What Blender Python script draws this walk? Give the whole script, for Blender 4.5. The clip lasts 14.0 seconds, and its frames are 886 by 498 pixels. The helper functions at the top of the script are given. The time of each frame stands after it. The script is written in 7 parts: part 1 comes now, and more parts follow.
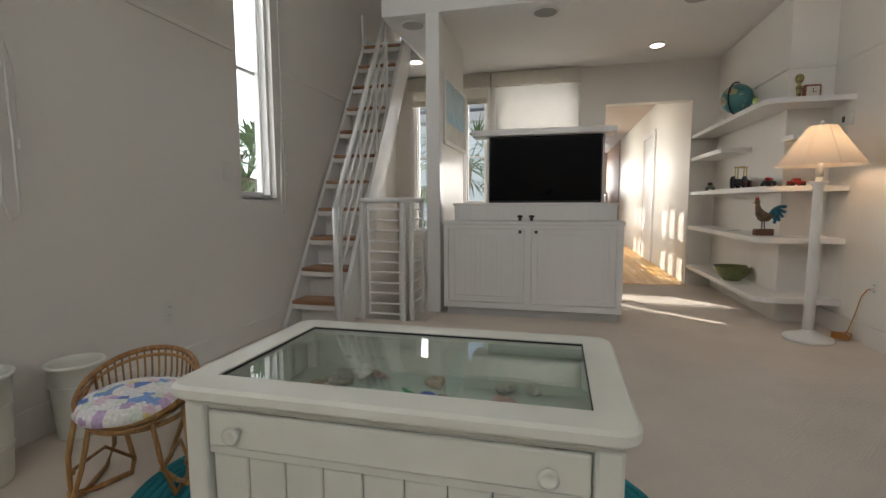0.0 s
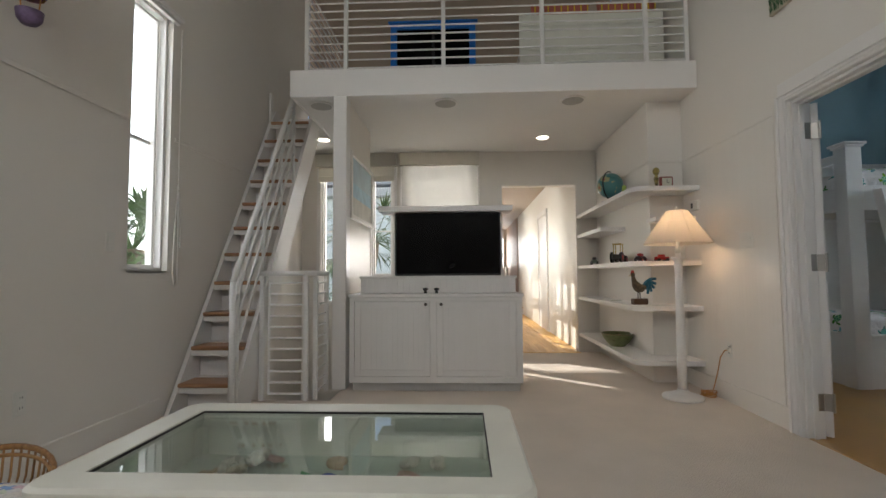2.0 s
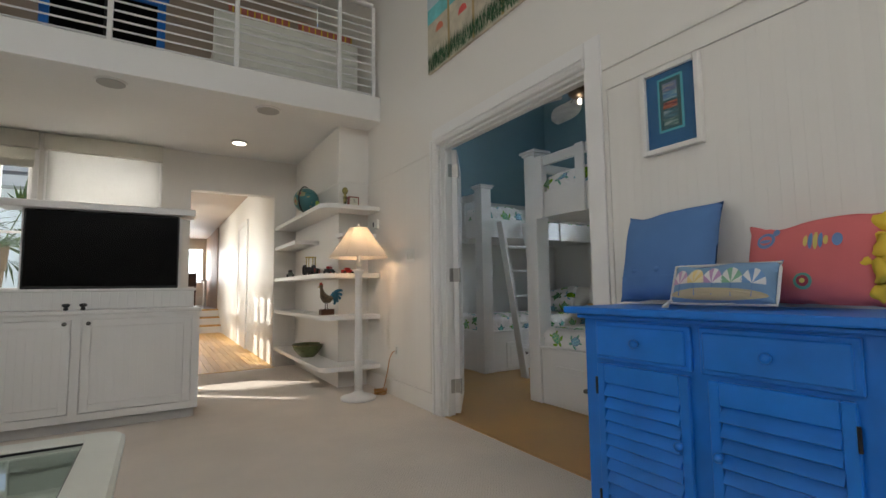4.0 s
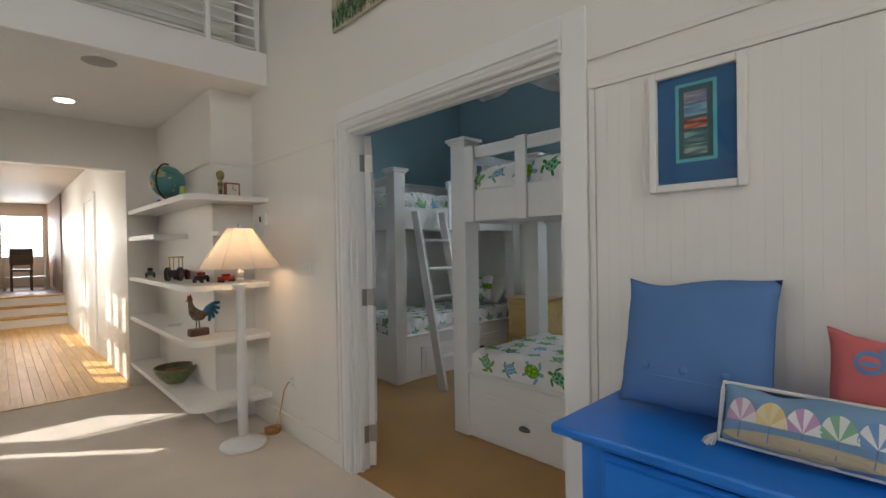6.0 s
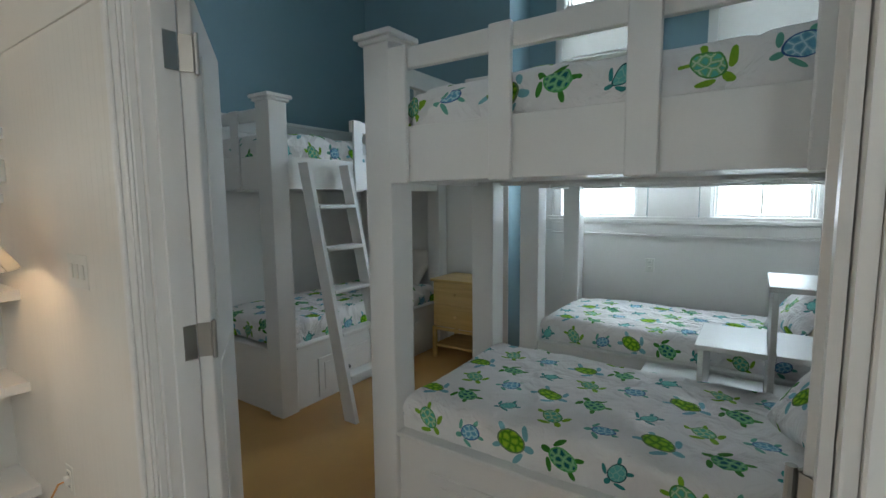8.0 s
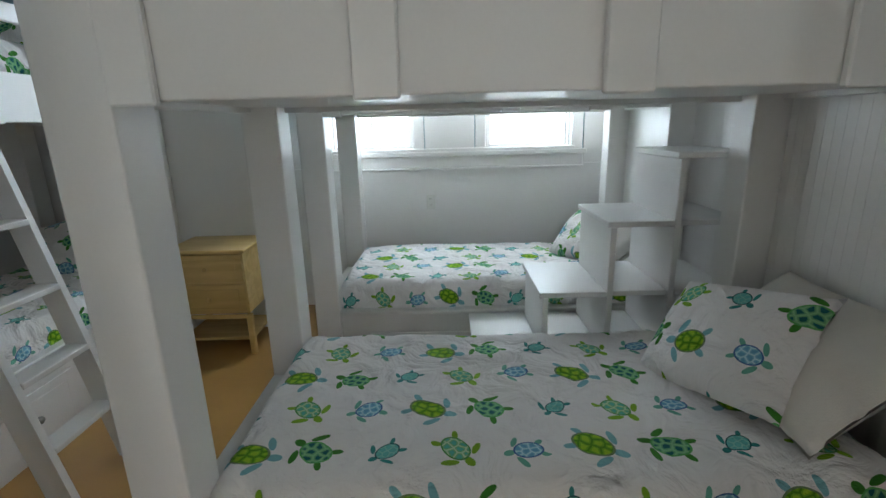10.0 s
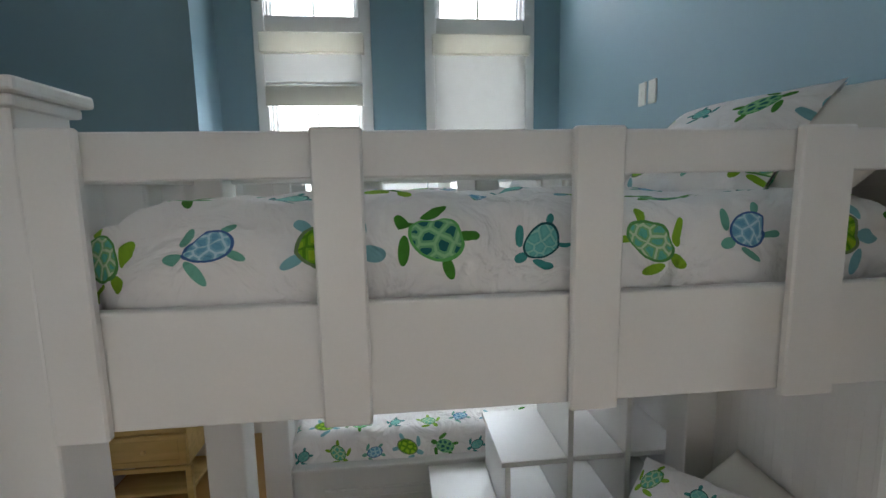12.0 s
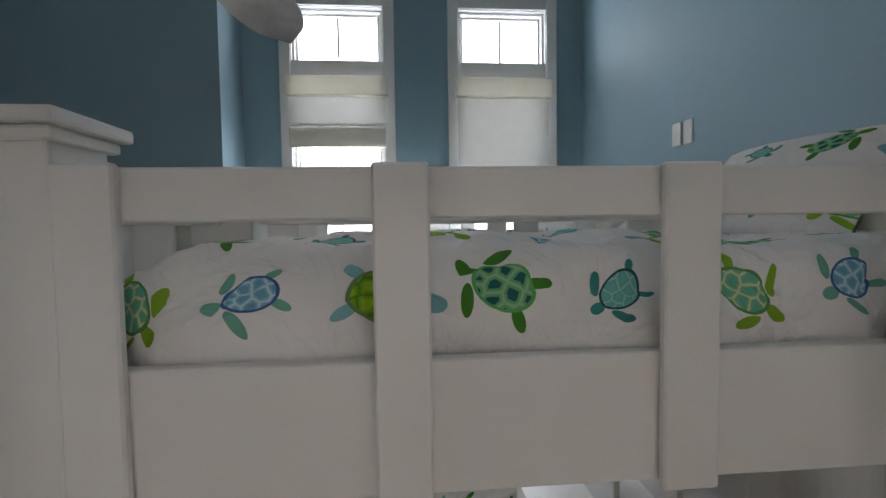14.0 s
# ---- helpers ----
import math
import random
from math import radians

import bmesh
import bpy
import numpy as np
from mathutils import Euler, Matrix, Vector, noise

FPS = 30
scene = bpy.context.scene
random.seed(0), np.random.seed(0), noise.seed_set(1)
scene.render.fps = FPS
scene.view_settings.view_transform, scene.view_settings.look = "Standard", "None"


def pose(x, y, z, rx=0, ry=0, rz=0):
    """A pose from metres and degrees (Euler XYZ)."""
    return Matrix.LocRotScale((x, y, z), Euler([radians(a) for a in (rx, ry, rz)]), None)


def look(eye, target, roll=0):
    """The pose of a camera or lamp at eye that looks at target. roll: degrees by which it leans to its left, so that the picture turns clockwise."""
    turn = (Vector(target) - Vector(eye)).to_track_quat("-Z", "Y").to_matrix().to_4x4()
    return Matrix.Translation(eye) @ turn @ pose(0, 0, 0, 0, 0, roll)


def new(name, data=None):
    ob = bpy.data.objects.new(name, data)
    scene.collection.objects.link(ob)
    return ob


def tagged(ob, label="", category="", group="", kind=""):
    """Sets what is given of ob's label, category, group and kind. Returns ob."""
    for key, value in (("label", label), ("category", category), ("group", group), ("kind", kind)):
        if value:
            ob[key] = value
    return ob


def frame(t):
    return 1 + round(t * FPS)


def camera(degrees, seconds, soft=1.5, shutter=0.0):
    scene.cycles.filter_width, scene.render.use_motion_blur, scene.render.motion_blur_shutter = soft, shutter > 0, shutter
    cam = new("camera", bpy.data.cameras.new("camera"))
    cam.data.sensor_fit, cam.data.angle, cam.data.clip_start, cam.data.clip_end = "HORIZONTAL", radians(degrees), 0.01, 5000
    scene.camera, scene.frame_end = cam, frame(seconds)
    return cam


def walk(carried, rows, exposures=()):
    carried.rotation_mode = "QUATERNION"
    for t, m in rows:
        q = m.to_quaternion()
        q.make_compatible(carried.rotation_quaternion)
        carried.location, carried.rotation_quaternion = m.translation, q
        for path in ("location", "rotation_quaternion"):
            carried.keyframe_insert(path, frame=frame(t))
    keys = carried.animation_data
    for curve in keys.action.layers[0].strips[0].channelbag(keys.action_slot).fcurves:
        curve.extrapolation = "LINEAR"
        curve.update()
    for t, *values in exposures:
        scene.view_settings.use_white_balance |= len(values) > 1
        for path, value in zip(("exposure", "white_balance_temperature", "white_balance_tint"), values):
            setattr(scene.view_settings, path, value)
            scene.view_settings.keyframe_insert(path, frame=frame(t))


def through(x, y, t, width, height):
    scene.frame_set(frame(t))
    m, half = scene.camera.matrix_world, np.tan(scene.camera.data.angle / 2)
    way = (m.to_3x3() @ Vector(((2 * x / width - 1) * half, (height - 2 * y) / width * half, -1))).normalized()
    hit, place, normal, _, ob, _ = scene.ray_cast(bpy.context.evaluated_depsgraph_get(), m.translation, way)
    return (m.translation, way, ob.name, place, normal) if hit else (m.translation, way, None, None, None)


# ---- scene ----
cam = camera(87.0, 14.0)
ROWS = [
    (0, 0.011, 0.082, 0.964, 13.86, -5.60, -0.26),
    (0.5, 0.030, 0.046, 0.986, 8.55, -1.78, -0.40),
    (1, 0.026, 0.028, 0.988, 5.43, 0.83, -0.35),
    (1.5, 0.020, 0.041, 0.970, 3.72, 2.51, -0.22),
    (2, 0.032, 0.029, 0.968, 2.56, 3.23, -0.35),
    (2.5, 0.110, 0.030, 0.953, -1.44, 3.65, -0.51),
    (3, 0.248, -0.043, 0.946, -12.84, 3.87, -0.53),
    (3.5, 0.258, -0.070, 0.936, -25.83, 4.25, -0.70),
    (4, 0.235, -0.059, 0.934, -31.39, 4.77, -0.79),
    (6.5, 0.717, 0.797, 1.439, -45.87, -2.91, -1.01),
    (7, 0.940, 1.027, 1.485, -47.54, -5.39, -0.99),
    (7.5, 1.213, 1.310, 1.448, -49.87, -5.95, -0.96),
    (8, 1.450, 1.592, 1.431, -56.02, -6.20, -0.55),
    (8.5, 1.582, 1.871, 1.447, -68.63, -6.69, -0.40),
    (9, 1.797, 2.049, 1.437, -78.43, -8.38, -0.48),
    (11.3, 2.075, 2.248, 1.545, -96.15, -18.44, -0.99),
    (11.5, 2.083, 2.242, 1.675, -96.23, -16.70, -0.85),
    (12, 2.102, 2.240, 1.913, -95.86, -7.84, -1.02),
    (12.5, 2.110, 2.260, 1.932, -96.01, -3.88, -1.00),
    (13, 2.115, 2.257, 1.947, -96.00, -3.05, -1.01),
    (13.5, 2.116, 2.263, 1.943, -96.12, -2.38, -1.05),
    (14, 2.206, 2.330, 1.916, -94.87, -2.87, -0.80),
]
walk(cam, [(t, pose(x, y, z, 90 + pitch, 0, yaw) @ pose(0, 0, 0, 0, 0, roll)) for t, x, y, z, yaw, pitch, roll in ROWS],
     exposures=[(0.0, -0.04, 6500, 10), (2.5, -0.04, 6500, 10), (4.0, 0.06, 6430, 9), (6.5, 0.16, 6500, 10), (7.0, 0.12, 6450, 9), (8.0, 0.16, 6250, 4), (8.5, 0.24, 6320, 3), (9.0, 0.28, 6420, 6),
                (11.5, 0.36, 6470, 7), (12.0, 0.37, 6760, 12), (12.5, 0.17, 6880, 14), (14.0, 0.08, 6930, 16)])

# ---- world, sun, large lights ----
world = bpy.data.worlds.new("sky")
scene.world = world
world.use_nodes = True
wn = world.node_tree
sky = wn.nodes.new("ShaderNodeTexSky")
sky.sky_type, sky.sun_disc = "NISHITA", False
SUN_FROM = Vector((-0.62, 0.52, 0.62)).normalized()
sky.sun_elevation = math.asin(SUN_FROM.z)
sky.sun_rotation = math.atan2(SUN_FROM.x, SUN_FROM.y)
wn.links.new(sky.outputs[0], wn.nodes["Background"].inputs[0])
wn.nodes["Background"].inputs[1].default_value = 0.15

sun_data = bpy.data.lights.new("sun", "SUN")
sun_data.energy, sun_data.angle, sun_data.color = 5.0, radians(0.6), (1.0, 0.95, 0.87)
sun = new("sun", sun_data)
sun.matrix_world = look(SUN_FROM * 30, (0, 0, 0))


def sky_lamp(name, eye, target, w, h, watts, color=(0.86, 0.93, 1.0)):
    """Skylight that stands in a window's opening."""
    data = bpy.data.lights.new(name, "AREA")
    data.shape, data.size, data.size_y, data.energy, data.color = "RECTANGLE", w, h, watts, color
    ob = new(name, data)
    ob.matrix_world = look(eye, target)
    return ob


def bulb(name, at, watts, color=(1.0, 0.78, 0.52), radius=0.03):
    data = bpy.data.lights.new(name, "POINT")
    data.energy, data.color, data.shadow_soft_size = watts, color, radius
    ob = new(name, data)
    ob.location = at
    return ob


# lamps at y < 0 belong to unseen windows, added to brighten the room
for y in (-2.5, -0.65, 1.2, 3.055):
    sky_lamp("west_window_skylight", (-2.75, y, 2.0), (0, y, 1.6), 0.7, 2.0, 16 if y > 0 else 8, (0.97, 0.97, 0.97))
# added fill light behind the camera; no window is known there
sky_lamp("south_fill_light", (0, -3.5, 3.9), (0, 2.5, 0.6), 3.6, 1.3, 52, (1.0, 0.98, 0.94))
sky_lamp("bunk_window_skylight", (6.02, 2.78, 2.4), (0, 2.78, 2.2), 0.8, 2.5, 62, (0.68, 0.83, 1.0))
sky_lamp("bunk_window_skylight", (6.02, 1.57, 2.4), (0, 1.57, 2.2), 0.8, 2.5, 50, (0.68, 0.83, 1.0))
sky_lamp("hall_end_skylight", (0.99, 16.2, 1.8), (1.0, 10, 1.2), 1.2, 1.2, 60, (1.0, 0.98, 0.95))
sky_lamp("stairwell_window_skylight", (-1.72, 6.6, 1.6), (-1.6, 0, 0.9), 0.5, 1.8, 22, (1.0, 0.97, 0.93))
sky_lamp("north_window_skylight", (-0.3, 6.6, 1.7), (-0.3, 0, 1.3), 1.1, 1.4, 40, (1.0, 0.97, 0.93))
for y, watts in ((7.75, 26), (10.3, 40)):
    sky_lamp("passage_window_skylight", (0.18, y, 1.5), (2, y, 1.2), 1.3, 1.3, watts, (1.0, 0.96, 0.88))
bulb("table_lamp_bulb", (1.725, 3.80, 1.32), 3.2, (1.0, 0.66, 0.38))
bulb("fan_light_bulb", (3.56, 2.90, 2.60), 1.5, (1.0, 0.85, 0.65))

# ---- materials ----


def material(name, base, rough=0.5, metal=0.0, vary=0.06, scale=6.0, bump=0.0, bump_scale=60.0, spec=0.5, coat=0.0, grain=None):
    """A principled surface with blotches, fine grain and relief at real-world size."""
    m = bpy.data.materials.new(name)
    m.use_nodes = True
    nt = m.node_tree
    b = nt.nodes["Principled BSDF"]
    b.inputs["Roughness"].default_value = rough
    b.inputs["Metallic"].default_value = metal
    b.inputs["Specular IOR Level"].default_value = spec
    b.inputs["Coat Weight"].default_value = coat
    b.inputs["Coat Roughness"].default_value = 0.15
    tc = nt.nodes.new("ShaderNodeTexCoord")
    mp = nt.nodes.new("ShaderNodeMapping")
    nt.links.new(tc.outputs["Object"], mp.inputs[0])
    if grain:
        mp.inputs["Scale"].default_value = grain
    n1 = nt.nodes.new("ShaderNodeTexNoise")
    n1.inputs["Scale"].default_value, n1.inputs["Detail"].default_value = scale, 6
    nt.links.new(mp.outputs[0], n1.inputs[0])
    info = nt.nodes.new("ShaderNodeObjectInfo")
    add = nt.nodes.new("ShaderNodeMath")
    add.operation, add.inputs[1].default_value = "MULTIPLY_ADD", 0.35
    nt.links.new(info.outputs["Random"], add.inputs[0])
    nt.links.new(n1.outputs[0], add.inputs[2])
    ramp = nt.nodes.new("ShaderNodeMapRange")
    ramp.inputs[1].default_value, ramp.inputs[2].default_value = 0.3, 1.0
    ramp.inputs[3].default_value, ramp.inputs[4].default_value = 1 - vary * 1.6, 1 + vary
    nt.links.new(add.outputs[0], ramp.inputs[0])
    mul = nt.nodes.new("ShaderNodeVectorMath")
    mul.operation, mul.inputs[0].default_value = "SCALE", base[:3]
    nt.links.new(ramp.outputs[0], mul.inputs["Scale"])
    nt.links.new(mul.outputs[0], b.inputs["Base Color"])
    rr = nt.nodes.new("ShaderNodeMapRange")
    rr.inputs[3].default_value, rr.inputs[4].default_value = max(0.02, rough - 0.08), min(1, rough + 0.08)
    nt.links.new(n1.outputs[0], rr.inputs[0])
    nt.links.new(rr.outputs[0], b.inputs["Roughness"])
    if bump:
        n2 = nt.nodes.new("ShaderNodeTexNoise")
        n2.inputs["Scale"].default_value, n2.inputs["Detail"].default_value = bump_scale, 4
        nt.links.new(mp.outputs[0], n2.inputs[0])
        bp = nt.nodes.new("ShaderNodeBump")
        bp.inputs["Strength"].default_value, bp.inputs["Distance"].default_value = bump, 0.004
        nt.links.new(n2.outputs[0], bp.inputs["Height"])
        nt.links.new(bp.outputs[0], b.inputs["Normal"])
    return m


def glowing(name, color, strength):
    m = bpy.data.materials.new(name)
    m.use_nodes = True
    b = m.node_tree.nodes["Principled BSDF"]
    b.inputs["Base Color"].default_value = (*color, 1)
    b.inputs["Emission Color"].default_value = (*color, 1)
    b.inputs["Emission Strength"].default_value = strength
    return m


def glass(name, tint=(1, 1, 1), gloss=0.75):
    m = bpy.data.materials.new(name)
    m.use_nodes = True
    nt = m.node_tree
    out = nt.nodes["Material Output"]
    nt.nodes.remove(nt.nodes["Principled BSDF"])
    tr, gl, mx, fr, pw = (nt.nodes.new("ShaderNode" + k) for k in ("BsdfTransparent", "BsdfGlossy", "MixShader", "LayerWeight", "Math"))
    tr.inputs[0].default_value = (*tint, 1)
    gl.inputs["Roughness"].default_value = 0.01
    pw.operation, pw.inputs[1].default_value = "POWER", 4.0
    nt.links.new(fr.outputs["Facing"], pw.inputs[0])
    ad = nt.nodes.new("ShaderNodeMath")
    ad.operation, ad.inputs[1].default_value, ad.inputs[2].default_value = "MULTIPLY_ADD", gloss, 0.04
    nt.links.new(pw.outputs[0], ad.inputs[0])
    nt.links.new(ad.outputs[0], mx.inputs[0])
    nt.links.new(tr.outputs[0], mx.inputs[1])
    nt.links.new(gl.outputs[0], mx.inputs[2])
    nt.links.new(mx.outputs[0], out.inputs[0])
    return m


def cloth(name, base, through=0.35, weave=700.0, bump=0.25):
    """Woven cloth, partly letting light through."""
    m = material(name, base, 0.9, vary=0.05, scale=9, bump=bump, bump_scale=weave, spec=0.2)
    nt = m.node_tree
    b, out = nt.nodes["Principled BSDF"], nt.nodes["Material Output"]
    if through:
        tl, mx = nt.nodes.new("ShaderNodeBsdfTranslucent"), nt.nodes.new("ShaderNodeMixShader")
        tl.inputs[0].default_value = (*base[:3], 1)
        mx.inputs[0].default_value = through
        nt.links.new(b.outputs[0], mx.inputs[1])
        nt.links.new(tl.outputs[0], mx.inputs[2])
        nt.links.new(mx.outputs[0], out.inputs[0])
    return m


def sheer(name, base, open_part=0.25, through=0.4):
    """Thin linen in which light shows between the threads."""
    m = cloth(name, base, through)
    nt = m.node_tree
    out = nt.nodes["Material Output"]
    src = out.inputs[0].links[0].from_socket
    tc, wv = nt.nodes.new("ShaderNodeTexCoord"), nt.nodes.new("ShaderNodeTexNoise")
    mp = nt.nodes.new("ShaderNodeMapping")
    mp.inputs["Scale"].default_value = (60, 60, 4)
    wv.inputs["Scale"].default_value = 6
    nt.links.new(tc.outputs["Object"], mp.inputs[0])
    nt.links.new(mp.outputs[0], wv.inputs[0])
    mr = nt.nodes.new("ShaderNodeMapRange")
    mr.inputs[1].default_value, mr.inputs[2].default_value = 0.3, 0.75
    mr.inputs[3].default_value, mr.inputs[4].default_value = open_part * 0.6, open_part * 1.4
    nt.links.new(wv.outputs[0], mr.inputs[0])
    tr, mx = nt.nodes.new("ShaderNodeBsdfTransparent"), nt.nodes.new("ShaderNodeMixShader")
    nt.links.new(mr.outputs[0], mx.inputs[0])
    nt.links.new(src, mx.inputs[1])
    nt.links.new(tr.outputs[0], mx.inputs[2])
    nt.links.new(mx.outputs[0], out.inputs[0])
    return m


def wood(name, dark, light, axis=0, rough=0.4, scale=1.0):
    """Planed wood with grain along one axis."""
    m = bpy.data.materials.new(name)
    m.use_nodes = True
    nt = m.node_tree
    b = nt.nodes["Principled BSDF"]
    tc, mp, n, rp = (nt.nodes.new("ShaderNode" + k) for k in ("TexCoord", "Mapping", "TexNoise", "ValToRGB"))
    stretch = [14 * scale] * 3
    stretch[axis] = 1.2 * scale
    mp.inputs["Scale"].default_value = stretch
    info = nt.nodes.new("ShaderNodeObjectInfo")
    off = nt.nodes.new("ShaderNodeVectorMath")
    off.operation, off.inputs[1].default_value = "MULTIPLY", (37, 23, 11)
    nt.links.new(info.outputs["Random"], off.inputs[0])
    nt.links.new(off.outputs[0], mp.inputs["Location"])
    n.inputs["Scale"].default_value, n.inputs["Detail"].default_value, n.inputs["Distortion"].default_value = 1.0, 8, 1.2
    rp.color_ramp.elements[0].color, rp.color_ramp.elements[1].color = (*dark, 1), (*light, 1)
    rp.color_ramp.elements[0].position, rp.color_ramp.elements[1].position = 0.3, 0.75
    nt.links.new(tc.outputs["Object"], mp.inputs[0])
    nt.links.new(mp.outputs[0], n.inputs[0])
    mixr = nt.nodes.new("ShaderNodeMath")
    mixr.operation, mixr.inputs[1].default_value, mixr.inputs[2].default_value = "MULTIPLY_ADD", 0.25, -0.12
    nt.links.new(info.outputs["Random"], mixr.inputs[0])
    ad = nt.nodes.new("ShaderNodeMath")
    nt.links.new(mixr.outputs[0], ad.inputs[0])
    nt.links.new(n.outputs[0], ad.inputs[1])
    nt.links.new(ad.outputs[0], rp.inputs[0])
    nt.links.new(rp.outputs[0], b.inputs["Base Color"])
    b.inputs["Roughness"].default_value = rough
    bp = nt.nodes.new("ShaderNodeBump")
    bp.inputs["Strength"].default_value, bp.inputs["Distance"].default_value = 0.12, 0.002
    nt.links.new(n.outputs[0], bp.inputs["Height"])
    nt.links.new(bp.outputs[0], b.inputs["Normal"])
    return m


def carpet_material():
    m = material("cream_loop_carpet", (0.72, 0.64, 0.56), 0.95, vary=0.07, scale=2.5, spec=0.1)
    nt = m.node_tree
    b = nt.nodes["Principled BSDF"]
    tc, mp, wv, ns = (nt.nodes.new("ShaderNode" + k) for k in ("TexCoord", "Mapping", "TexWave", "TexVoronoi"))
    mp.inputs["Rotation"].default_value = (0, 0, radians(38))
    nt.links.new(tc.outputs["Object"], mp.inputs[0])
    wv.inputs["Scale"].default_value, wv.inputs["Distortion"].default_value, wv.inputs["Detail Scale"].default_value = 24, 6.0, 9
    ns.inputs["Scale"].default_value = 95
    nt.links.new(mp.outputs[0], wv.inputs[0])
    nt.links.new(mp.outputs[0], ns.inputs[0])
    ad = nt.nodes.new("ShaderNodeMath")
    ad.operation, ad.inputs[1].default_value = "MULTIPLY_ADD", 0.6
    nt.links.new(ns.outputs[0], ad.inputs[0])
    nt.links.new(wv.outputs[1], ad.inputs[2])
    bp = nt.nodes.new("ShaderNodeBump")
    bp.inputs["Strength"].default_value, bp.inputs["Distance"].default_value = 0.4, 0.006
    nt.links.new(ad.outputs[0], bp.inputs["Height"])
    nt.links.new(bp.outputs[0], b.inputs["Normal"])
    return m


def turtle_material():
    """White cotton printed with sea turtles: one turtle a cell, turned and coloured by the cell; UVs are in metres."""
    m = bpy.data.materials.new("turtle_print_cotton")
    m.use_nodes = True
    nt = m.node_tree
    N, L = nt.nodes, nt.links
    b = N["Principled BSDF"]
    b.inputs["Roughness"].default_value, b.inputs["Specular IOR Level"].default_value = 0.9, 0.2

    def math_(op, a, c=None, d=None, clamp=False):
        n = N.new("ShaderNodeMath")
        n.operation, n.use_clamp = op, clamp
        for i, v in enumerate((a, c, d)):
            if v is None:
                continue
            if isinstance(v, (int, float)):
                n.inputs[i].default_value = v
            else:
                L.new(v, n.inputs[i])
        return n.outputs[0]

    uv = N.new("ShaderNodeUVMap")
    uv.uv_map = "UVMap"
    S = 5.4
    # five turtles repeat in slanted rows
    sep0 = N.new("ShaderNodeSeparateXYZ")
    L.new(uv.outputs[0], sep0.inputs[0])
    sh = math_("MULTIPLY_ADD", sep0.outputs[1], 0.42, sep0.outputs[0])
    comb0 = N.new("ShaderNodeCombineXYZ")
    L.new(sh, comb0.inputs[0])
    L.new(sep0.outputs[1], comb0.inputs[1])

    def vec(op, a, c=None, scale=None):
        n = N.new("ShaderNodeVectorMath")
        n.operation = op
        L.new(a, n.inputs[0])
        if isinstance(c, tuple):
            n.inputs[1].default_value = c
        elif c is not None:
            L.new(c, n.inputs[1])
        if scale is not None:
            n.inputs["Scale"].default_value = scale
        return n.outputs[0]

    cells = vec("SCALE", comb0.outputs[0], scale=S)
    corner = vec("FLOOR", cells)
    wn = N.new("ShaderNodeTexWhiteNoise")
    wn.noise_dimensions = "2D"
    L.new(corner, wn.inputs["Vector"])
    jitter = vec("SCALE", vec("SUBTRACT", wn.outputs["Color"], (0.5, 0.5, 0.5)), scale=0.10)
    local = vec("ADD", vec("SUBTRACT", vec("FRACTION", cells), (0.5, 0.5, 0.0)), jitter)
    ids = N.new("ShaderNodeSeparateXYZ")
    L.new(corner, ids.inputs[0])
    kind = math_("ADD", math_("FRACT", math_("DIVIDE", math_("MULTIPLY_ADD", ids.outputs[1], 2.0, ids.outputs[0]), 5.0)), 0.05)

    def by_kind(*values):
        """One number for each of the five turtles."""
        r = N.new("ShaderNodeValToRGB")
        r.color_ramp.interpolation = "CONSTANT"
        els = r.color_ramp.elements
        els[0].position, els[0].color = 0.0, (values[0],) * 3 + (1,)
        els[1].position, els[1].color = 0.2, (values[1],) * 3 + (1,)
        for i in range(2, 5):
            e = els.new(0.2 * i)
            e.color = (values[i],) * 3 + (1,)
        L.new(kind, r.inputs[0])
        return r.outputs[0]

    unsh = N.new("ShaderNodeSeparateXYZ")
    L.new(local, unsh.inputs[0])
    back = math_("MULTIPLY_ADD", unsh.outputs[1], -0.42, unsh.outputs[0])
    cl = N.new("ShaderNodeCombineXYZ")
    L.new(back, cl.inputs[0])
    L.new(unsh.outputs[1], cl.inputs[1])
    rot = N.new("ShaderNodeVectorRotate")
    rot.rotation_type = "Z_AXIS"
    L.new(cl.outputs[0], rot.inputs["Vector"])
    ang = math_("MULTIPLY_ADD", wn.outputs["Value"], 0.5, math_("MULTIPLY", by_kind(0.0, 0.55, 0.35, 0.10, 0.42), 6.283))
    L.new(ang, rot.inputs["Angle"])
    grow = N.new("ShaderNodeVectorMath")
    grow.operation = "SCALE"
    L.new(rot.outputs[0], grow.inputs[0])
    L.new(by_kind(0.76, 0.86, 1.22, 0.92, 1.05), grow.inputs["Scale"])
    p = N.new("ShaderNodeSeparateXYZ")
    L.new(grow.outputs[0], p.inputs[0])
    px, py = p.outputs[0], math_("ABSOLUTE", p.outputs[1])

    def ellipse(cx, cy, ax, ay, turn=0.0):
        """1 inside, 0 outside; turned by so many degrees."""
        c, s = math.cos(radians(turn)), math.sin(radians(turn))
        dx, dy = math_("SUBTRACT", px, cx), math_("SUBTRACT", py, cy)
        ex = math_("DIVIDE", math_("ADD", math_("MULTIPLY", dx, c), math_("MULTIPLY", dy, s)), ax)
        ey = math_("DIVIDE", math_("SUBTRACT", math_("MULTIPLY", dy, c), math_("MULTIPLY", dx, s)), ay)
        return math_("ADD", math_("POWER", math_("ABSOLUTE", ex), 2.0), math_("POWER", math_("ABSOLUTE", ey), 2.0))

    shell = ellipse(0, 0, 0.235, 0.175)
    shell_in = math_("LESS_THAN", shell, 0.78)
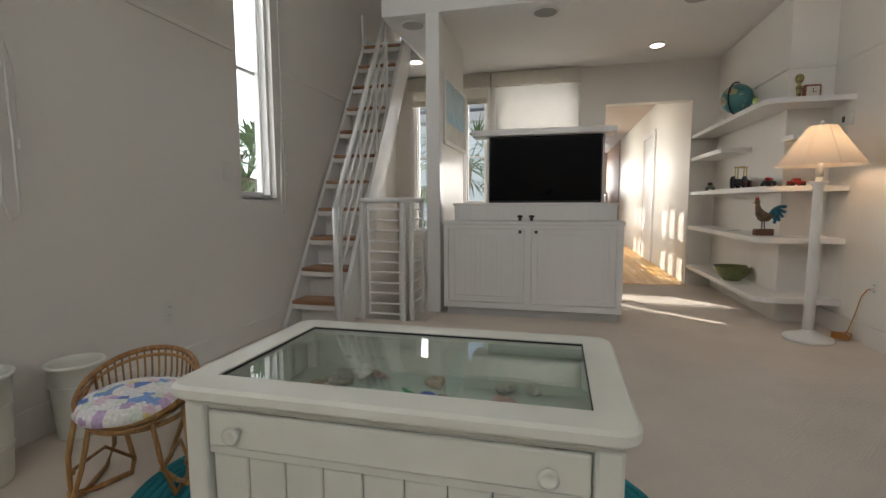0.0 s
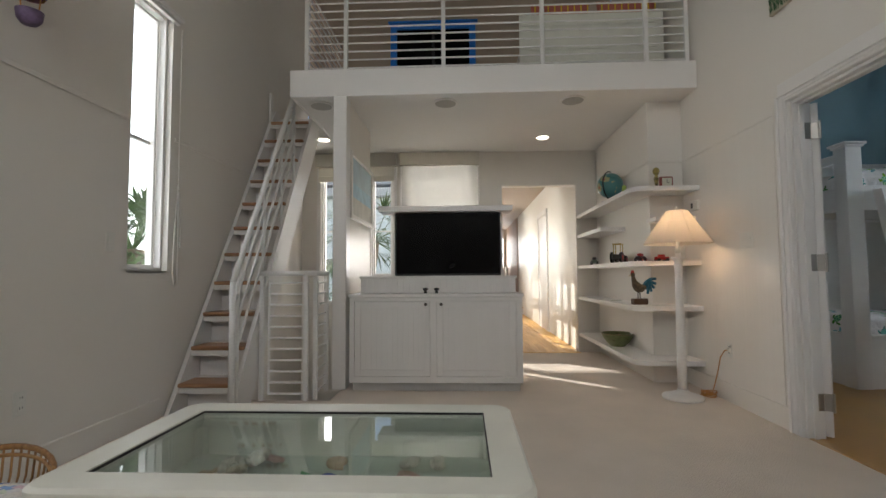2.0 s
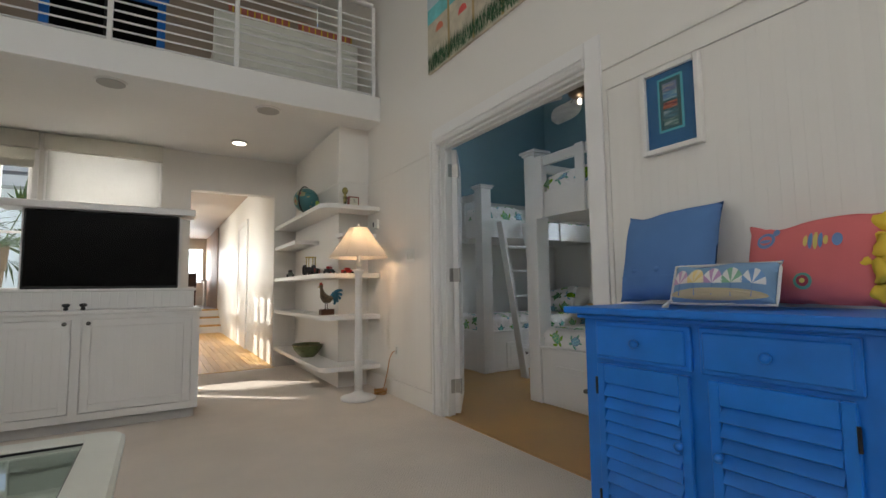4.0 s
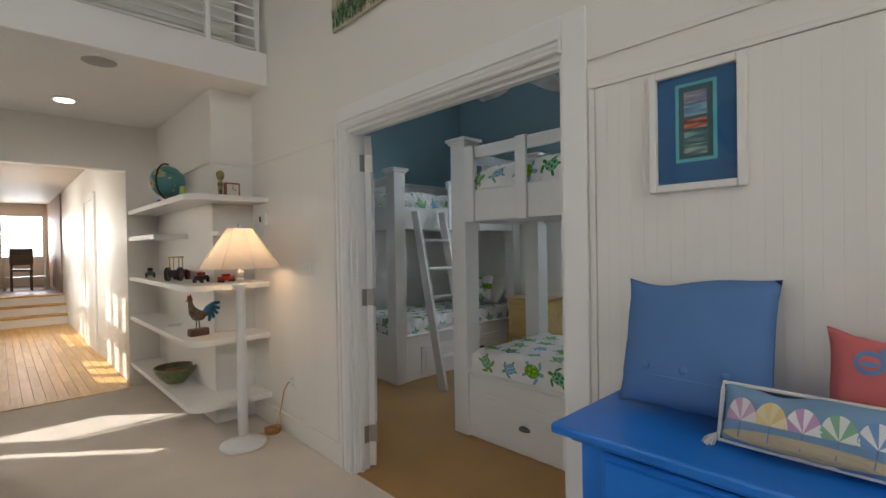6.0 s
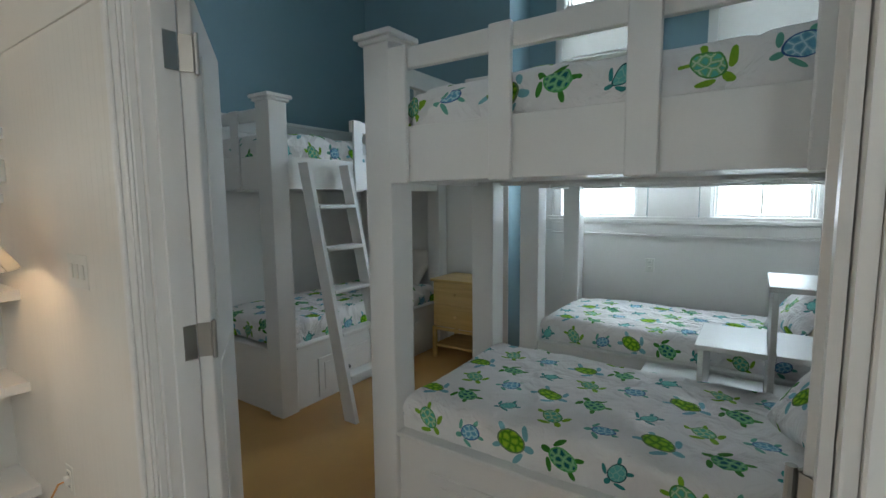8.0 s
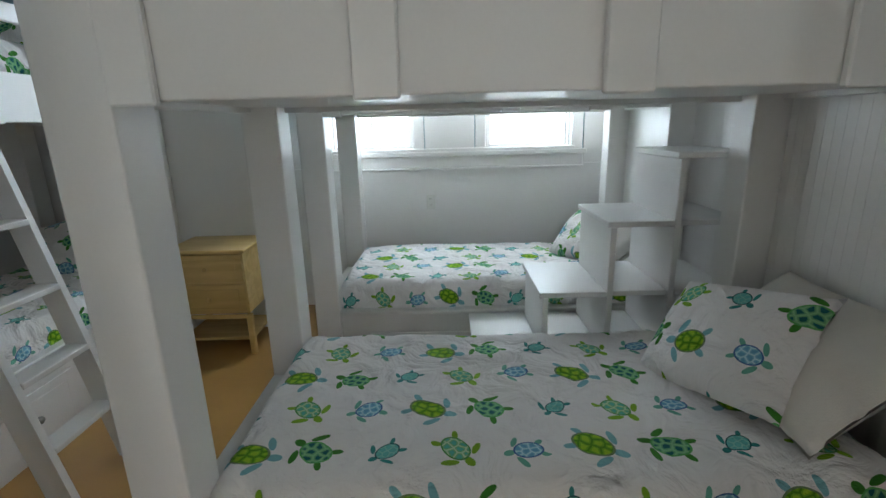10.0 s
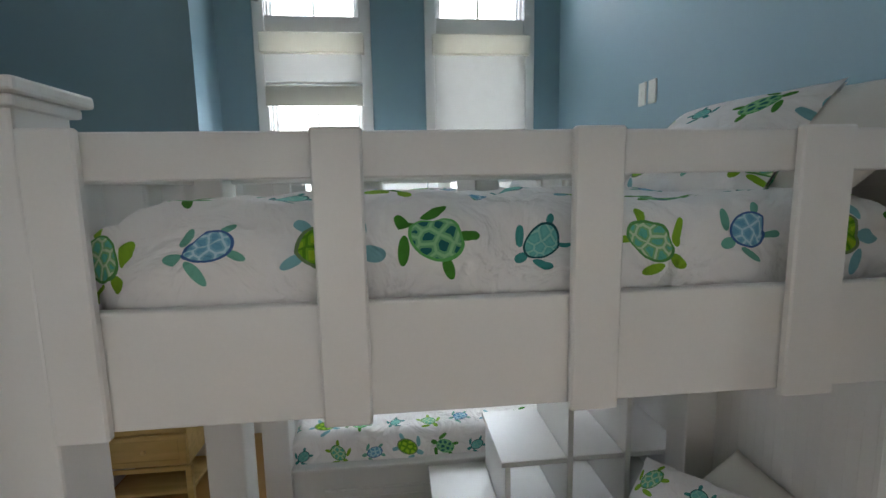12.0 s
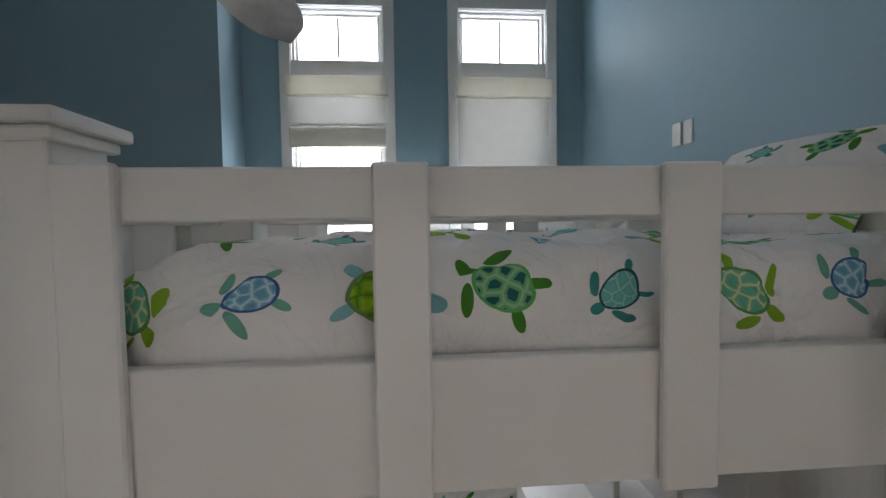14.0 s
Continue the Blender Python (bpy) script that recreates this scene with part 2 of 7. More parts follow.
    shell_all = math_("LESS_THAN", shell, 1.0)
    limb = math_("MINIMUM", math_("MINIMUM", ellipse(0.30, 0, 0.085, 0.058), ellipse(0.16, 0.215, 0.12, 0.045, 120)), ellipse(-0.21, 0.15, 0.085, 0.042, 145))
    limb_in = math_("LESS_THAN", limb, 1.0)
    # scutes
    sv = N.new("ShaderNodeTexVoronoi")
    sv.voronoi_dimensions, sv.feature = "2D", "DISTANCE_TO_EDGE"
    sv.inputs["Scale"].default_value, sv.inputs["Randomness"].default_value = 8.5, 0.55
    L.new(grow.outputs[0], sv.inputs["Vector"])
    seam = math_("LESS_THAN", sv.outputs["Distance"], 0.09)
    core = math_("GREATER_THAN", sv.outputs["Distance"], 0.24)

    def ramp(*stops):
        r = N.new("ShaderNodeValToRGB")
        r.color_ramp.interpolation = "CONSTANT"
        els = r.color_ramp.elements
        els[0].position, els[0].color = 0.0, (*stops[0], 1)
        els[1].position, els[1].color = 1 / len(stops), (*stops[1], 1)
        for i in range(2, len(stops)):
            e = els.new(i / len(stops))
            e.color = (*stops[i], 1)
        L.new(kind, r.inputs[0])
        return r.outputs[0]

    fill = ramp((0.20, 0.44, 0.02), (0.16, 0.42, 0.20), (0.14, 0.46, 0.42), (0.22, 0.48, 0.22), (0.24, 0.49, 0.60))
    line = ramp((0.09, 0.27, 0.01), (0.28, 0.56, 0.28), (0.30, 0.60, 0.52), (0.56, 0.68, 0.44), (0.52, 0.72, 0.78))
    mid = ramp((0.36, 0.58, 0.03), (0.015, 0.13, 0.13), (0.16, 0.50, 0.46), (0.12, 0.46, 0.34), (0.15, 0.38, 0.55))
    rim = ramp((0.18, 0.26, 0.12), (0.12, 0.42, 0.12), (0.02, 0.10, 0.11), (0.10, 0.30, 0.08), (0.06, 0.14, 0.34))
    fin = ramp((0.22, 0.46, 0.50), (0.06, 0.24, 0.03), (0.05, 0.27, 0.25), (0.24, 0.44, 0.03), (0.16, 0.42, 0.32))

    def mix(fac, a, c):
        n = N.new("ShaderNodeMix")
        n.data_type = "RGBA"
        L.new(fac, n.inputs[0])
        for i, v in ((6, a), (7, c)):
            if isinstance(v, tuple):
                n.inputs[i].default_value = (*v, 1)
            else:
                L.new(v, n.inputs[i])
        return n.outputs[2]

    col = mix(limb_in, (0.83, 0.80, 0.78), fin)
    col = mix(shell_all, col, rim)
    body = mix(core, fill, mid)
    body = mix(seam, body, line)
    col = mix(shell_in, col, body)
    L.new(col, b.inputs["Base Color"])
    wr = N.new("ShaderNodeTexNoise")
    wr.inputs["Scale"].default_value, wr.inputs["Detail"].default_value, wr.inputs["Distortion"].default_value = 7, 4, 0.8
    L.new(uv.outputs[0], wr.inputs[0])
    bp = N.new("ShaderNodeBump")
    bp.inputs["Strength"].default_value, bp.inputs["Distance"].default_value = 0.9, 0.055
    L.new(wr.outputs[0], bp.inputs["Height"])
    L.new(bp.outputs[0], b.inputs["Normal"])
    return m


WALL = material("white_wall_paint", (0.79, 0.755, 0.70), 0.42, vary=0.015, scale=1.5, bump=0.05, bump_scale=120)
TRIM = material("white_gloss_paint", (0.81, 0.79, 0.765), 0.34, vary=0.012, scale=140, bump=0.02, bump_scale=220)
CEIL = material("matt_ceiling_paint", (0.80, 0.79, 0.77), 0.8, vary=0.03, scale=1.2, bump=0.04, bump_scale=150)
IVORY = material("worn_ivory_paint", (0.77, 0.77, 0.70), 0.38, vary=0.08, scale=5, bump=0.08, bump_scale=25)
METAL_WHITE = material("white_enamelled_steel", (0.80, 0.79, 0.77), 0.3, vary=0.02)
CARPET = carpet_material()
BLUE_WALL = material("sea_blue_wall_paint", (0.24, 0.37, 0.43), 0.62, vary=0.04, scale=1.2, bump=0.05, bump_scale=120)
TAN_WALL = material("tan_wall_paint", (0.42, 0.34, 0.27), 0.6, vary=0.05, scale=1.5, bump=0.05)
OCHRE = material("ochre_lacquered_floor", (0.52, 0.29, 0.09), 0.32, vary=0.12, scale=2.2, bump=0.05, bump_scale=40)
HONEY = wood("honey_oak", (0.56, 0.30, 0.08), (0.76, 0.48, 0.17), 1, 0.42)
TREAD = wood("worn_oak_tread", (0.27, 0.13, 0.06), (0.48, 0.27, 0.15), 0, 0.4)
PINE = wood("yellow_pine", (0.55, 0.36, 0.12), (0.74, 0.53, 0.22), 1, 0.35)
RATTAN = wood("rattan_cane", (0.24, 0.11, 0.035), (0.50, 0.28, 0.10), 2, 0.35, 2.0)
DARK_WOOD = wood("dark_walnut", (0.05, 0.022, 0.012), (0.12, 0.055, 0.03), 0, 0.35)
PINE_CORD = material("orange_cord", (0.55, 0.25, 0.06), 0.5)
COBALT = material("cobalt_blue_paint", (0.012, 0.19, 0.70), 0.35, vary=0.12, scale=8, bump=0.06, bump_scale=40)
BLACK = material("black_plastic", (0.012, 0.012, 0.013), 0.3, vary=0.05)
SCREEN = material("dark_screen", (0.003, 0.003, 0.0035), 0.16, vary=0.02, spec=0.12)
PEWTER = material("dark_pewter", (0.16, 0.15, 0.14), 0.35, 0.9)
STEEL = material("brushed_steel", (0.45, 0.43, 0.40), 0.32, 0.9)
PLATE = material("ivory_plastic", (0.76, 0.75, 0.70), 0.35, vary=0.02)
GREY_MESH = material("grey_speaker_mesh", (0.42, 0.41, 0.39), 0.7, bump=0.5, bump_scale=300)
GLASS = glass("clear_glass")
PICTURE_GLASS = glass("picture_glass", gloss=0.15)
TABLE_GLASS = glass("greenish_glass", (0.93, 0.97, 0.95))
SHADE_CLOTH = cloth("cream_roller_cloth", (0.72, 0.69, 0.62), 0.35)
SHEER = sheer("sheer_linen", (0.60, 0.59, 0.56), 0.10)
LINEN = sheer("grey_sheer_linen", (0.52, 0.51, 0.485), 0.045, 0.33)
LAMP_CLOTH = cloth("cream_lampshade_cloth", (0.74, 0.66, 0.57), 0.36)
TURTLE = turtle_material()
SHEET = cloth("cream_sheet_cotton", (0.74, 0.70, 0.64), 0.0, 300)
DENIM = cloth("blue_denim_cotton", (0.11, 0.225, 0.47), 0.0, 420, 0.35)
CORAL = cloth("coral_pink_cotton", (0.66, 0.17, 0.17), 0.0, 420, 0.35)
YELLOW = cloth("yellow_ribbon", (0.72, 0.50, 0.06), 0.0, 300)
CORD_WHITE = cloth("white_cotton_cord", (0.74, 0.72, 0.68), 0.0, 300)
TEAL_RUG = cloth("teal_braided_rug", (0.03, 0.24, 0.30), 0.0, 160, 0.8)

# ---- builders ----


def box(bm, a, c, bevel=0.0, segs=1):
    """A box from corner a to corner c, with its edges rounded."""
    r = bmesh.ops.create_cube(bm, size=1.0)
    vs = r["verts"]
    for v in vs:
        v.co = Vector([(a[i] + c[i]) / 2 + v.co[i] * abs(c[i] - a[i]) for i in range(3)])
    if bevel:
        es = list({e for v in vs for e in v.link_edges})
        bmesh.ops.bevel(bm, geom=es, offset=bevel, segments=segs, profile=0.5, affect="EDGES")
    return bm


def boxes(*pairs, bevel=0.0, segs=1):
    bm = bmesh.new()
    for a, c in pairs:
        box(bm, a, c, bevel, segs)
    return bm


def rod(bm, p, q, r, r2=None, n=10):
    """A round bar from p to q."""
    p, q = Vector(p), Vector(q)
    d = q - p
    m = Matrix.Translation((p + q) / 2) @ d.to_track_quat("Z", "Y").to_matrix().to_4x4()
    bmesh.ops.create_cone(bm, cap_ends=True, segments=n, radius1=r, radius2=r if r2 is None else r2, depth=d.length, matrix=m)
    return bm


def bend(bm, pts, r, n=8, closed=False):
    """A round tube along points."""
    pts = [Vector(p) for p in pts]
    k = len(pts)
    rings = []
    up = Vector((0.12, 0.31, 0.94)).normalized()
    for i, p in enumerate(pts):
        a = pts[(i - 1) % k] if closed or i else p
        c = pts[(i + 1) % k] if closed or i < k - 1 else p
        t = (c - a).normalized()
        u = t.cross(up).normalized()
        w = u.cross(t)
        rings.append([bm.verts.new(p + r * (math.cos(2 * math.pi * j / n) * u + math.sin(2 * math.pi * j / n) * w)) for j in range(n)])
    for i in range(k if closed else k - 1):
        A, B = rings[i], rings[(i + 1) % k]
        for j in range(n):
            bm.faces.new((A[j], A[(j + 1) % n], B[(j + 1) % n], B[j]))
    if not closed:
        bm.faces.new(rings[0][::-1])
        bm.faces.new(rings[-1])
    return bm


def lathe(bm, at, profile, n=32):
    """A turned shape: profile of (radius, height) above the point at."""
    at = Vector(at)
    rings = [[bm.verts.new(at + Vector((r * math.cos(2 * math.pi * j / n), r * math.sin(2 * math.pi * j / n), z))) for j in range(n)] for r, z in profile]
    for A, B in zip(rings, rings[1:]):
        for j in range(n):
            bm.faces.new((A[j], A[(j + 1) % n], B[(j + 1) % n], B[j]))
    bm.faces.new(rings[0][::-1])
    bm.faces.new(rings[-1])
    return bm


def slab(bm, outline, z0, z1, bevel=0.0):
    """A flat board of any outline, from z0 to z1."""
    lo = [bm.verts.new((x, y, z0)) for x, y in outline]
    hi = [bm.verts.new((x, y, z1)) for x, y in outline]
    k = len(outline)
    bm.faces.new(lo[::-1])
    bm.faces.new(hi)
    sides = [bm.faces.new((lo[i], lo[(i + 1) % k], hi[(i + 1) % k], hi[i])) for i in range(k)]
    if bevel:
        es = [e for f in (bm.faces[:])[-(k + 2):] for e in f.edges if abs(e.verts[0].co.z - e.verts[1].co.z) < 1e-6]
        bmesh.ops.bevel(bm, geom=list(set(es)), offset=bevel, segments=2, profile=0.5, affect="EDGES")
    return bm


def mesh_object(name, bm, mat, smooth=False):
    bmesh.ops.recalc_face_normals(bm, faces=bm.faces[:])
    me = bpy.data.meshes.new(name)
    bm.to_mesh(me)
    bm.free()
    if smooth:
        me.polygons.foreach_set("use_smooth", [True] * len(me.polygons))
    me.materials.append(mat)
    return new(name, me)


def solid(name, bm, mat, label="", category="", kind="", group="", smooth=False):
    """A top-level thing of one mesh."""
    return tagged(mesh_object(name, bm, mat, smooth), label, category, group, kind)


def thing(name, at, label, category, group="", turn=0.0, kind=""):
    """The empty at the base of a thing; its parts are built round the origin."""
    ob = new(name)
    ob.empty_display_size = 0.05
    ob.matrix_basis = pose(*at, 0, 0, turn)
    return tagged(ob, label, category, group, kind)


def part(name, bm, mat, parent, label="", smooth=False):
    ob = mesh_object(name, bm, mat, smooth)
    ob.parent = parent
    return tagged(ob, label)


def wall_cells(bm, axis, t0, t1, a0, a1, z0, z1, holes):
    """A wall across one axis from t0 to t1, with openings (a0, a1, z0, z1) cut through."""
    cuts = sorted({a0, a1, *[h[0] for h in holes], *[h[1] for h in holes]})
    for lo, hi in zip(cuts, cuts[1:]):
        spans, z = [], z0
        for h in sorted((h for h in holes if h[0] < hi - 1e-6 and h[1] > lo + 1e-6), key=lambda h: h[2]):
            if h[2] > z:
                spans.append((z, h[2]))
            z = max(z, h[3])
        if z < z1:
            spans.append((z, z1))
        for s, e in spans:
            if axis == "x":
                box(bm, (t0, lo, s), (t1, hi, e))
            else:
                box(bm, (lo, t0, s), (hi, t1, e))
    return bm


def wall(name, axis, t0, t1, a0, a1, z0, z1, holes, mat, label):
    ob = solid(name, wall_cells(bmesh.new(), axis, t0, t1, a0, a1, z0, z1, holes), mat, label, "wall", "structure")
    return ob


# ---- plan (metres) ----
WEST, EAST, EAST_BACK = -2.075, 2.04, 2.14
NORTH = 6.02
LOFT_LO, LOFT_HI, LOFT_Y = 2.56, 2.78, 4.03
TOP = 4.9
DOOR = (1.494, 2.93, -0.1, 2.02)
BUNK_S, BUNK_E, BUNK_N, JUT = 0.956, 5.695, 5.13, 5.27

# ---- main room shell ----
# openings at y -2.5 and -0.65 are unseen, added for more light
W_WIN = [(y - 0.2, y + 0.2, 1.01, 2.85) for y in (-2.5, -0.65, 1.2, 3.055)]
wall("wall_west", "x", WEST - 0.16, WEST, -3.2, 6.2, -2.6, TOP, W_WIN, WALL, "white painted wall with tall narrow windows")
solid("wall_rail_west", boxes(((WEST, -3.2, 1.955), (WEST + 0.008, 2.84, 1.985)), ((WEST, 3.3, 1.955), (WEST + 0.008, 5.9, 1.985)), bevel=0.004), WALL, "thin white wall moulding", "trim", "structure")
# unseen wall; its high opening is added to let the south fill in
wall("wall_south", "y", -3.36, -3.2, WEST - 0.16, EAST_BACK, -0.1, TOP, [(-1.8, 1.8, 3.2, 4.6)], WALL, "plain white painted wall with an added opening for the fill light")
wall("wall_east", "x", EAST, EAST_BACK, -3.2, 6.2, -0.1, TOP, [DOOR], WALL, "white painted wall with a wide double doorway")
wall("wall_north", "y", NORTH, NORTH + 0.14, WEST, EAST, -2.6, LOFT_LO, [(0.53, 1.463, 0.0, 2.115), (-1.17, -0.88, 0.95, 2.42), (-0.74, 0.19, 0.95, 2.42), (-1.83, -1.60, 0.60, 2.42)], WALL, "white wall with windows and a passage opening")
solid("ceiling", boxes(((WEST - 0.16, -3.36, TOP), (BUNK_E + 0.2, 6.6, TOP + 0.1))), CEIL, "white high ceiling over the room", "ceiling", "structure")
bm = boxes(((WEST, -3.2, -0.1), (EAST + 0.02, 3.68, 0.0)), ((-1.02, 3.68, -0.1), (EAST + 0.02, NORTH, 0.0)))
solid("floor", bm, CARPET, "cream looped carpet over the whole floor", "carpet", "structure")
solid("floor_lower", boxes(((WEST, 3.68, -1.6), (-1.02, 6.0, -1.5))), CARPET, "carpeted landing below the stairwell", "floor", "structure")
solid("stairwell_wall", boxes(((WEST, 3.52, -1.6), (-1.02, 3.676, -0.1)), ((-1.016, 3.68, -1.6), (-0.96, 6.0, -0.1))), WALL, "white painted stairwell wall", "wall", "structure")
solid("baseboard", boxes(((WEST, -3.2, 0), (WEST + 0.018, 3.2, 0.14)), ((EAST - 0.018, -3.2, 0), (EAST, 1.39, 0.14)), ((EAST - 0.018, 3.032, 0), (EAST, 4.35, 0.14)), ((1.48, NORTH - 0.018, 0), (1.73, NORTH, 0.14)), bevel=0.005), WALL, "white painted baseboard along the walls", "baseboard", "structure")

# loft floor, its front beam and the room above
solid("loft_floor", boxes(((-1.47, LOFT_Y + 0.03, LOFT_LO), (EAST, NORTH + 0.14, LOFT_HI)), ((WEST, 5.25, LOFT_LO), (-1.474, NORTH + 0.14, LOFT_HI))), CEIL, "white loft floor that forms the lower ceiling", "ceiling", "structure")
solid("loft_beam", boxes(((-1.50, LOFT_Y, LOFT_LO - 0.004), (EAST - 0.002, LOFT_Y + 0.026, LOFT_HI + 0.02)), ((-1.50, LOFT_Y + 0.03, LOFT_LO - 0.004), (-1.475, 5.25, LOFT_HI + 0.02)), bevel=0.004), TRIM, "white fascia beam along the loft edge", "beam", "structure")
solid("wall_loft_back", boxes(((WEST, 6.24, LOFT_HI), (EAST, 6.4, TOP))), TAN_WALL, "tan wall at the back of the loft", "wall", "structure")

# post and half partition beside the stairwell
solid("post", boxes(((-1.105, 4.02, 0), (-0.985, 4.15, LOFT_LO - 0.006)), bevel=0.006), TRIM, "white square post under the loft", "post", "structure")
solid("partition", boxes(((-1.09, 4.152, -0.1), (-1.0, 5.11, LOFT_LO - 0.002))), WALL, "white partition beside the stairwell", "wall", "structure")

# chimney-like column with shelves
solid("column", boxes(((1.73, 4.35, 0), (EAST, NORTH, LOFT_LO - 0.002))), WALL, "white boxed-in column in the corner", "column", "structure")
solid("column_rail", boxes(((1.718, 4.338, 1.985), (EAST, 4.35, 2.015)), ((1.718, 4.35, 1.985), (1.73, NORTH, 2.015)), bevel=0.004), WALL, "thin white moulding round the column", "trim", "structure")

# double doorway casing
DH = DOOR[3]
bm = boxes(((EAST - 0.012, DOOR[0] - 0.095, 0), (EAST, DOOR[0], DH + 0.138)),
           ((EAST - 0.022, DOOR[1], 0), (EAST, DOOR[1] + 0.098, DH + 0.056)), ((EAST - 0.022, DOOR[0] + 0.002, DH), (EAST, DOOR[1], DH + 0.056)),
           ((EAST - 0.012, DOOR[0] + 0.002, DH + 0.058), (EAST, DOOR[1] + 0.098, DH + 0.138)),
           ((EAST - 0.034, DOOR[1] + 0.076, 0), (EAST - 0.022, DOOR[1] + 0.098, DH + 0.056)), ((EAST - 0.034, DOOR[0] + 0.002, DH + 0.044), (EAST - 0.022, DOOR[1] + 0.076, DH + 0.056)),
           ((EAST - 0.028, DOOR[1] + 0.03, 0), (EAST - 0.022, DOOR[1] + 0.052, DH + 0.034)), ((EAST - 0.028, DOOR[0] + 0.002, DH + 0.022), (EAST - 0.022, DOOR[1] + 0.03, DH + 0.034)),
           ((EAST - 0.03, DOOR[1] + 0.002, 0), (EAST - 0.022, DOOR[1] + 0.014, DH + 0.014)), ((EAST - 0.03, DOOR[0] + 0.002, DH + 0.002), (EAST - 0.022, DOOR[1] + 0.002, DH + 0.014)), bevel=0.003)
door_frame = solid("door_frame", bm, TRIM, "white moulded casing round the double doorway", "door frame", "structure")
bm = boxes(((EAST, DOOR[1] - 0.016, 0), (EAST_BACK, DOOR[1] - 0.001, DH)), ((EAST, DOOR[0] + 0.001, 0), (EAST_BACK, DOOR[0] + 0.016, DH)), ((EAST, DOOR[0] + 0.018, DH - 0.018), (EAST_BACK, DOOR[1] - 0.018, DH - 0.001)),
           ((EAST + 0.03, DOOR[1] - 0.03, 0), (EAST + 0.055, DOOR[1] - 0.018, DH - 0.02)), ((EAST + 0.03, DOOR[0] + 0.018, 0), (EAST + 0.055, DOOR[0] + 0.03, DH - 0.02)), ((EAST + 0.03, DOOR[0] + 0.03, DH - 0.032), (EAST + 0.055, DOOR[1] - 0.03, DH - 0.02)))
solid("door_jamb", bm, TRIM, "white door jamb lining", "door frame", "structure")
solid("wall_moulding_east", boxes(((EAST - 0.011, -3.2, 1.862), (EAST, 1.388, 1.88)), ((EAST - 0.009, -3.2, 1.965), (EAST, 1.396, 1.985)), ((EAST - 0.011, 1.37, 0.14), (EAST, 1.388, 1.862)), ((EAST - 0.007, 3.03, 1.985), (EAST, 4.35, 2.01)), bevel=0.002), WALL, "white panel moulding on the wall", "trim", "structure")

# ---- passage beyond ----
solid("passage_floor", boxes(((0.3, NORTH - 0.08, -0.1), (1.62, 11.7, -0.012))), HONEY, "honey-coloured wood floor of the passage", "floor", "structure")
wall("wall_passage_east", "x", 1.48, 1.62, NORTH + 0.14, 15.9, 0, LOFT_LO, [], WALL, "white passage wall with sun patches")
wall("wall_passage_west", "x", 0.30, 0.44, NORTH + 0.14, 15.9, 0, LOFT_LO, [(y, y + 0.40, z, h) for y in (7.08, 7.56, 8.04, 9.62, 10.10, 10.58) for z, h in ((0.80, 1.45), (1.53, 2.02))], WALL, "white passage wall with tall windows")
solid("passage_ceiling", boxes(((0.3, NORTH + 0.14, LOFT_LO - 0.05), (1.66, 15.9, LOFT_LO - 0.003))), TAN_WALL, "low warm tan ceiling of the passage", "ceiling", "structure")
for i in range(3):
    y = 11.7 + 0.28 * i
    st = thing("step", (0.955, y, 0), "white-riser passage step with a wooden tread", "step", "passage steps")
    part("riser", boxes(((-0.53, 0.02, 0.17 * i - 0.012), (0.53, 0.05, 0.17 * (i + 1) - 0.03))), TRIM, st, "white riser")
    part("tread", boxes(((-0.53, 0, 0.17 * (i + 1) - 0.028), (0.53, 0.3, 0.17 * (i + 1))), bevel=0.006), HONEY, st)
solid("passage_panelling", boxes(((1.46, 12.56, 0), (1.478, 15.8, LOFT_LO - 0.06)), ((0.442, 12.56, 0), (0.46, 15.8, LOFT_LO - 0.06))), wood("warm_brown_panelling", (0.32, 0.21, 0.14), (0.50, 0.36, 0.26), 2, 0.6), "warm brown wood panelling in the far passage", "panelling", "structure")
solid("upper_floor", boxes(((0.44, 12.56, 0.4), (1.478, 15.8, 0.51))), DARK_WOOD, "dark wood floor of the far room", "floor", "structure")
wall("wall_passage_end", "y", 15.8, 15.94, 0.3, 1.66, 0, LOFT_LO, [(0.62, 1.36, 1.2, 2.2)], WALL, "end wall with a bright window")

# ---- bunk room shell ----
B_WIN = [(2.45, 3.11, 1.24, 3.5), (1.24, 1.90, 1.24, 3.5)]
RAIL_Z = 2.08
solid("bunk_floor", boxes(((EAST + 0.02, BUNK_S - 0.1, -0.1), (BUNK_E, BUNK_N, -0.004))), OCHRE, "ochre lacquered floor of the bunk room", "floor", "structure")
wall("wall_bunk_east", "x", BUNK_E, BUNK_E + 0.14, BUNK_S - 0.1, 3.45, -0.1, TOP, B_WIN, BLUE_WALL, "sea-blue wall with two tall windows")
solid("wall_bunk_jut", boxes(((JUT, 3.45, -0.1), (BUNK_E + 0.14, BUNK_N + 0.14, TOP))), BLUE_WALL, "sea-blue boxed-out wall", "wall", "structure")
solid("wall_bunk_north", boxes(((EAST_BACK, BUNK_N, -0.1), (JUT, BUNK_N + 0.14, TOP))), BLUE_WALL, "sea-blue wall behind the bunk", "wall", "structure")
solid("wall_bunk_south", boxes(((EAST_BACK, BUNK_S - 0.14, -0.1), (BUNK_E, BUNK_S, TOP))), BLUE_WALL, "sea-blue wall at the head of the bunks", "wall", "structure")


def lined(name, pieces, label):
    return solid(name, boxes(*pieces, bevel=0.003), TRIM, label, "wainscot", "structure")


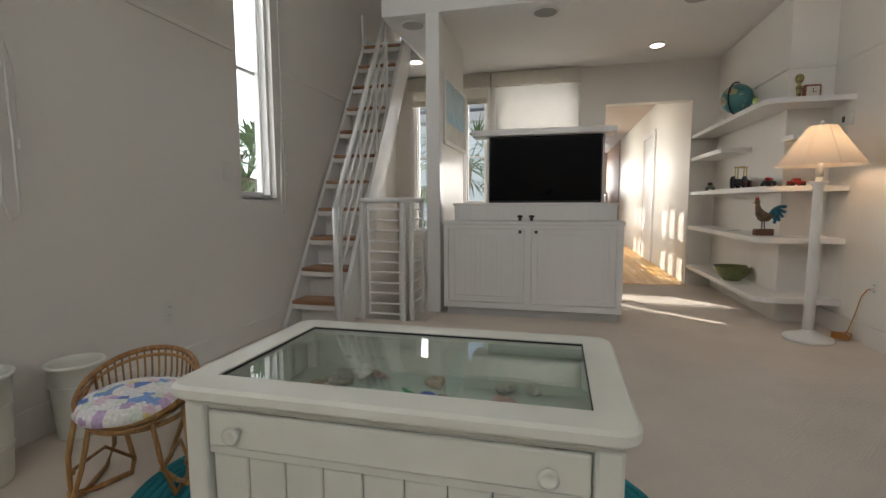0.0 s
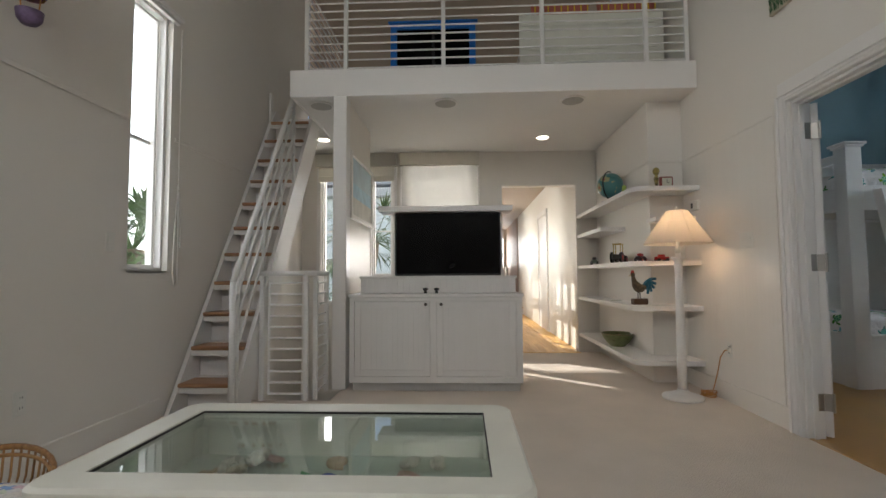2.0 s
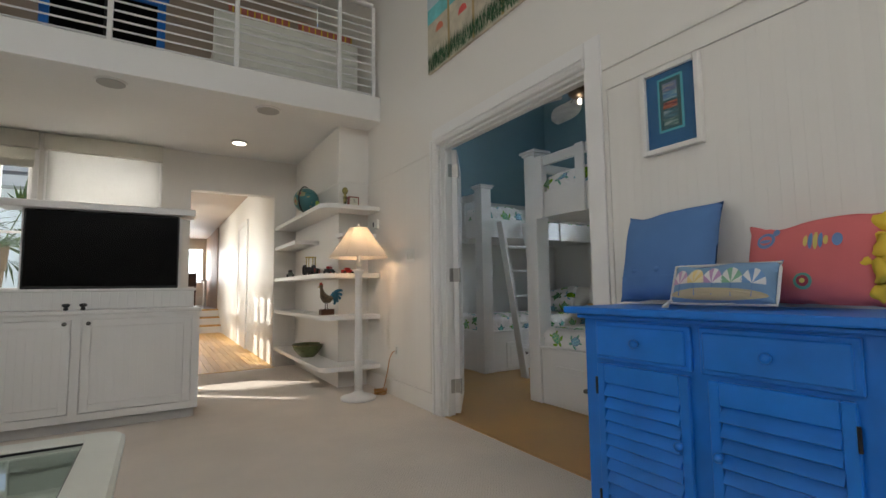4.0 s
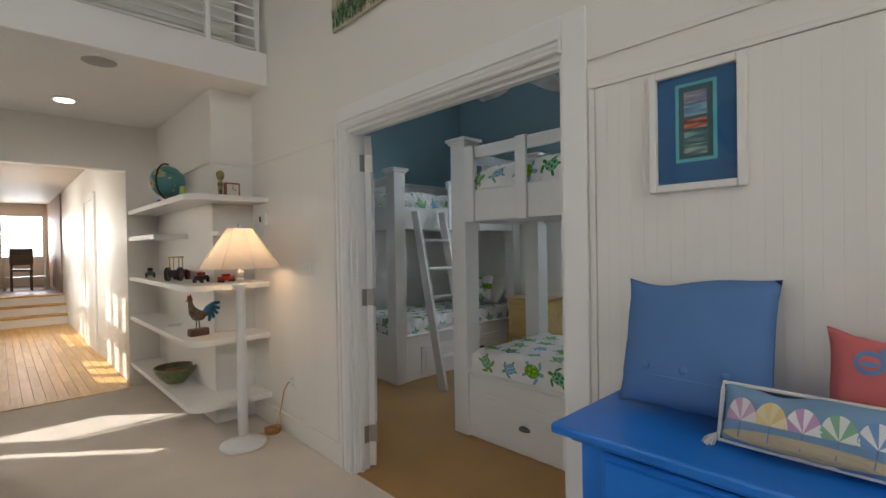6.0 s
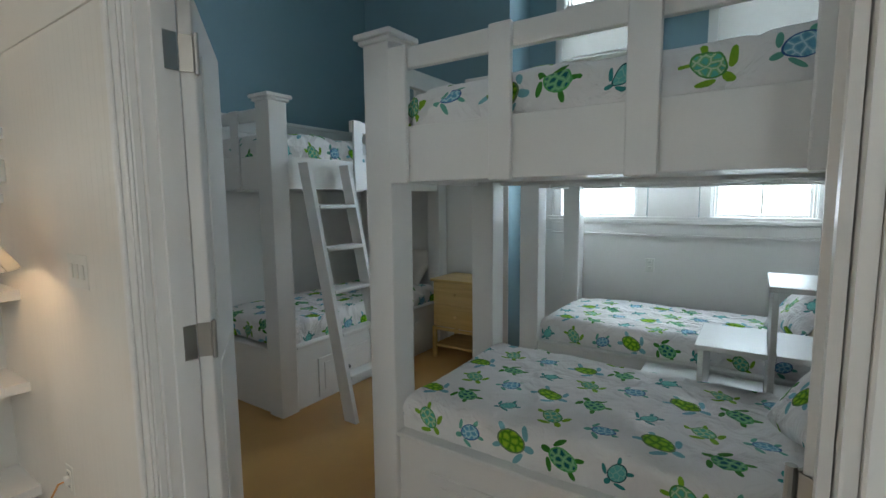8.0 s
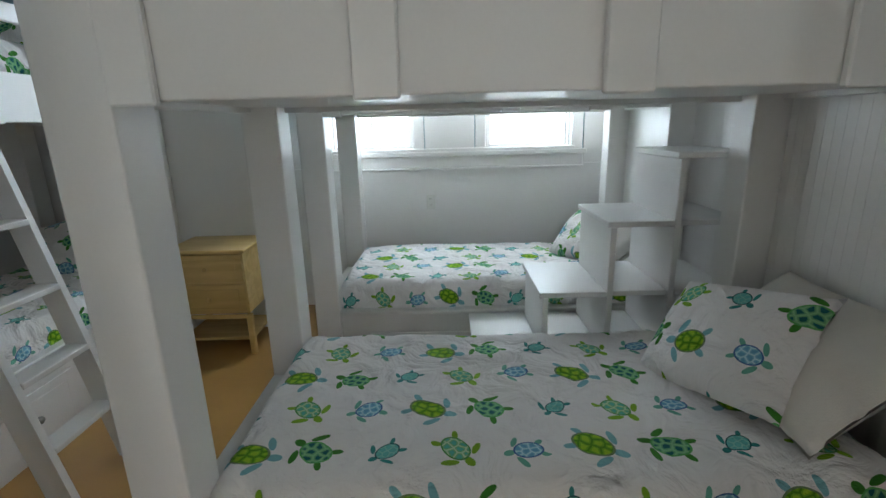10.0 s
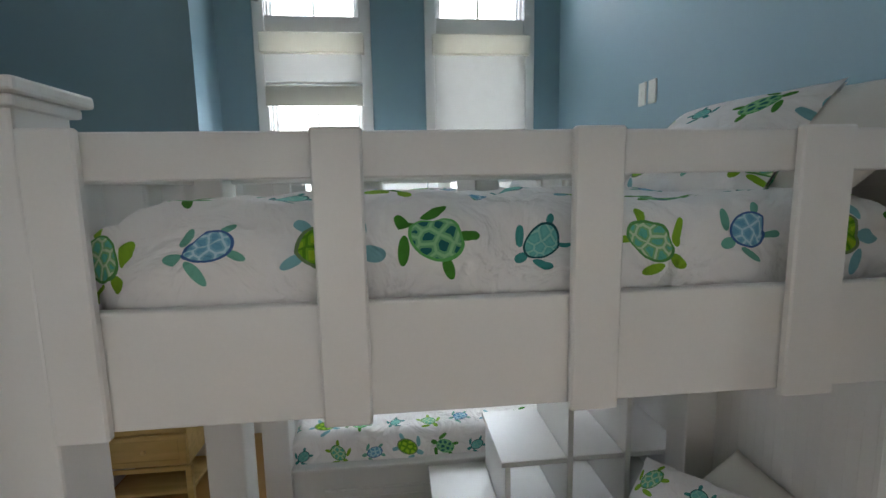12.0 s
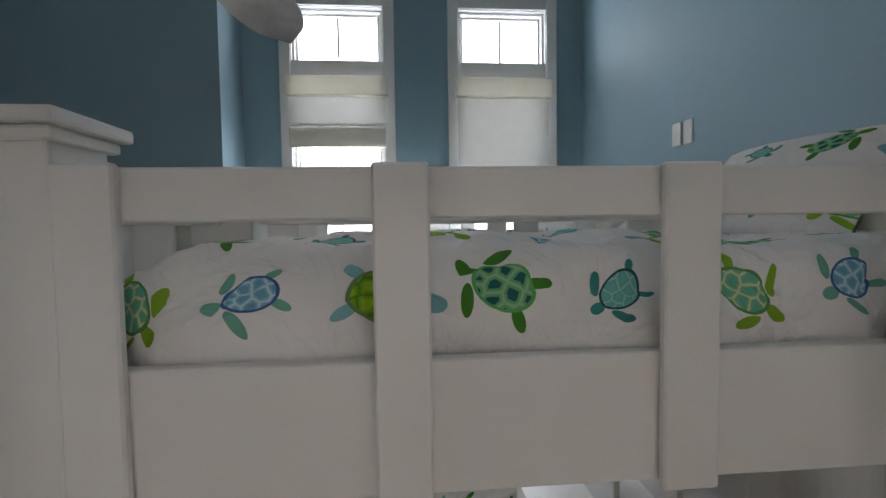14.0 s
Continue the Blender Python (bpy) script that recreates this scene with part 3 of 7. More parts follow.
lined("wainscot_north", [((EAST_BACK, BUNK_N - 0.012, 0), (JUT - 0.012, BUNK_N, RAIL_Z)), ((EAST_BACK, BUNK_N - 0.04, RAIL_Z), (JUT - 0.04, BUNK_N, RAIL_Z + 0.03)), ((EAST_BACK, BUNK_N - 0.024, RAIL_Z - 0.1), (JUT - 0.024, BUNK_N - 0.012, RAIL_Z))], "white wainscot with a cap rail")
lined("wainscot_jut", [((JUT - 0.012, 3.45, 0), (JUT, BUNK_N, RAIL_Z)), ((JUT - 0.04, 3.44, RAIL_Z), (JUT, BUNK_N, RAIL_Z + 0.03)), ((JUT - 0.02, 4.3, 0), (JUT - 0.012, 4.34, RAIL_Z))], "white wainscot on the boxed-out wall")
lined("wainscot_east", [((BUNK_E - 0.012, BUNK_S, 0), (BUNK_E, 3.45, 1.13)), ((BUNK_E - 0.012, 3.195, 1.13), (BUNK_E, 3.45, 2.0)), ((BUNK_E - 0.012, BUNK_S, 1.13), (BUNK_E, 1.15, 2.0)), ((BUNK_E - 0.012, 1.985, 1.13), (BUNK_E, 2.365, 2.0))], "white wainscot under the windows")

solid("window_sill", boxes(((BUNK_E - 0.055, 1.135, 1.205), (BUNK_E - 0.001, 3.215, 1.238)), ((BUNK_E - 0.032, 1.155, 1.118), (BUNK_E - 0.0125, 3.195, 1.203)), ((BUNK_E - 0.04, 1.15, 1.10), (BUNK_E - 0.0125, 3.20, 1.1165)), bevel=0.004), TRIM, "long white sill and apron under both windows", "window sill", "structure")

# ---- bunk beds ----


def soft_sheet(lx, ly, top, drop, r, wave=0.012, seed=0, step=0.026, print_scale=1.0):
    """A padded cover over a mattress of lx by ly: flat on top, rounded over the edges, hanging down by drop."""
    def along(s, half):
        e = abs(s)
        if e <= half - r:
            return s, 0.0
        arc = r * math.pi / 2
        q = e - (half - r)
        if q < arc:
            a = q / r
            return math.copysign(half - r + r * math.sin(a), s), r - r * math.cos(a)
        return math.copysign(half, s), r + q - arc
    ex, ey = lx / 2 - r + r * math.pi / 2 + drop - r, ly / 2 - r + r * math.pi / 2 + drop - r
    nx, ny = int(2 * ex / step), int(2 * ey / step)
    bm = bmesh.new()
    uvl = bm.loops.layers.uv.new("UVMap")
    grid, uvs = [], {}
    for i in range(nx + 1):
        row = []
        for j in range(ny + 1):
            s, t = -ex + 2 * ex * i / nx, -ey + 2 * ey * j / ny
            x, dx = along(s, lx / 2)
            y, dy = along(t, ly / 2)
            d = min(drop, math.hypot(dx, dy))
            n = noise.noise(Vector((s * 3.1 + seed, t * 3.1, seed * 1.7))) + 0.6 * noise.noise(Vector((s * 9 + seed, t * 9, 3.0)))
            n2 = noise.noise(Vector((s * 5, t * 5, seed + 9.0)))
            w = wave * (1.0 + 1.2 * min(1, d / 0.08))
            fold = abs(noise.noise(Vector((s * 6.5 + seed, t * 6.5, seed + 4.0)))) + 0.5 * abs(noise.noise(Vector((s * 15, t * 15 + seed, 1.0))))
            n = max(-1.0, n - 0.7 * max(0.0, 0.25 - fold) / 0.25)
            v = bm.verts.new((x + math.copysign(1, x) * w * 0.7 * min(0.0, n2 - 0.5) * min(1.0, dx / 0.05), y + math.copysign(1, y) * w * 0.55 * min(0.0, n - 0.5) * min(1.0, dy / 0.05), top - d + wave * n * (d < drop - 0.01)))
            row.append(v)
            uvs[v] = (s * print_scale + seed * 0.37, t * print_scale + seed * 0.21 + 0.005 * (drop > 0.2))
        grid.append(row)
    for i in range(nx):
        for j in range(ny):
            f = bm.faces.new((grid[i][j], grid[i + 1][j], grid[i + 1][j + 1], grid[i][j + 1]))
            for lp in f.loops:
                lp[uvl].uv = uvs[lp.vert]
    return bm


def cushion(w, h, thick, seed=0, n=22, crease=0.06):
    """A stuffed cushion: w by h, standing in its x-z plane, its middle at the origin; pinched corners, uneven sides."""
    bm = bmesh.new()
    uvl = bm.loops.layers.uv.new("UVMap")
    for side in (1, -1):
        g = []
        for i in range(n + 1):
            row = []
            for j in range(n + 1):
                u, v = -1 + 2 * i / n, -1 + 2 * j / n
                f = max(0.0, (1 - abs(u) ** 2.6) * (1 - abs(v) ** 2.6)) ** 0.6
                pull_x, pull_z = 1 - crease * (1 - abs(v) ** 3) * 0.9 * abs(u) ** 4, 1 - crease * (1 - abs(u) ** 3) * 0.9 * abs(v) ** 4
                q = noise.noise(Vector((u * 1.6 + seed, v * 1.6, side + seed)))
                row.append(bm.verts.new((u * w / 2 * pull_x, side * (thick / 2 * f * (1 + 0.22 * q) + 0.004), v * h / 2 * pull_z + 0.012 * q * (1 - f))))
            g.append(row)
        for i in range(n):
            for j in range(n):
                f = bm.faces.new((g[i][j], g[i + 1][j], g[i + 1][j + 1], g[i][j + 1]))
                for lp in f.loops:
                    lp[uvl].uv = (lp.vert.co.x + seed * 0.31, lp.vert.co.z + seed * 0.17)
    bmesh.ops.remove_doubles(bm, verts=[v for v in bm.verts if abs(v.co.y) < 0.006], dist=0.009)
    return bm


def cushion_face(w, h, thick, seed, x, z, crease=0.06):
    """How far the front of such a cushion stands out at x, z."""
    u, v = 2 * x / w, 2 * z / h
    f = max(0.0, (1 - min(1, abs(u)) ** 2.6) * (1 - min(1, abs(v)) ** 2.6)) ** 0.6
    return thick / 2 * f * (1 + 0.22 * noise.noise(Vector((u * 1.6 + seed, v * 1.6, 1 + seed)))) + 0.004


def put(ob, m):
    ob.matrix_basis = m
    return ob


POST = 0.135
BED_LO, DECK_LO, DECK_HI, RAIL_LO, RAIL_TOP = 0.43, 1.498, 1.71, 1.927, 2.006


def drawer(parent, x0, x1, z0, z1, y):
    """A flat panelled drawer front on the face at y, with a cup pull."""
    d = part("drawer", boxes(((x0, y - 0.012, z0), (x1, y, z1)), ((x0 + 0.05, y - 0.017, z0 + 0.04), (x1 - 0.05, y - 0.012, z1 - 0.04)), bevel=0.003), TRIM, parent)
    c = (x0 + x1) / 2
    bm = bmesh.new()
    bmesh.ops.create_uvsphere(bm, u_segments=16, v_segments=8, radius=1, matrix=Matrix.Translation((c, y - 0.014, (z0 + z1) / 2)) @ Matrix.Diagonal((0.045, 0.026, 0.022, 1)))
    bmesh.ops.delete(bm, geom=[v for v in bm.verts if v.co.z < (z0 + z1) / 2 - 0.012], context="VERTS")
    h = part("handle", bm, PEWTER, d, "dark metal cup pull", True)
    return d


def bunk(at, turn, length, depth, slats, drawers, label, ladder_gap=None, end_board=True, rail_back=True):
    """A two-storey bunk; local x runs along its front from the foot, y to its back."""
    b = thing("bunk_bed", at, label, "bunk bed", "bunk beds", turn)
    tops = []
    for x in (0.0, length - POST):
        for y in (0.0, depth - POST):
            p = part("post", boxes(((x, y, 0), (x + POST, y + POST, RAIL_TOP + 0.06)), bevel=0.006, segs=2), TRIM, b)
            if x == 0.0:
                part("post_cap", boxes(((x - 0.014, y - 0.014, RAIL_TOP + 0.035), (x + POST + 0.014, y + POST + 0.014, RAIL_TOP + 0.055)), ((x - 0.028, y - 0.028, RAIL_TOP + 0.055), (x + POST + 0.028, y + POST + 0.028, RAIL_TOP + 0.078)), bevel=0.006, segs=2), TRIM, p)
    L0, L1 = POST, length - POST
    part("plinth", boxes(((L0, 0.02, 0), (L1, 0.05, BED_LO)), ((L0, 0.0, BED_LO - 0.0), (L1, 0.06, BED_LO + 0.02)), bevel=0.004), TRIM, b)
    part("plinth_end", boxes(((0.02, POST, 0), (0.05, depth - POST, BED_LO)), ((0.0, POST, BED_LO), (0.06, depth - POST, BED_LO + 0.02)), bevel=0.004), TRIM, b)
    part("base_back", boxes(((L0, depth - 0.05, 0), (L1, depth - 0.02, BED_LO)), bevel=0.004), TRIM, b)
    part("lower_deck", boxes(((0.05, 0.05, BED_LO - 0.06), (length - 0.02, depth - 0.03, BED_LO - 0.03))), TRIM, b)
    for x0, x1 in drawers:
        drawer(b, x0, x1, 0.03, 0.315, 0.02)
    part("upper_deck", boxes(((0.03, 0.03, DECK_LO + 0.02), (length - 0.03, depth - 0.03, DECK_LO + 0.05))), TRIM, b)
    part("front_board", boxes(((L0, 0.016, DECK_LO), (L1, 0.045, DECK_HI)), bevel=0.003), TRIM, b)
    part("back_board", boxes(((L0, depth - 0.045, DECK_LO), (L1, depth - 0.016, DECK_HI)), bevel=0.003), TRIM, b)
    part("end_board", boxes(((0.016, POST, DECK_LO), (0.045, depth - POST, DECK_HI)), bevel=0.003), TRIM, b)
    part("head_board", boxes(((length - 0.045, POST, DECK_LO), (length - 0.016, depth - POST, DECK_HI + 0.18)), bevel=0.003), TRIM, b)
    r0 = ladder_gap if ladder_gap else L0
    part("top_rail", boxes(((r0, 0.016, RAIL_LO), (L1, 0.045, RAIL_TOP)), bevel=0.003), TRIM, b)
    if rail_back:
        part("back_rail", boxes(((L0, depth - 0.045, RAIL_LO), (L1, depth - 0.016, RAIL_TOP)), bevel=0.003), TRIM, b)
    part("end_rail", boxes(((0.016, POST, RAIL_LO), (0.045, depth - POST, RAIL_TOP)), bevel=0.003), TRIM, b)
    for x0, x1 in slats:
        part("slat", boxes(((x0, -0.006, DECK_LO - 0.008), (x1, 0.014, RAIL_TOP + 0.004)), bevel=0.004), TRIM, b)
    if rail_back:
        for x0, x1 in slats[1:]:
            part("slat", boxes(((x0, depth - 0.014, DECK_LO), (x1, depth + 0.006, RAIL_TOP + 0.004)), bevel=0.004), TRIM, b)
    for y0 in (depth * 0.33, depth * 0.62):
        part("end_slat", boxes(((0.0, y0, DECK_LO), (0.014, y0 + 0.09, RAIL_TOP + 0.002)), bevel=0.004), TRIM, b)
    return b


def bedding(at, turn, length, depth, z, seed, label, high=0.17):
    m = pose(*at, 0, 0, turn) @ Matrix.Translation((length / 2, depth / 2, z))
    bm = soft_sheet(length - 0.22, depth - 0.09, high, high, 0.075 if high < 0.2 else 0.16, 0.013 if high < 0.2 else 0.024, seed, print_scale=0.98 if high < 0.2 else 0.88)
    return put(solid("comforter", bm, TURTLE, label, "comforter", "", "turtle bedding", True), m)


def bed_pillow(m, seed, mat=TURTLE, w=0.62, h=0.45, t=0.17):
    lab = "white pillow printed with green and blue turtles" if mat is TURTLE else "plain cream sleeping pillow on the bunk"
    return put(solid("pillow", cushion(w, h, t, seed), mat, lab, "pillow", "", "bunk pillows", True), m)


L1, D1 = 1.99, 1.0
slats1 = [(0.135, 0.22), (0.575, 0.66), (1.024, 1.116), (1.452, 1.56)]
B1, B3, B2 = (2.898, 2.95, 0), (4.42, 2.95, 0), (3.28, 4.10, 0)
bunk(B1, -90, L1, D1, slats1, [(0.295, 0.937), (1.03, 1.67)], "white painted bunk bed beside the doorway, with drawers below")
bunk(B3, -90, L1, D1, slats1, [(0.295, 0.937)], "white painted bunk bed in front of the windows")
bunk(B2, 0, 1.96, 1.0, [(0.72, 0.81), (1.2, 1.29)], [(0.32, 0.84), (0.93, 1.50)], "white painted bunk bed along the blue wall, with ladder", 0.72, rail_back=False)
for k, (at, turn, ln) in enumerate(((B1, -90, L1), (B3, -90, L1), (B2, 0, 1.96))):
    bedding(at, turn, ln, 1.0, BED_LO, 1 + k, "white comforter with green and blue sea turtles on the lower bunk")
    bedding(at, turn, ln, 1.0, DECK_LO + 0.055, 5 + k, "puffy white comforter with sea turtles on the upper bunk", 0.33)
M1, M3, M2 = (pose(*B1, 0, 0, -90), pose(*B3, 0, 0, -90), pose(*B2))
for M, k in ((M1, 2), (M3, 4), (M2, 6)):
    for z in (0.60, 1.84):
        bed_pillow(M @ pose(1.80, 0.42, z + 0.16, 0, 50, 0) @ pose(0, 0, 0, 0, 0, 90), k + z, SHEET)
        bed_pillow(M @ pose(1.63, 0.50, z + 0.15, 0, 44, 10) @ pose(0, 0, 0, 0, 16 if z < 1 else 3, 90), k + z + 0.5, w=0.52, h=0.42, t=0.15)

# ---- ladder on the far bunk ----
lad = thing("ladder", (3.49, 3.705, 0), "white painted wooden ladder leaning on the bunk", "ladder")
for x in (0.0, 0.36):
    bm = bmesh.new()
    slab(bm, [(-0.055, 0.0), (0.045, 0.0), (0.40, 1.67), (0.31, 1.67)], x, x + 0.03)
    bmesh.ops.transform(bm, matrix=Matrix(((0, 0, 1, 0), (1, 0, 0, 0), (0, 1, 0, 0), (0, 0, 0, 1))), verts=bm.verts[:])
    part("rail", bm, TRIM, lad)
for i in range(5):
    z = 0.27 + 0.275 * i
    y = -0.02 + z * 0.213
    part("rung", boxes(((0.03, y - 0.035, z), (0.36, y + 0.06, z + 0.025)), bevel=0.004), TRIM, lad)

# ---- cube steps between the bunks ----
cs = thing("cube_steps", (3.94, 2.09, 0), "white painted open cube steps between the bunks", "steps")
TOPS = [(-0.29, 0.0, 0.44), (-0.57, -0.29, 0.72), (-0.835, -0.57, 1.03), (-1.125, -0.835, 1.31)]
for k, (y0, y1, z) in enumerate(TOPS):
    part("tread", boxes(((-0.006, y0 + 0.001, z - 0.025), (0.458, y1 + 0.014, z)), bevel=0.003), TRIM, cs)
    part("upright", boxes(((0, y1 - 0.028, 0.0), (0.452, y1 - 0.002, z - 0.027)), bevel=0.003), TRIM, cs)
    for _, _, lower in TOPS[:k]:
        part("shelf", boxes(((0.002, y0 + 0.002, lower - 0.025), (0.45, y1 - 0.03, lower)), bevel=0.003), TRIM, cs)

# ---- nightstand ----
ns = thing("nightstand", (4.82, 3.49, 0), "yellow pine nightstand with two drawers and a low shelf", "nightstand")
NW, ND = 0.50, 0.40
part("body", boxes(((0.014, 0.012, 0.285), (ND - 0.01, NW - 0.012, 0.695)), bevel=0.004), PINE, ns)
part("top", boxes(((-0.012, -0.012, 0.695), (ND + 0.01, NW + 0.012, 0.718)), bevel=0.005), PINE, ns)
for z0 in (0.30, 0.50):
    d = part("drawer", boxes(((0.0, 0.018, z0), (0.014, NW - 0.018, z0 + 0.188)), bevel=0.004), PINE, ns)
    part("edge_bead", boxes(((-0.003, 0.06, z0 + 0.03), (0.0, NW - 0.06, z0 + 0.034)), ((-0.003, 0.06, z0 + 0.154), (0.0, NW - 0.06, z0 + 0.158)), ((-0.003, 0.06, z0 + 0.035), (0.0, 0.064, z0 + 0.153)), ((-0.003, NW - 0.064, z0 + 0.035), (0.0, NW - 0.06, z0 + 0.153))), PINE, d)
    bm = bmesh.new()
    bmesh.ops.create_uvsphere(bm, u_segments=12, v_segments=8, radius=0.014, matrix=Matrix.Translation((-0.014, NW / 2, z0 + 0.094)))
    part("knob", bm, PINE, d, "", True)
for x in (0.0, ND - 0.035):
    for y in (0.0, NW - 0.035):
        part("leg", boxes(((x, y, 0), (x + 0.035, y + 0.035, 0.283)), bevel=0.003), PINE, ns)
part("apron", boxes(((0.004, 0.036, 0.255), (0.016, NW - 0.036, 0.283)), bevel=0.002), PINE, ns)
part("low_shelf", boxes(((0.015, 0.015, 0.10), (ND - 0.01, NW - 0.015, 0.12)), bevel=0.003), PINE, ns)

# ---- media cabinet and screen ----
mc = thing("media_cabinet", (-0.937, 3.956, 0), "white painted low cabinet with two beadboard doors", "cabinet")
part("body", boxes(((0, 0.02, 0.075), (1.45, 0.5, 0.783)), bevel=0.003), TRIM, mc)
# plinth colour is greyed to hold the shade under the cabinet
part("plinth", boxes(((0.02, 0.05, 0), (1.43, 0.48, 0.073))), material("plinth_paint_with_shade", (0.55, 0.54, 0.52), 0.6), mc, "recessed plinth")
part("top", boxes(((-0.012, -0.002, 0.785), (1.462, 0.51, 0.813)), bevel=0.005), TRIM, mc)
part("face_frame", boxes(((0, 0.0, 0.075), (0.04, 0.018, 0.783)), ((1.40, 0.0, 0.075), (1.45, 0.018, 0.783)), ((0.04, 0.0, 0.075), (1.40, 0.018, 0.125)), ((0.04, 0.0, 0.756), (1.40, 0.018, 0.783)), ((0.685, 0.0, 0.125), (0.735, 0.018, 0.756))), TRIM, mc)
for x0, x1, kx in ((0.045, 0.68, 0.645), (0.74, 1.395, 0.775)):
    d = part("door", boxes(((x0, 0.004, 0.13), (x0 + 0.05, 0.018, 0.751)), ((x1 - 0.05, 0.004, 0.13), (x1, 0.018, 0.751)), ((x0 + 0.05, 0.004, 0.13), (x1 - 0.05, 0.018, 0.18)), ((x0 + 0.05, 0.004, 0.70), (x1 - 0.05, 0.018, 0.751)), bevel=0.002), TRIM, mc)
    k = 12
    w = (x1 - x0 - 0.1) / k
    for i in range(k):
        part("bead_board", boxes(((x0 + 0.05 + i * w + 0.0002, 0.010, 0.18), (x0 + 0.05 + (i + 1) * w - 0.0001, 0.018, 0.70)), bevel=0.0005), TRIM, d)
    bm = bmesh.new()
    bmesh.ops.create_uvsphere(bm, u_segments=14, v_segments=8, radius=0.014, matrix=Matrix.Translation((kx, -0.012, 0.726)))
    part("knob", bm, PEWTER, d, "dark metal knob", True)
lift = thing("screen_lift_box", (-0.887, 4.16, 0.813), "white beadboard lift box on the cabinet", "cabinet")
part("box", boxes(((0, 0.0, 0), (1.37, 0.3, 0.142)), bevel=0.004), TRIM, lift)
part("ledge", boxes(((-0.012, -0.012, 0.128), (1.382, 0.31, 0.15)), bevel=0.004), TRIM, lift)
for i in range(25):
    part("bead_board", boxes(((0.004 + i * 0.0545, -0.006, 0.004), (0.004 + (i + 1) * 0.0545 - 0.002, 0.0, 0.126)), bevel=0.0015), TRIM, lift)
tv = thing("television", (-0.615, 4.395, 0.965), "flat black television with its screen off", "television")
part("casing", boxes(((0, 0, 0.0), (0.99, 0.05, 0.592)), bevel=0.006), BLACK, tv)
part("screen", boxes(((0.012, -0.003, 0.02), (0.978, -0.0005, 0.580))), SCREEN, tv, "glossy dark screen")
lid = thing("raised_shelf", (-0.765, 4.33, 1.0), "white lid board raised above the television", "shelf")
part("board", boxes(((0, 0, 0.562), (1.25, 0.26, 0.615)), bevel=0.004), TRIM, lid)
part("back_panel", boxes(((0.13, 0.118, -0.03), (1.16, 0.15, 0.56))), TRIM, lid)

# ---- display table ----
TX0, TX1, TY0, TY1, TZ = -0.865, 0.172, 0.93, 1.56, 0.548
dt = thing("display_table", (TX0, TY0, 0.006), "ivory painted display table with a glass top over shells", "table")
W, H = TX1 - TX0, TY1 - TY0


def ring_board(bm, x0, y0, x1, y1, i0, z0, z1, r):
    """A frame with rounded outer corners round a rectangular opening."""
    out = []
    for cx, cy, a in ((x1 - r, y1 - r, 0), (x0 + r, y1 - r, 90), (x0 + r, y0 + r, 180), (x1 - r, y0 + r, 270)):
        out += [(cx + r * math.cos(radians(a + 15 * k)), cy + r * math.sin(radians(a + 15 * k))) for k in range(7)]
    a, c = (x0 + i0, y0 + i0), (x1 - i0, y1 - i0)
    inn = []
    for i, (x, y) in enumerate(out):
        q = i // 7
        inn.append(((c[0], a[0], a[0], c[0])[q], (c[1], c[1], a[1], a[1])[q]))
    k = len(out)
    e = 0.008
    rings = [[bm.verts.new((x, y, z1)) for x, y in inn],
             [bm.verts.new((x + (e if x < (x0 + x1) / 2 else -e), y + (e if y < (y0 + y1) / 2 else -e), z1)) for x, y in out],
             [bm.verts.new((x, y, z1 - e)) for x, y in out], [bm.verts.new((x, y, z0 + e)) for x, y in out],
             [bm.verts.new((x + (e if x < (x0 + x1) / 2 else -e), y + (e if y < (y0 + y1) / 2 else -e), z0)) for x, y in out], [bm.verts.new((x, y, z0)) for x, y in inn]]
    rings.append(rings[0])
    for A, B in zip(rings, rings[1:]):
        for j in range(k):
            vs = []
            for v in (A[j], A[(j + 1) % k], B[(j + 1) % k], B[j]):
                if v not in vs:
                    vs.append(v)
            bm.faces.new(vs)
    bmesh.ops.remove_doubles(bm, verts=bm.verts[:], dist=1e-5)
    return bm


part("top_frame", ring_board(bmesh.new(), 0, 0, W, H, 0.085, TZ - 0.035, TZ, 0.05), IVORY, dt)
part("under_moulding", ring_board(bmesh.new(), 0.018, 0.018, W - 0.018, H - 0.018, 0.06, TZ - 0.05, TZ - 0.036, 0.04), IVORY, dt)
pane = part("glass_pane", boxes(((0.08, 0.08, TZ - 0.016), (W - 0.08, H - 0.08, TZ - 0.009))), TABLE_GLASS, dt, "greenish glass pane")
pane.visible_shadow = False
part("pane_bead", boxes(((0.082, 0.082, TZ - 0.009), (0.088, H - 0.082, TZ - 0.003)), ((W - 0.088, 0.082, TZ - 0.009), (W - 0.082, H - 0.082, TZ - 0.003)), ((0.088, 0.082, TZ - 0.009), (W - 0.088, 0.088, TZ - 0.003)), ((0.088, H - 0.088, TZ - 0.009), (W - 0.088, H - 0.082, TZ - 0.003))), BLACK, dt, "dark bead round the glass")
for x in (0.03, W - 0.085):
    for y in (0.03, H - 0.085):
        part("leg", boxes(((x, y, 0.0), (x + 0.055, y + 0.055, TZ - 0.05)), bevel=0.008, segs=2), IVORY, dt)
part("tray", boxes(((0.06, 0.06, TZ - 0.16), (W - 0.06, H - 0.06, TZ - 0.145))), material("pale_green_tray_lining", (0.52, 0.57, 0.51), 0.7, vary=0.1, scale=7), dt, "pale green tray lining")
part("side_panel", boxes(((0.04, 0.085, 0.07), (0.055, H - 0.085, TZ - 0.05))), IVORY, dt)
part("side_panel", boxes(((W - 0.055, 0.085, 0.07), (W - 0.04, H - 0.085, TZ - 0.05))), IVORY, dt)
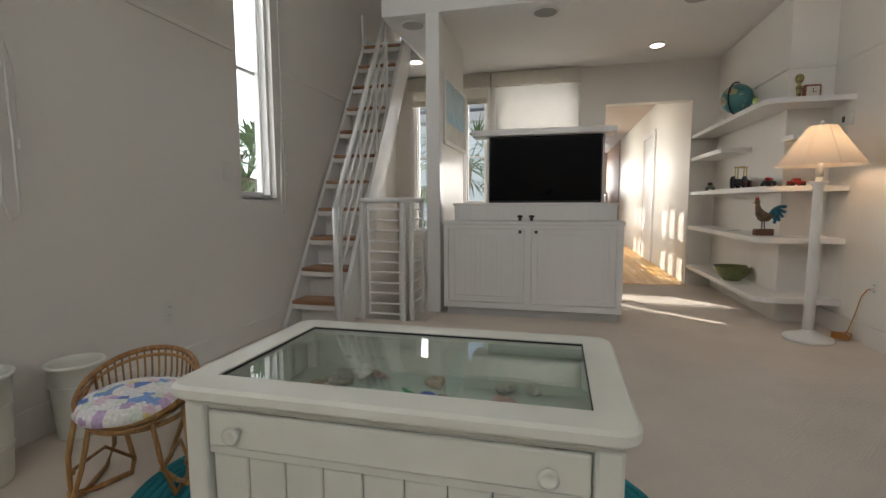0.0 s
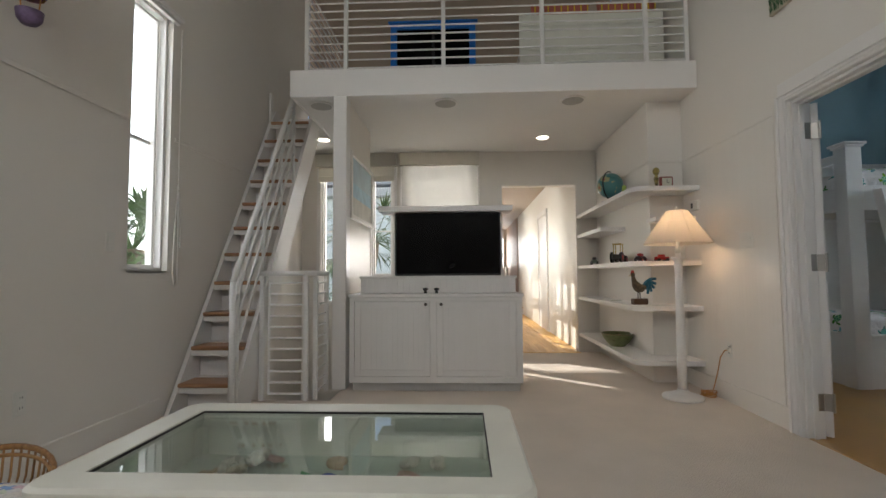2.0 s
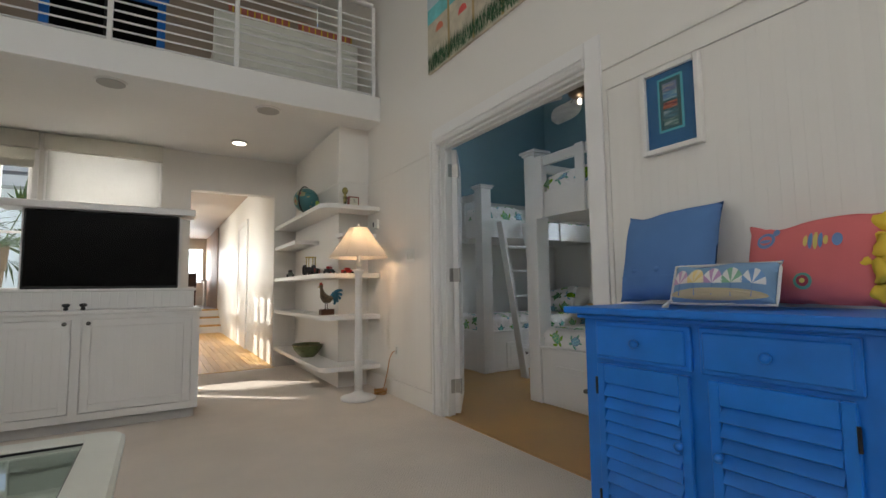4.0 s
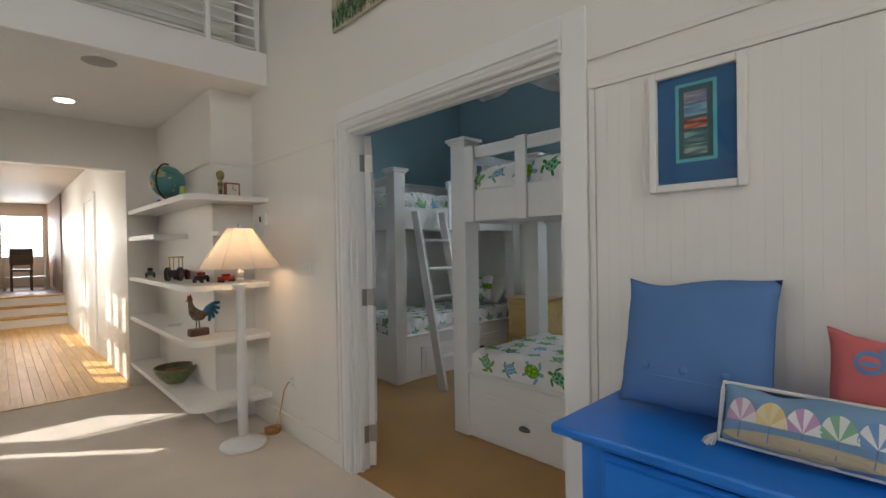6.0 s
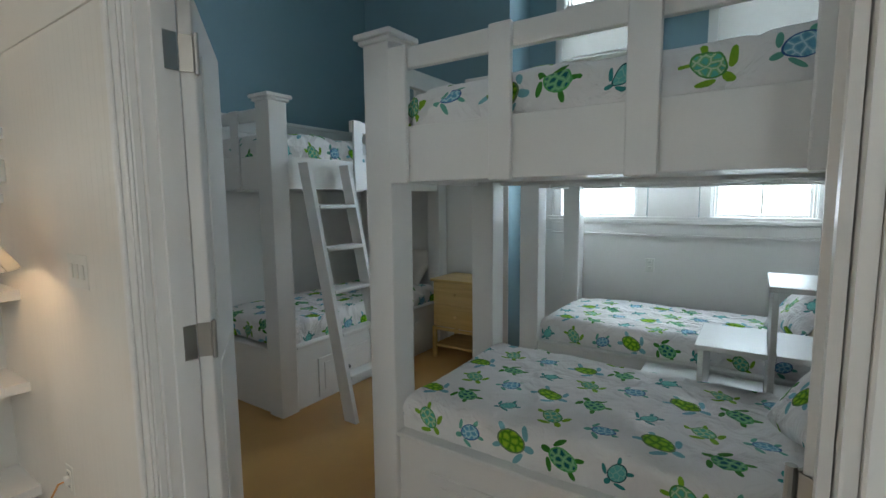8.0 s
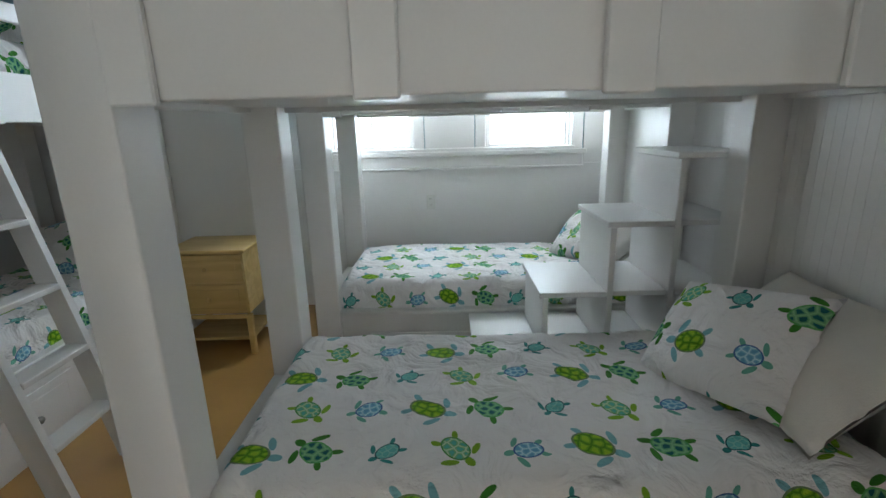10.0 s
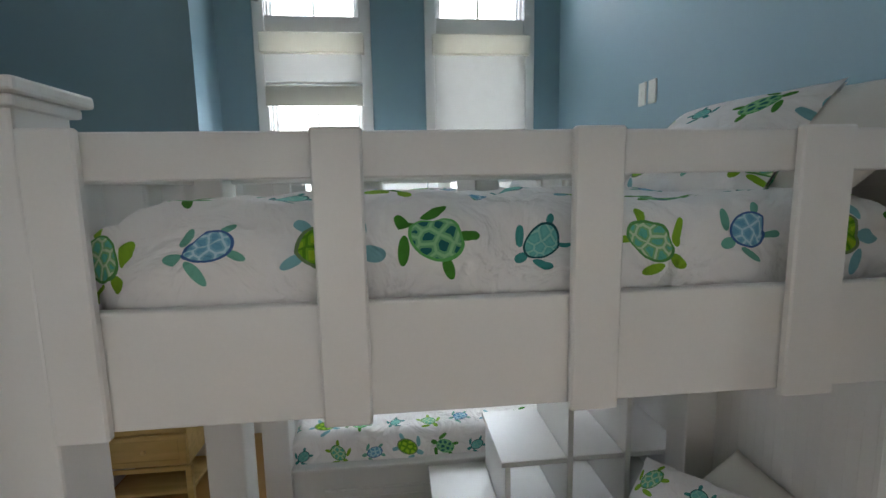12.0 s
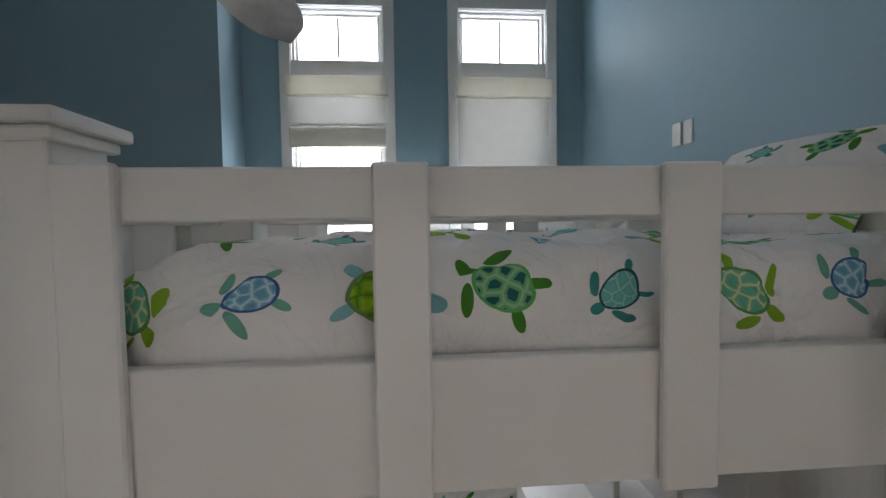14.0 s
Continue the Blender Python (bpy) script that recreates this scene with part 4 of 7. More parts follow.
part("back_panel", boxes(((0.085, H - 0.055, 0.07), (W - 0.085, H - 0.04, TZ - 0.05))), IVORY, dt)
part("drawer_rail", boxes(((0.085, 0.045, TZ - 0.065), (W - 0.085, 0.06, TZ - 0.05)), ((0.085, 0.045, TZ - 0.175), (W - 0.085, 0.06, TZ - 0.158))), IVORY, dt)
dr = part("drawer", boxes(((0.09, 0.036, TZ - 0.154), (W - 0.09, 0.05, TZ - 0.068)), bevel=0.005, segs=2), IVORY, dt)
for x in (0.17, W - 0.17):
    bm = bmesh.new()
    lathe(bm, (0, 0, 0), [(0.008, 0), (0.009, 0.014), (0.018, 0.02), (0.021, 0.03), (0.014, 0.034), (0.011, 0.031)], 20)
    bmesh.ops.transform(bm, matrix=pose(x, 0.037, TZ - 0.11, 90), verts=bm.verts[:])
    part("knob", bm, IVORY, dr, "round painted knob", True)
k = 9
w = (W - 0.18) / k
for i in range(k):
    part("bead_board", boxes(((0.09 + i * w + 0.0015, 0.048, 0.07), (0.09 + (i + 1) * w - 0.0015, 0.06, TZ - 0.178)), bevel=0.003), IVORY, dt)

# ---- blue louvred chest ----
ch = thing("chest", (1.63, 0.317, 0), "cobalt blue painted chest with two louvred doors", "chest")
part("body", boxes(((0.02, 0.0, 0.0), (0.40, 0.90, 0.826)), bevel=0.004), COBALT, ch)
part("top", boxes(((-0.03, -0.06, 0.829), (0.406, 0.962, 0.855)), bevel=0.006, segs=2), COBALT, ch)
part("top_moulding", boxes(((0.0, -0.02, 0.812), (0.402, 0.92, 0.828)), bevel=0.004), COBALT, ch)
for y0, y1 in ((0.471, 0.835), (0.059, 0.444)):
    d = part("drawer", boxes(((0.004, y0, 0.667), (0.02, y1, 0.805)), ((-0.006, y0 + 0.014, 0.681), (0.004, y1 - 0.014, 0.791)), bevel=0.004), COBALT, ch)
    bm = bmesh.new()
    bmesh.ops.create_uvsphere(bm, u_segments=14, v_segments=8, radius=0.015, matrix=Matrix.Translation((-0.024, (y0 + y1) / 2, 0.737)))
    rod(bm, (-0.018, (y0 + y1) / 2, 0.737), (-0.006, (y0 + y1) / 2, 0.737), 0.008, n=10)
    part("knob", bm, COBALT, d, "", True)
for y0, y1, ky, hy in ((0.483, 0.832, 0.513, 0.834), (0.077, 0.424, 0.394, 0.075)):
    d = part("door", boxes(((0.002, y0, 0.06), (0.02, y0 + 0.032, 0.652)), ((0.002, y1 - 0.032, 0.06), (0.02, y1, 0.652)), ((0.002, y0 + 0.032, 0.06), (0.02, y1 - 0.032, 0.11)), ((0.002, y0 + 0.032, 0.583), (0.02, y1 - 0.032, 0.652)), bevel=0.003), COBALT, ch)
    for i in range(11):
        z = 0.112 + i * 0.0428
        bm = boxes(((-0.024, y0 + 0.033, -0.004), (0.026, y1 - 0.033, 0.004)))
        bmesh.ops.transform(bm, matrix=pose(0.009, 0, z + 0.02, 0, -60, 0), verts=bm.verts[:])
        part("louvre", bm, COBALT, d)
    bm = bmesh.new()
    bmesh.ops.create_uvsphere(bm, u_segments=14, v_segments=8, radius=0.014, matrix=Matrix.Translation((-0.018, ky, 0.44)))
    part("knob", bm, COBALT, d, "", True)
    for z in (0.14, 0.54):
        bm = bmesh.new()
        rod(bm, (0.002, hy, z), (0.002, hy, z + 0.06), 0.005, n=8)
        part("hinge", bm, BLACK, d, "dark hinge barrel")

# ---- floor lamp ----
fl = thing("floor_lamp", (1.725, 3.80, 0.0), "white turned floor lamp with a lit pleated-cone shade", "lamp")
part("base", lathe(bmesh.new(), (0, 0, 0), [(0.145, 0), (0.15, 0.012), (0.145, 0.025), (0.11, 0.035), (0.095, 0.04), (0.05, 0.055), (0.034, 0.075)], 40), TRIM, fl, "", True)
part("stem", lathe(bmesh.new(), (0, 0, 0.07), [(0.034, 0), (0.033, 0.3), (0.028, 0.95), (0.03, 1.0), (0.052, 1.02), (0.056, 1.03), (0.02, 1.035), (0.02, 1.065)], 28), TRIM, fl, "", True)
part("socket", lathe(bmesh.new(), (0, 0, 1.13), [(0.022, 0), (0.022, 0.05), (0.012, 0.06), (0.012, 0.12)], 16), PLATE, fl, "cream socket sleeve", True)
bm = bmesh.new()
n = 8
lo = [bm.verts.new((0.255 * math.cos(math.pi * 2 * (j + .5) / 48), 0.255 * math.sin(math.pi * 2 * (j + .5) / 48), 1.205)) for j in range(48)]
hi = [bm.verts.new((0.082 * math.cos(math.pi * 2 * (j + .5) / 48), 0.082 * math.sin(math.pi * 2 * (j + .5) / 48), 1.468)) for j in range(48)]
for j in range(48):
    bm.faces.new((lo[j], lo[(j + 1) % 48], hi[(j + 1) % 48], hi[j]))
shade = part("shade", bm, LAMP_CLOTH, fl, "cream cloth cone shade", True)
for j in range(8):
    a = math.pi * 2 * j / 8
    bm = bmesh.new()
    rod(bm, (0.2565 * math.cos(a), 0.2565 * math.sin(a), 1.205), (0.0835 * math.cos(a), 0.0835 * math.sin(a), 1.468), 0.0022, n=5)
    part("seam", bm, LAMP_CLOTH, shade)
part("finial", lathe(bmesh.new(), (0, 0, 1.463), [(0.004, 0), (0.004, 0.015), (0.013, 0.022), (0.013, 0.034), (0.004, 0.042)], 14), TRIM, fl, "", True)

# ---- column shelves ----
for i, z in enumerate((0.24, 0.695, 1.08, 1.465, 1.72)):
    sh = thing("wall_shelf", (1.475, 4.05, z), "white painted shelf wrapped round the column", "shelf", "column shelves")
    r = 0.12
    if z == 1.465:
        pts = [(0.0, 1.965), (0.0, 0.95), (0.253, 0.95), (0.253, 1.965)]
        pts2 = [(0.22, 0.08), (0.563, 0.08), (0.563, 0.298), (0.22, 0.298)]
        part("short_board", slab(bmesh.new(), pts2, -0.035, 0.0), TRIM, sh)
    else:
        arc = [(0.0 + r - r * math.cos(radians(a)), 0.0 + r - r * math.sin(radians(a))) for a in range(0, 91, 10)]
        pts = [(0.0, 1.965)] + arc + [(0.563, 0.0), (0.563, 0.298), (0.253, 0.298), (0.253, 1.965)]
    part("board", slab(bmesh.new(), pts, -0.04, 0.0), TRIM, sh)

# ---- windows ----


def window(name, M, w, z0, z1, label, bars=(), mid=None, casing=0.0, sill=False, deep=0.10):
    """A sash window; local x across, y outwards (0 at the inner wall face), z up."""
    ob = thing(name, (0, 0, 0), label, "window", "windows", kind="structure")
    ob.matrix_basis = M
    f = 0.045
    for k, off in enumerate((0.0, 0.022)):
        a, y0, y1 = off, deep * (0.25 + 0.3 * k), deep * (0.55 + 0.3 * k)
        part("window_frame", boxes(((-w / 2 + a, y0, z0 + a), (-w / 2 + a + 0.022, y1, z1 - a)), ((w / 2 - a - 0.022, y0, z0 + a), (w / 2 - a, y1, z1 - a)), ((-w / 2 + a + 0.022, y0, z0 + a), (w / 2 - a - 0.022, y1, z0 + a + 0.022)), ((-w / 2 + a + 0.022, y0, z1 - a - 0.022), (w / 2 - a - 0.022, y1, z1 - a)), bevel=0.002), TRIM, ob)
    yg = deep * 0.8
    for z in bars:
        part("glazing_bar", boxes(((-w / 2 + f, yg - 0.012, z - 0.012), (w / 2 - f, yg + 0.012, z + 0.012)), bevel=0.002), TRIM, ob)
    if mid is not None:
        for a, c in mid:
            part("mullion", boxes(((-0.009, yg - 0.010, a), (0.009, yg + 0.010, c)), bevel=0.002), TRIM, ob)
    p = part("pane", boxes(((-w / 2 + f, yg - 0.002, z0 + f), (w / 2 - f, yg + 0.002, z1 - f))), GLASS, ob, "clear window glass")
    p.visible_shadow = False
    if casing:
        c = casing
        part("casing", boxes(((-w / 2 - c, -0.02, z0 - c), (-w / 2, -0.002, z1 + c)), ((w / 2, -0.02, z0 - c), (w / 2 + c, -0.002, z1 + c)), ((-w / 2, -0.02, z1), (w / 2, -0.002, z1 + c)), bevel=0.004), TRIM, ob)
        part("reveal", boxes(((-w / 2, -0.002, z0), (-w / 2 + 0.006, 0.135, z1)), ((w / 2 - 0.006, -0.002, z0), (w / 2, 0.135, z1)), ((-w / 2 + 0.006, -0.002, z1 - 0.006), (w / 2 - 0.006, 0.135, z1)), ((-w / 2 + 0.006, -0.002, z0), (w / 2 - 0.006, 0.135, z0 + 0.006))), TRIM, ob)
    return ob


def west_at(y):
    return Matrix.Translation((WEST, y, 0)) @ pose(0, 0, 0, 0, 0, 90)


# the first two windows are out of view, added with their lamps
for y in (-2.5, -0.65, 1.2, 3.055):
    wd = window("window", west_at(y), 0.40, 1.01, 2.85, "tall narrow white window with a cord blind", (1.92,), deep=0.16)
    part("head_ledge", boxes(((-0.24, -0.05, 2.85), (0.26, 0.02, 2.88)), ((-0.22, -0.03, 2.82), (0.24, 0.0, 2.848)), bevel=0.004), TRIM, wd)
    part("stool", boxes(((-0.2, 0.0, 0.992), (0.2, 0.15, 1.01)), bevel=0.003), TRIM, wd)
    bm = bmesh.new()
    x = 0.26
    cy = -0.03
    bend(bm, [(x, cy, 2.80), (x, cy, 1.62), (x - 0.004, cy, 1.60)], 0.004, 6)
    bend(bm, [(x, cy, 1.62), (x - 0.03, cy, 1.3), (x - 0.045, cy, 1.0), (x - 0.02, cy, 0.90), (x + 0.012, cy, 0.93), (x + 0.012, cy, 1.25), (x, cy, 1.62)], 0.0055, 6)
    bend(bm, [(x + 0.006, cy, 1.60), (x + 0.03, cy - 0.004, 1.5), (x + 0.03, cy - 0.004, 1.22)], 0.002, 5)
    lathe(bm, (x + 0.03, cy - 0.004, 1.18), [(0.003, 0), (0.007, 0.008), (0.006, 0.04), (0.002, 0.046)], 8)
    lathe(bm, (x, cy, 1.60), [(0.004, 0), (0.011, 0.01), (0.009, 0.03), (0.003, 0.036)], 8)
    part("blind_cord", bm, CORD_WHITE, wd, "looped white blind cord", True)

north = Matrix.Translation((0, NORTH, 0))
for x0, x1, z0 in ((-1.17, -0.88, 0.95), (-0.74, 0.19, 0.95), (-1.83, -1.60, 0.60)):
    c, w = (x0 + x1) / 2, x1 - x0
    wd = window("window", north @ Matrix.Translation((c, 0, 0)), w, z0, 2.42, "white sash window with a shade in the back wall", (1.55,), casing=0.05, deep=0.12)
    tall = w > 0.5
    part("blind_box", boxes(((-w / 2 - 0.05, -0.10, 2.38), (w / 2 + 0.05, -0.022, 2.545)), bevel=0.004), SHADE_CLOTH, wd, "cloth-covered blind box")
    part("shade", boxes(((-w / 2 - 0.02, -0.045, 1.45 if tall else 2.20), (w / 2 + 0.02, -0.041, 2.38))), SHEER if tall else SHADE_CLOTH, wd, "cream cloth shade")
    if not tall:
        part("shade_fold", boxes(((-w / 2 - 0.02, -0.06, 2.185), (w / 2 + 0.02, -0.046, 2.26)), bevel=0.004), SHADE_CLOTH, wd)

for y0, y1, z0, z1 in B_WIN:
    c, w = (y0 + y1) / 2, y1 - y0
    M = Matrix.Translation((BUNK_E, c, 0)) @ pose(0, 0, 0, 0, 0, -90)
    wd = window("window", M, w, z0, z1, "tall white bunk room window with linen shades", (), [(1.28, 2.97), (3.13, 3.46)], casing=0.08, deep=0.12)
    part("transom", boxes(((-w / 2, 0.0, 2.965), (w / 2, 0.11, 3.12)), bevel=0.004), TRIM, wd)
    part("blind_box", boxes(((-w / 2 - 0.03, -0.09, 2.85), (w / 2 + 0.03, -0.022, 2.985)), bevel=0.004), SHADE_CLOTH, wd, "cream blind box")
    lo = 2.50 if c > 2.2 else 2.02
    part("shade", boxes(((-w / 2 - 0.01, -0.036, lo), (w / 2 + 0.01, -0.033, 2.85))), LINEN, wd, "sheer linen shade")
    if c > 2.2:
        part("shade_fold", boxes(((-w / 2 - 0.012, -0.06, 2.49), (w / 2 + 0.012, -0.038, 2.63)), bevel=0.005), SHADE_CLOTH, wd, "folded hem of the shade")
        part("hem_bar", boxes(((-w / 2 - 0.01, -0.045, 2.645), (w / 2 + 0.01, -0.037, 2.66)), bevel=0.002), TRIM, wd)
    else:
        part("hem_bar", boxes(((-w / 2 - 0.012, -0.045, 2.0), (w / 2 + 0.012, -0.03, 2.02)), bevel=0.003), TRIM, wd)
    bm = bmesh.new()
    bend(bm, [(-w / 2 - 0.02, -0.03, 2.99), (-w / 2 - 0.02, -0.05, 2.87)], 0.005, 6)
    part("blind_cord", bm, PEWTER, wd, "dark cord end")
    bm = boxes(((w / 2 - 0.22, -0.012, z0 + 0.008), (w / 2 - 0.10, 0.015, z0 + 0.02)), bevel=0.003)
    rod(bm, (w / 2 - 0.16, 0.0, z0 + 0.02), (w / 2 - 0.12, -0.02, z0 + 0.075), 0.004, n=6)
    part("crank", bm, TRIM, wd, "small white window crank")
solid("window_sill", boxes(((BUNK_E - 0.045, 1.22, 1.232), (BUNK_E - 0.001, 3.24, 1.262)), ((BUNK_E - 0.026, 1.25, 1.15), (BUNK_E - 0.013, 3.21, 1.23)), bevel=0.004), TRIM, "white sill and apron under both windows", "sill", "structure")
solid("passage_window_casing", boxes(((0.425, 7.02, 0.74), (0.455, 7.078, 2.08)), ((0.425, 8.442, 0.74), (0.455, 8.50, 2.08)), ((0.425, 7.078, 2.022), (0.455, 8.442, 2.08)), ((0.425, 7.078, 0.74), (0.455, 8.442, 0.798)), bevel=0.004), TRIM, "white window casing in the passage", "window", "structure")

# ---- double doors ----


def door_leaf(hinge, turn, label, side):
    d = thing("door", (hinge[0], hinge[1], 0.01), label, "door", "double doors", turn)
    part("stile_panel", boxes(((0.0, -0.02, 0.0), (0.70, 0.02, DH - 0.03)), bevel=0.004), TRIM, d)
    for z in (0.20, 1.02, 1.82):
        h = part("hinge", boxes(((-0.004, side * 0.0225 - 0.002, z - 0.05), (0.035, side * 0.0225 + 0.002, z + 0.05)), ((-0.006, -0.018, z - 0.05), (-0.0045, 0.018, z + 0.05)), bevel=0.001), STEEL, d, "brushed steel hinge")
        bm = bmesh.new()
        rod(bm, (-0.008, side * 0.026, z - 0.055), (-0.008, side * 0.026, z + 0.055), 0.007, n=10)
        part("pin", bm, STEEL, h)
        for k in range(3):
            bm = bmesh.new()
            rod(bm, (0.012 + 0.012 * (k % 2), side * 0.0245, z - 0.03 + 0.03 * k), (0.012 + 0.012 * (k % 2), side * 0.027, z - 0.03 + 0.03 * k), 0.003, n=6)
            part("screw", bm, PEWTER, h)
    for z0, z1 in ((0.2, 0.9), (1.05, 1.85)):
        part("raised_panel", boxes(((0.12, -0.026, z0), (0.58, -0.021, z1)), bevel=0.004), TRIM, d)
    return d


door_leaf((EAST_BACK + 0.02, DOOR[1] - 0.02), 54, "white painted door leaf standing open into the bunk room", -1)
door_leaf((EAST_BACK + 0.02, DOOR[0] + 0.02), -40, "white painted door leaf folded open beside the bunk", 1)
for y in (DOOR[1] - 0.018, DOOR[0] + 0.018):
    for z in (0.21, 1.03, 1.83):
        s = -1 if y > 2 else 1
        solid("hinge_plate", boxes(((EAST_BACK - 0.045, y, z - 0.05), (EAST_BACK - 0.004, y + s * 0.003, z + 0.05)), bevel=0.001), STEEL, "steel hinge plate on the door jamb", "hinge", "", "jamb hinges")

# ---- steep stair to the loft ----
st = thing("loft_stair", (-2.06, 3.349, 0), "steep white stair with wooden treads to the loft", "stair")
N_T, RISE, RUN, FIRST = 11, 0.2422, 0.1535, 0.204
for i in range(N_T):
    z, y = FIRST + RISE * i, RUN * i
    part("tread", boxes(((0.033, y - 0.02, z - 0.03), (0.437, y + RUN + 0.05, z)), bevel=0.009, segs=2), TREAD, st, "worn wooden tread")
    part("riser", boxes(((0.033, y + 0.12, max(0.0, z - RISE) + 0.002), (0.437, y + 0.135, z - 0.032))), TRIM, st, "white riser")
    part("nosing_rail", boxes(((0.033, y - 0.008, z - 0.072), (0.437, y + 0.012, z - 0.032)), bevel=0.002), TRIM, st)
for x in (0.0, 0.439):
    bm = bmesh.new()
    a = RISE / RUN
    slab(bm, [(-0.11, 0.0), (0.20, 0.0), (0.20 + 2.50 / a, 2.50), (0.20 + 2.50 / a, 2.79), (-0.11 + 2.79 / a, 2.79)], x, x + 0.031)
    bmesh.ops.transform(bm, matrix=Matrix(((0, 0, 1, 0), (1, 0, 0, 0), (0, 1, 0, 0), (0, 0, 0, 1))), verts=bm.verts[:])
    part("stringer", bm, TRIM, st)
part("wall_string", boxes(((0.0, -0.02 + RUN * 10.2, 2.60), (0.02, RUN * 10.2 + 0.05, 2.95)), bevel=0.003), TRIM, st)
hx, hy = 0.485, -0.13
bm = bmesh.new()
rod(bm, (hx, hy, 0.0), (hx, hy, 0.93), 0.021, n=12)
part("newel", bm, METAL_WHITE, st, "slim white steel newel", True)
dy, dz = 1.15, 1.15 * RISE / RUN
for k in range(4):
    bm = bmesh.new()
    off = 0.93 - 0.19 * k
    r = 0.021 if k == 0 else 0.011
    t = 1.0 if k == 0 else 0.97
    rod(bm, (hx, hy, off), (hx, hy + dy * t, off + dz * t), r, n=10)
    part("handrail" if k == 0 else "sloping_bar", bm, METAL_WHITE, st, "", True)
for f in (0.06, 0.42, 0.72, 0.97):
    bm = bmesh.new()
    rod(bm, (hx, hy + dy * f, 0.10 + dz * f if f > 0.1 else 0.0), (hx, hy + dy * f, 0.93 + dz * f), 0.014, n=8)
    part("baluster", bm, METAL_WHITE, st, "", True)

# ---- guard rail at the stairwell ----
gr = thing("guard_rail", (-1.575, 3.645, 0), "white steel guard rail round the stairwell", "railing")
for x, y in ((0.0, 0.0), (0.35, 0.0), (0.41, 0.05), (0.41, 0.335)):
    part("post", boxes(((x, y, 0), (x + 0.034, y + 0.034, 0.975)), bevel=0.005), METAL_WHITE, gr)
bm = bmesh.new()
rod(bm, (-0.004, 0.017, 0.99), (0.445, 0.017, 0.99), 0.02, n=12)
part("top_rail", bm, METAL_WHITE, gr, "", True)
bm = bmesh.new()
rod(bm, (0.427, 0.03, 0.99), (0.427, 0.372, 0.99), 0.02, n=12)
part("top_rail", bm, METAL_WHITE, gr, "", True)
bm = bmesh.new()
rod(bm, (0.075, 0.017, 0.05), (0.075, 0.017, 0.93), 0.010, n=8)
part("upright_bar", bm, METAL_WHITE, gr)
for i in range(11):
    z = 0.055 + 0.086 * i
    bm = bmesh.new()
    rod(bm, (0.075, 0.017, z), (0.355, 0.017, z), 0.0085, n=8)
    part("bar", bm, METAL_WHITE, gr)
    bm = bmesh.new()
    rod(bm, (0.427, 0.08, z), (0.427, 0.34, z), 0.0085, n=8)
    part("bar", bm, METAL_WHITE, gr)

# ---- loft railing and what stands on the loft ----
lr = thing("loft_railing", (0, LOFT_Y + 0.06, LOFT_HI + 0.0), "white steel railing along the loft edge", "railing")
for x in (-1.37, -1.015, -0.135, 0.742, 1.64, 1.985):
    part("post", boxes(((x - 0.018, -0.018, 0.0), (x + 0.018, 0.018, 0.95)), bevel=0.004), METAL_WHITE, lr)
for i in range(11):
    bm = bmesh.new()
    rod(bm, (-1.36, 0.0, 0.055 + 0.0755 * i), (1.98, 0.0, 0.055 + 0.0755 * i), 0.008, n=8)
    part("bar", bm, METAL_WHITE, lr)
for i in range(11):
    bm = bmesh.new()
    rod(bm, (-1.36, 0.0, 0.055 + 0.0755 * i), (-1.36, 1.13, 0.055 + 0.0755 * i), 0.008, n=8)
    part("side_bar", bm, METAL_WHITE, lr)
part("top_rail", boxes(((-1.38, -0.025, 0.95), (1.98, 0.025, 0.985)), bevel=0.008), METAL_WHITE, lr)
bw = thing("loft_window", (-0.94, 6.2, 3.27), "blue-framed dark window at the back of the loft", "window")
part("window_frame", boxes(((0, -0.03, 0), (0.085, 0.03, 1.12)), ((1.07, -0.03, 0), (1.155, 0.03, 1.12)), ((0.085, -0.03, 0), (1.07, 0.03, 0.08)), ((0.085, -0.03, 1.04), (1.07, 0.03, 1.12)), bevel=0.006), COBALT, bw)
part("top_board", boxes(((-0.03, -0.05, 1.12), (1.185, 0.03, 1.15)), bevel=0.005), COBALT, bw)
part("pane", boxes(((0.085, 0.0, 0.08), (1.07, 0.01, 1.04))), SCREEN, bw, "dark glass")
part("glazing_bar", boxes(((0.56, -0.012, 0.08), (0.60, -0.002, 1.04)), bevel=0.003), BLACK, bw)
db = thing("daybed", (0.60, 4.55, LOFT_HI), "white slatted daybed standing on the loft", "daybed")
part("back_panel", boxes(((0, 0, 0.0), (1.40, 0.035, 0.76)), bevel=0.005), IVORY, db)
for i in range(6):
    part("slat", boxes(((0.02, -0.012, 0.03 + 0.122 * i), (1.38, -0.001, 0.137 + 0.122 * i)), bevel=0.004), IVORY, db)
part("seat", boxes(((0, 0.04, 0.2), (1.38, 0.85, 0.42)), bevel=0.02, segs=2), SHEET, db, "cream seat pad")
STRIPE = cloth("red_striped_cloth", (0.48, 0.16, 0.13), 0.0, 300)
for x in (0.42, 1.08):
    put(solid("striped_cushion", cushion(0.6, 0.3, 0.12, x), STRIPE, "red and tan striped cushion on the daybed", "cushion", "", "daybed cushions", True), pose(0.60 + x, 4.68, LOFT_HI + 0.78, 10, 0, 0))
    for k in range(9):
        sx = 0.60 + x - 0.26 + 0.065 * k
        solid("cushion_stripe", boxes(((sx, 4.600, LOFT_HI + 0.68), (sx + 0.012, 4.606, LOFT_HI + 0.89))), YELLOW, "tan stripe sewn on the cushion", "stripe", "", "cushion stripes")

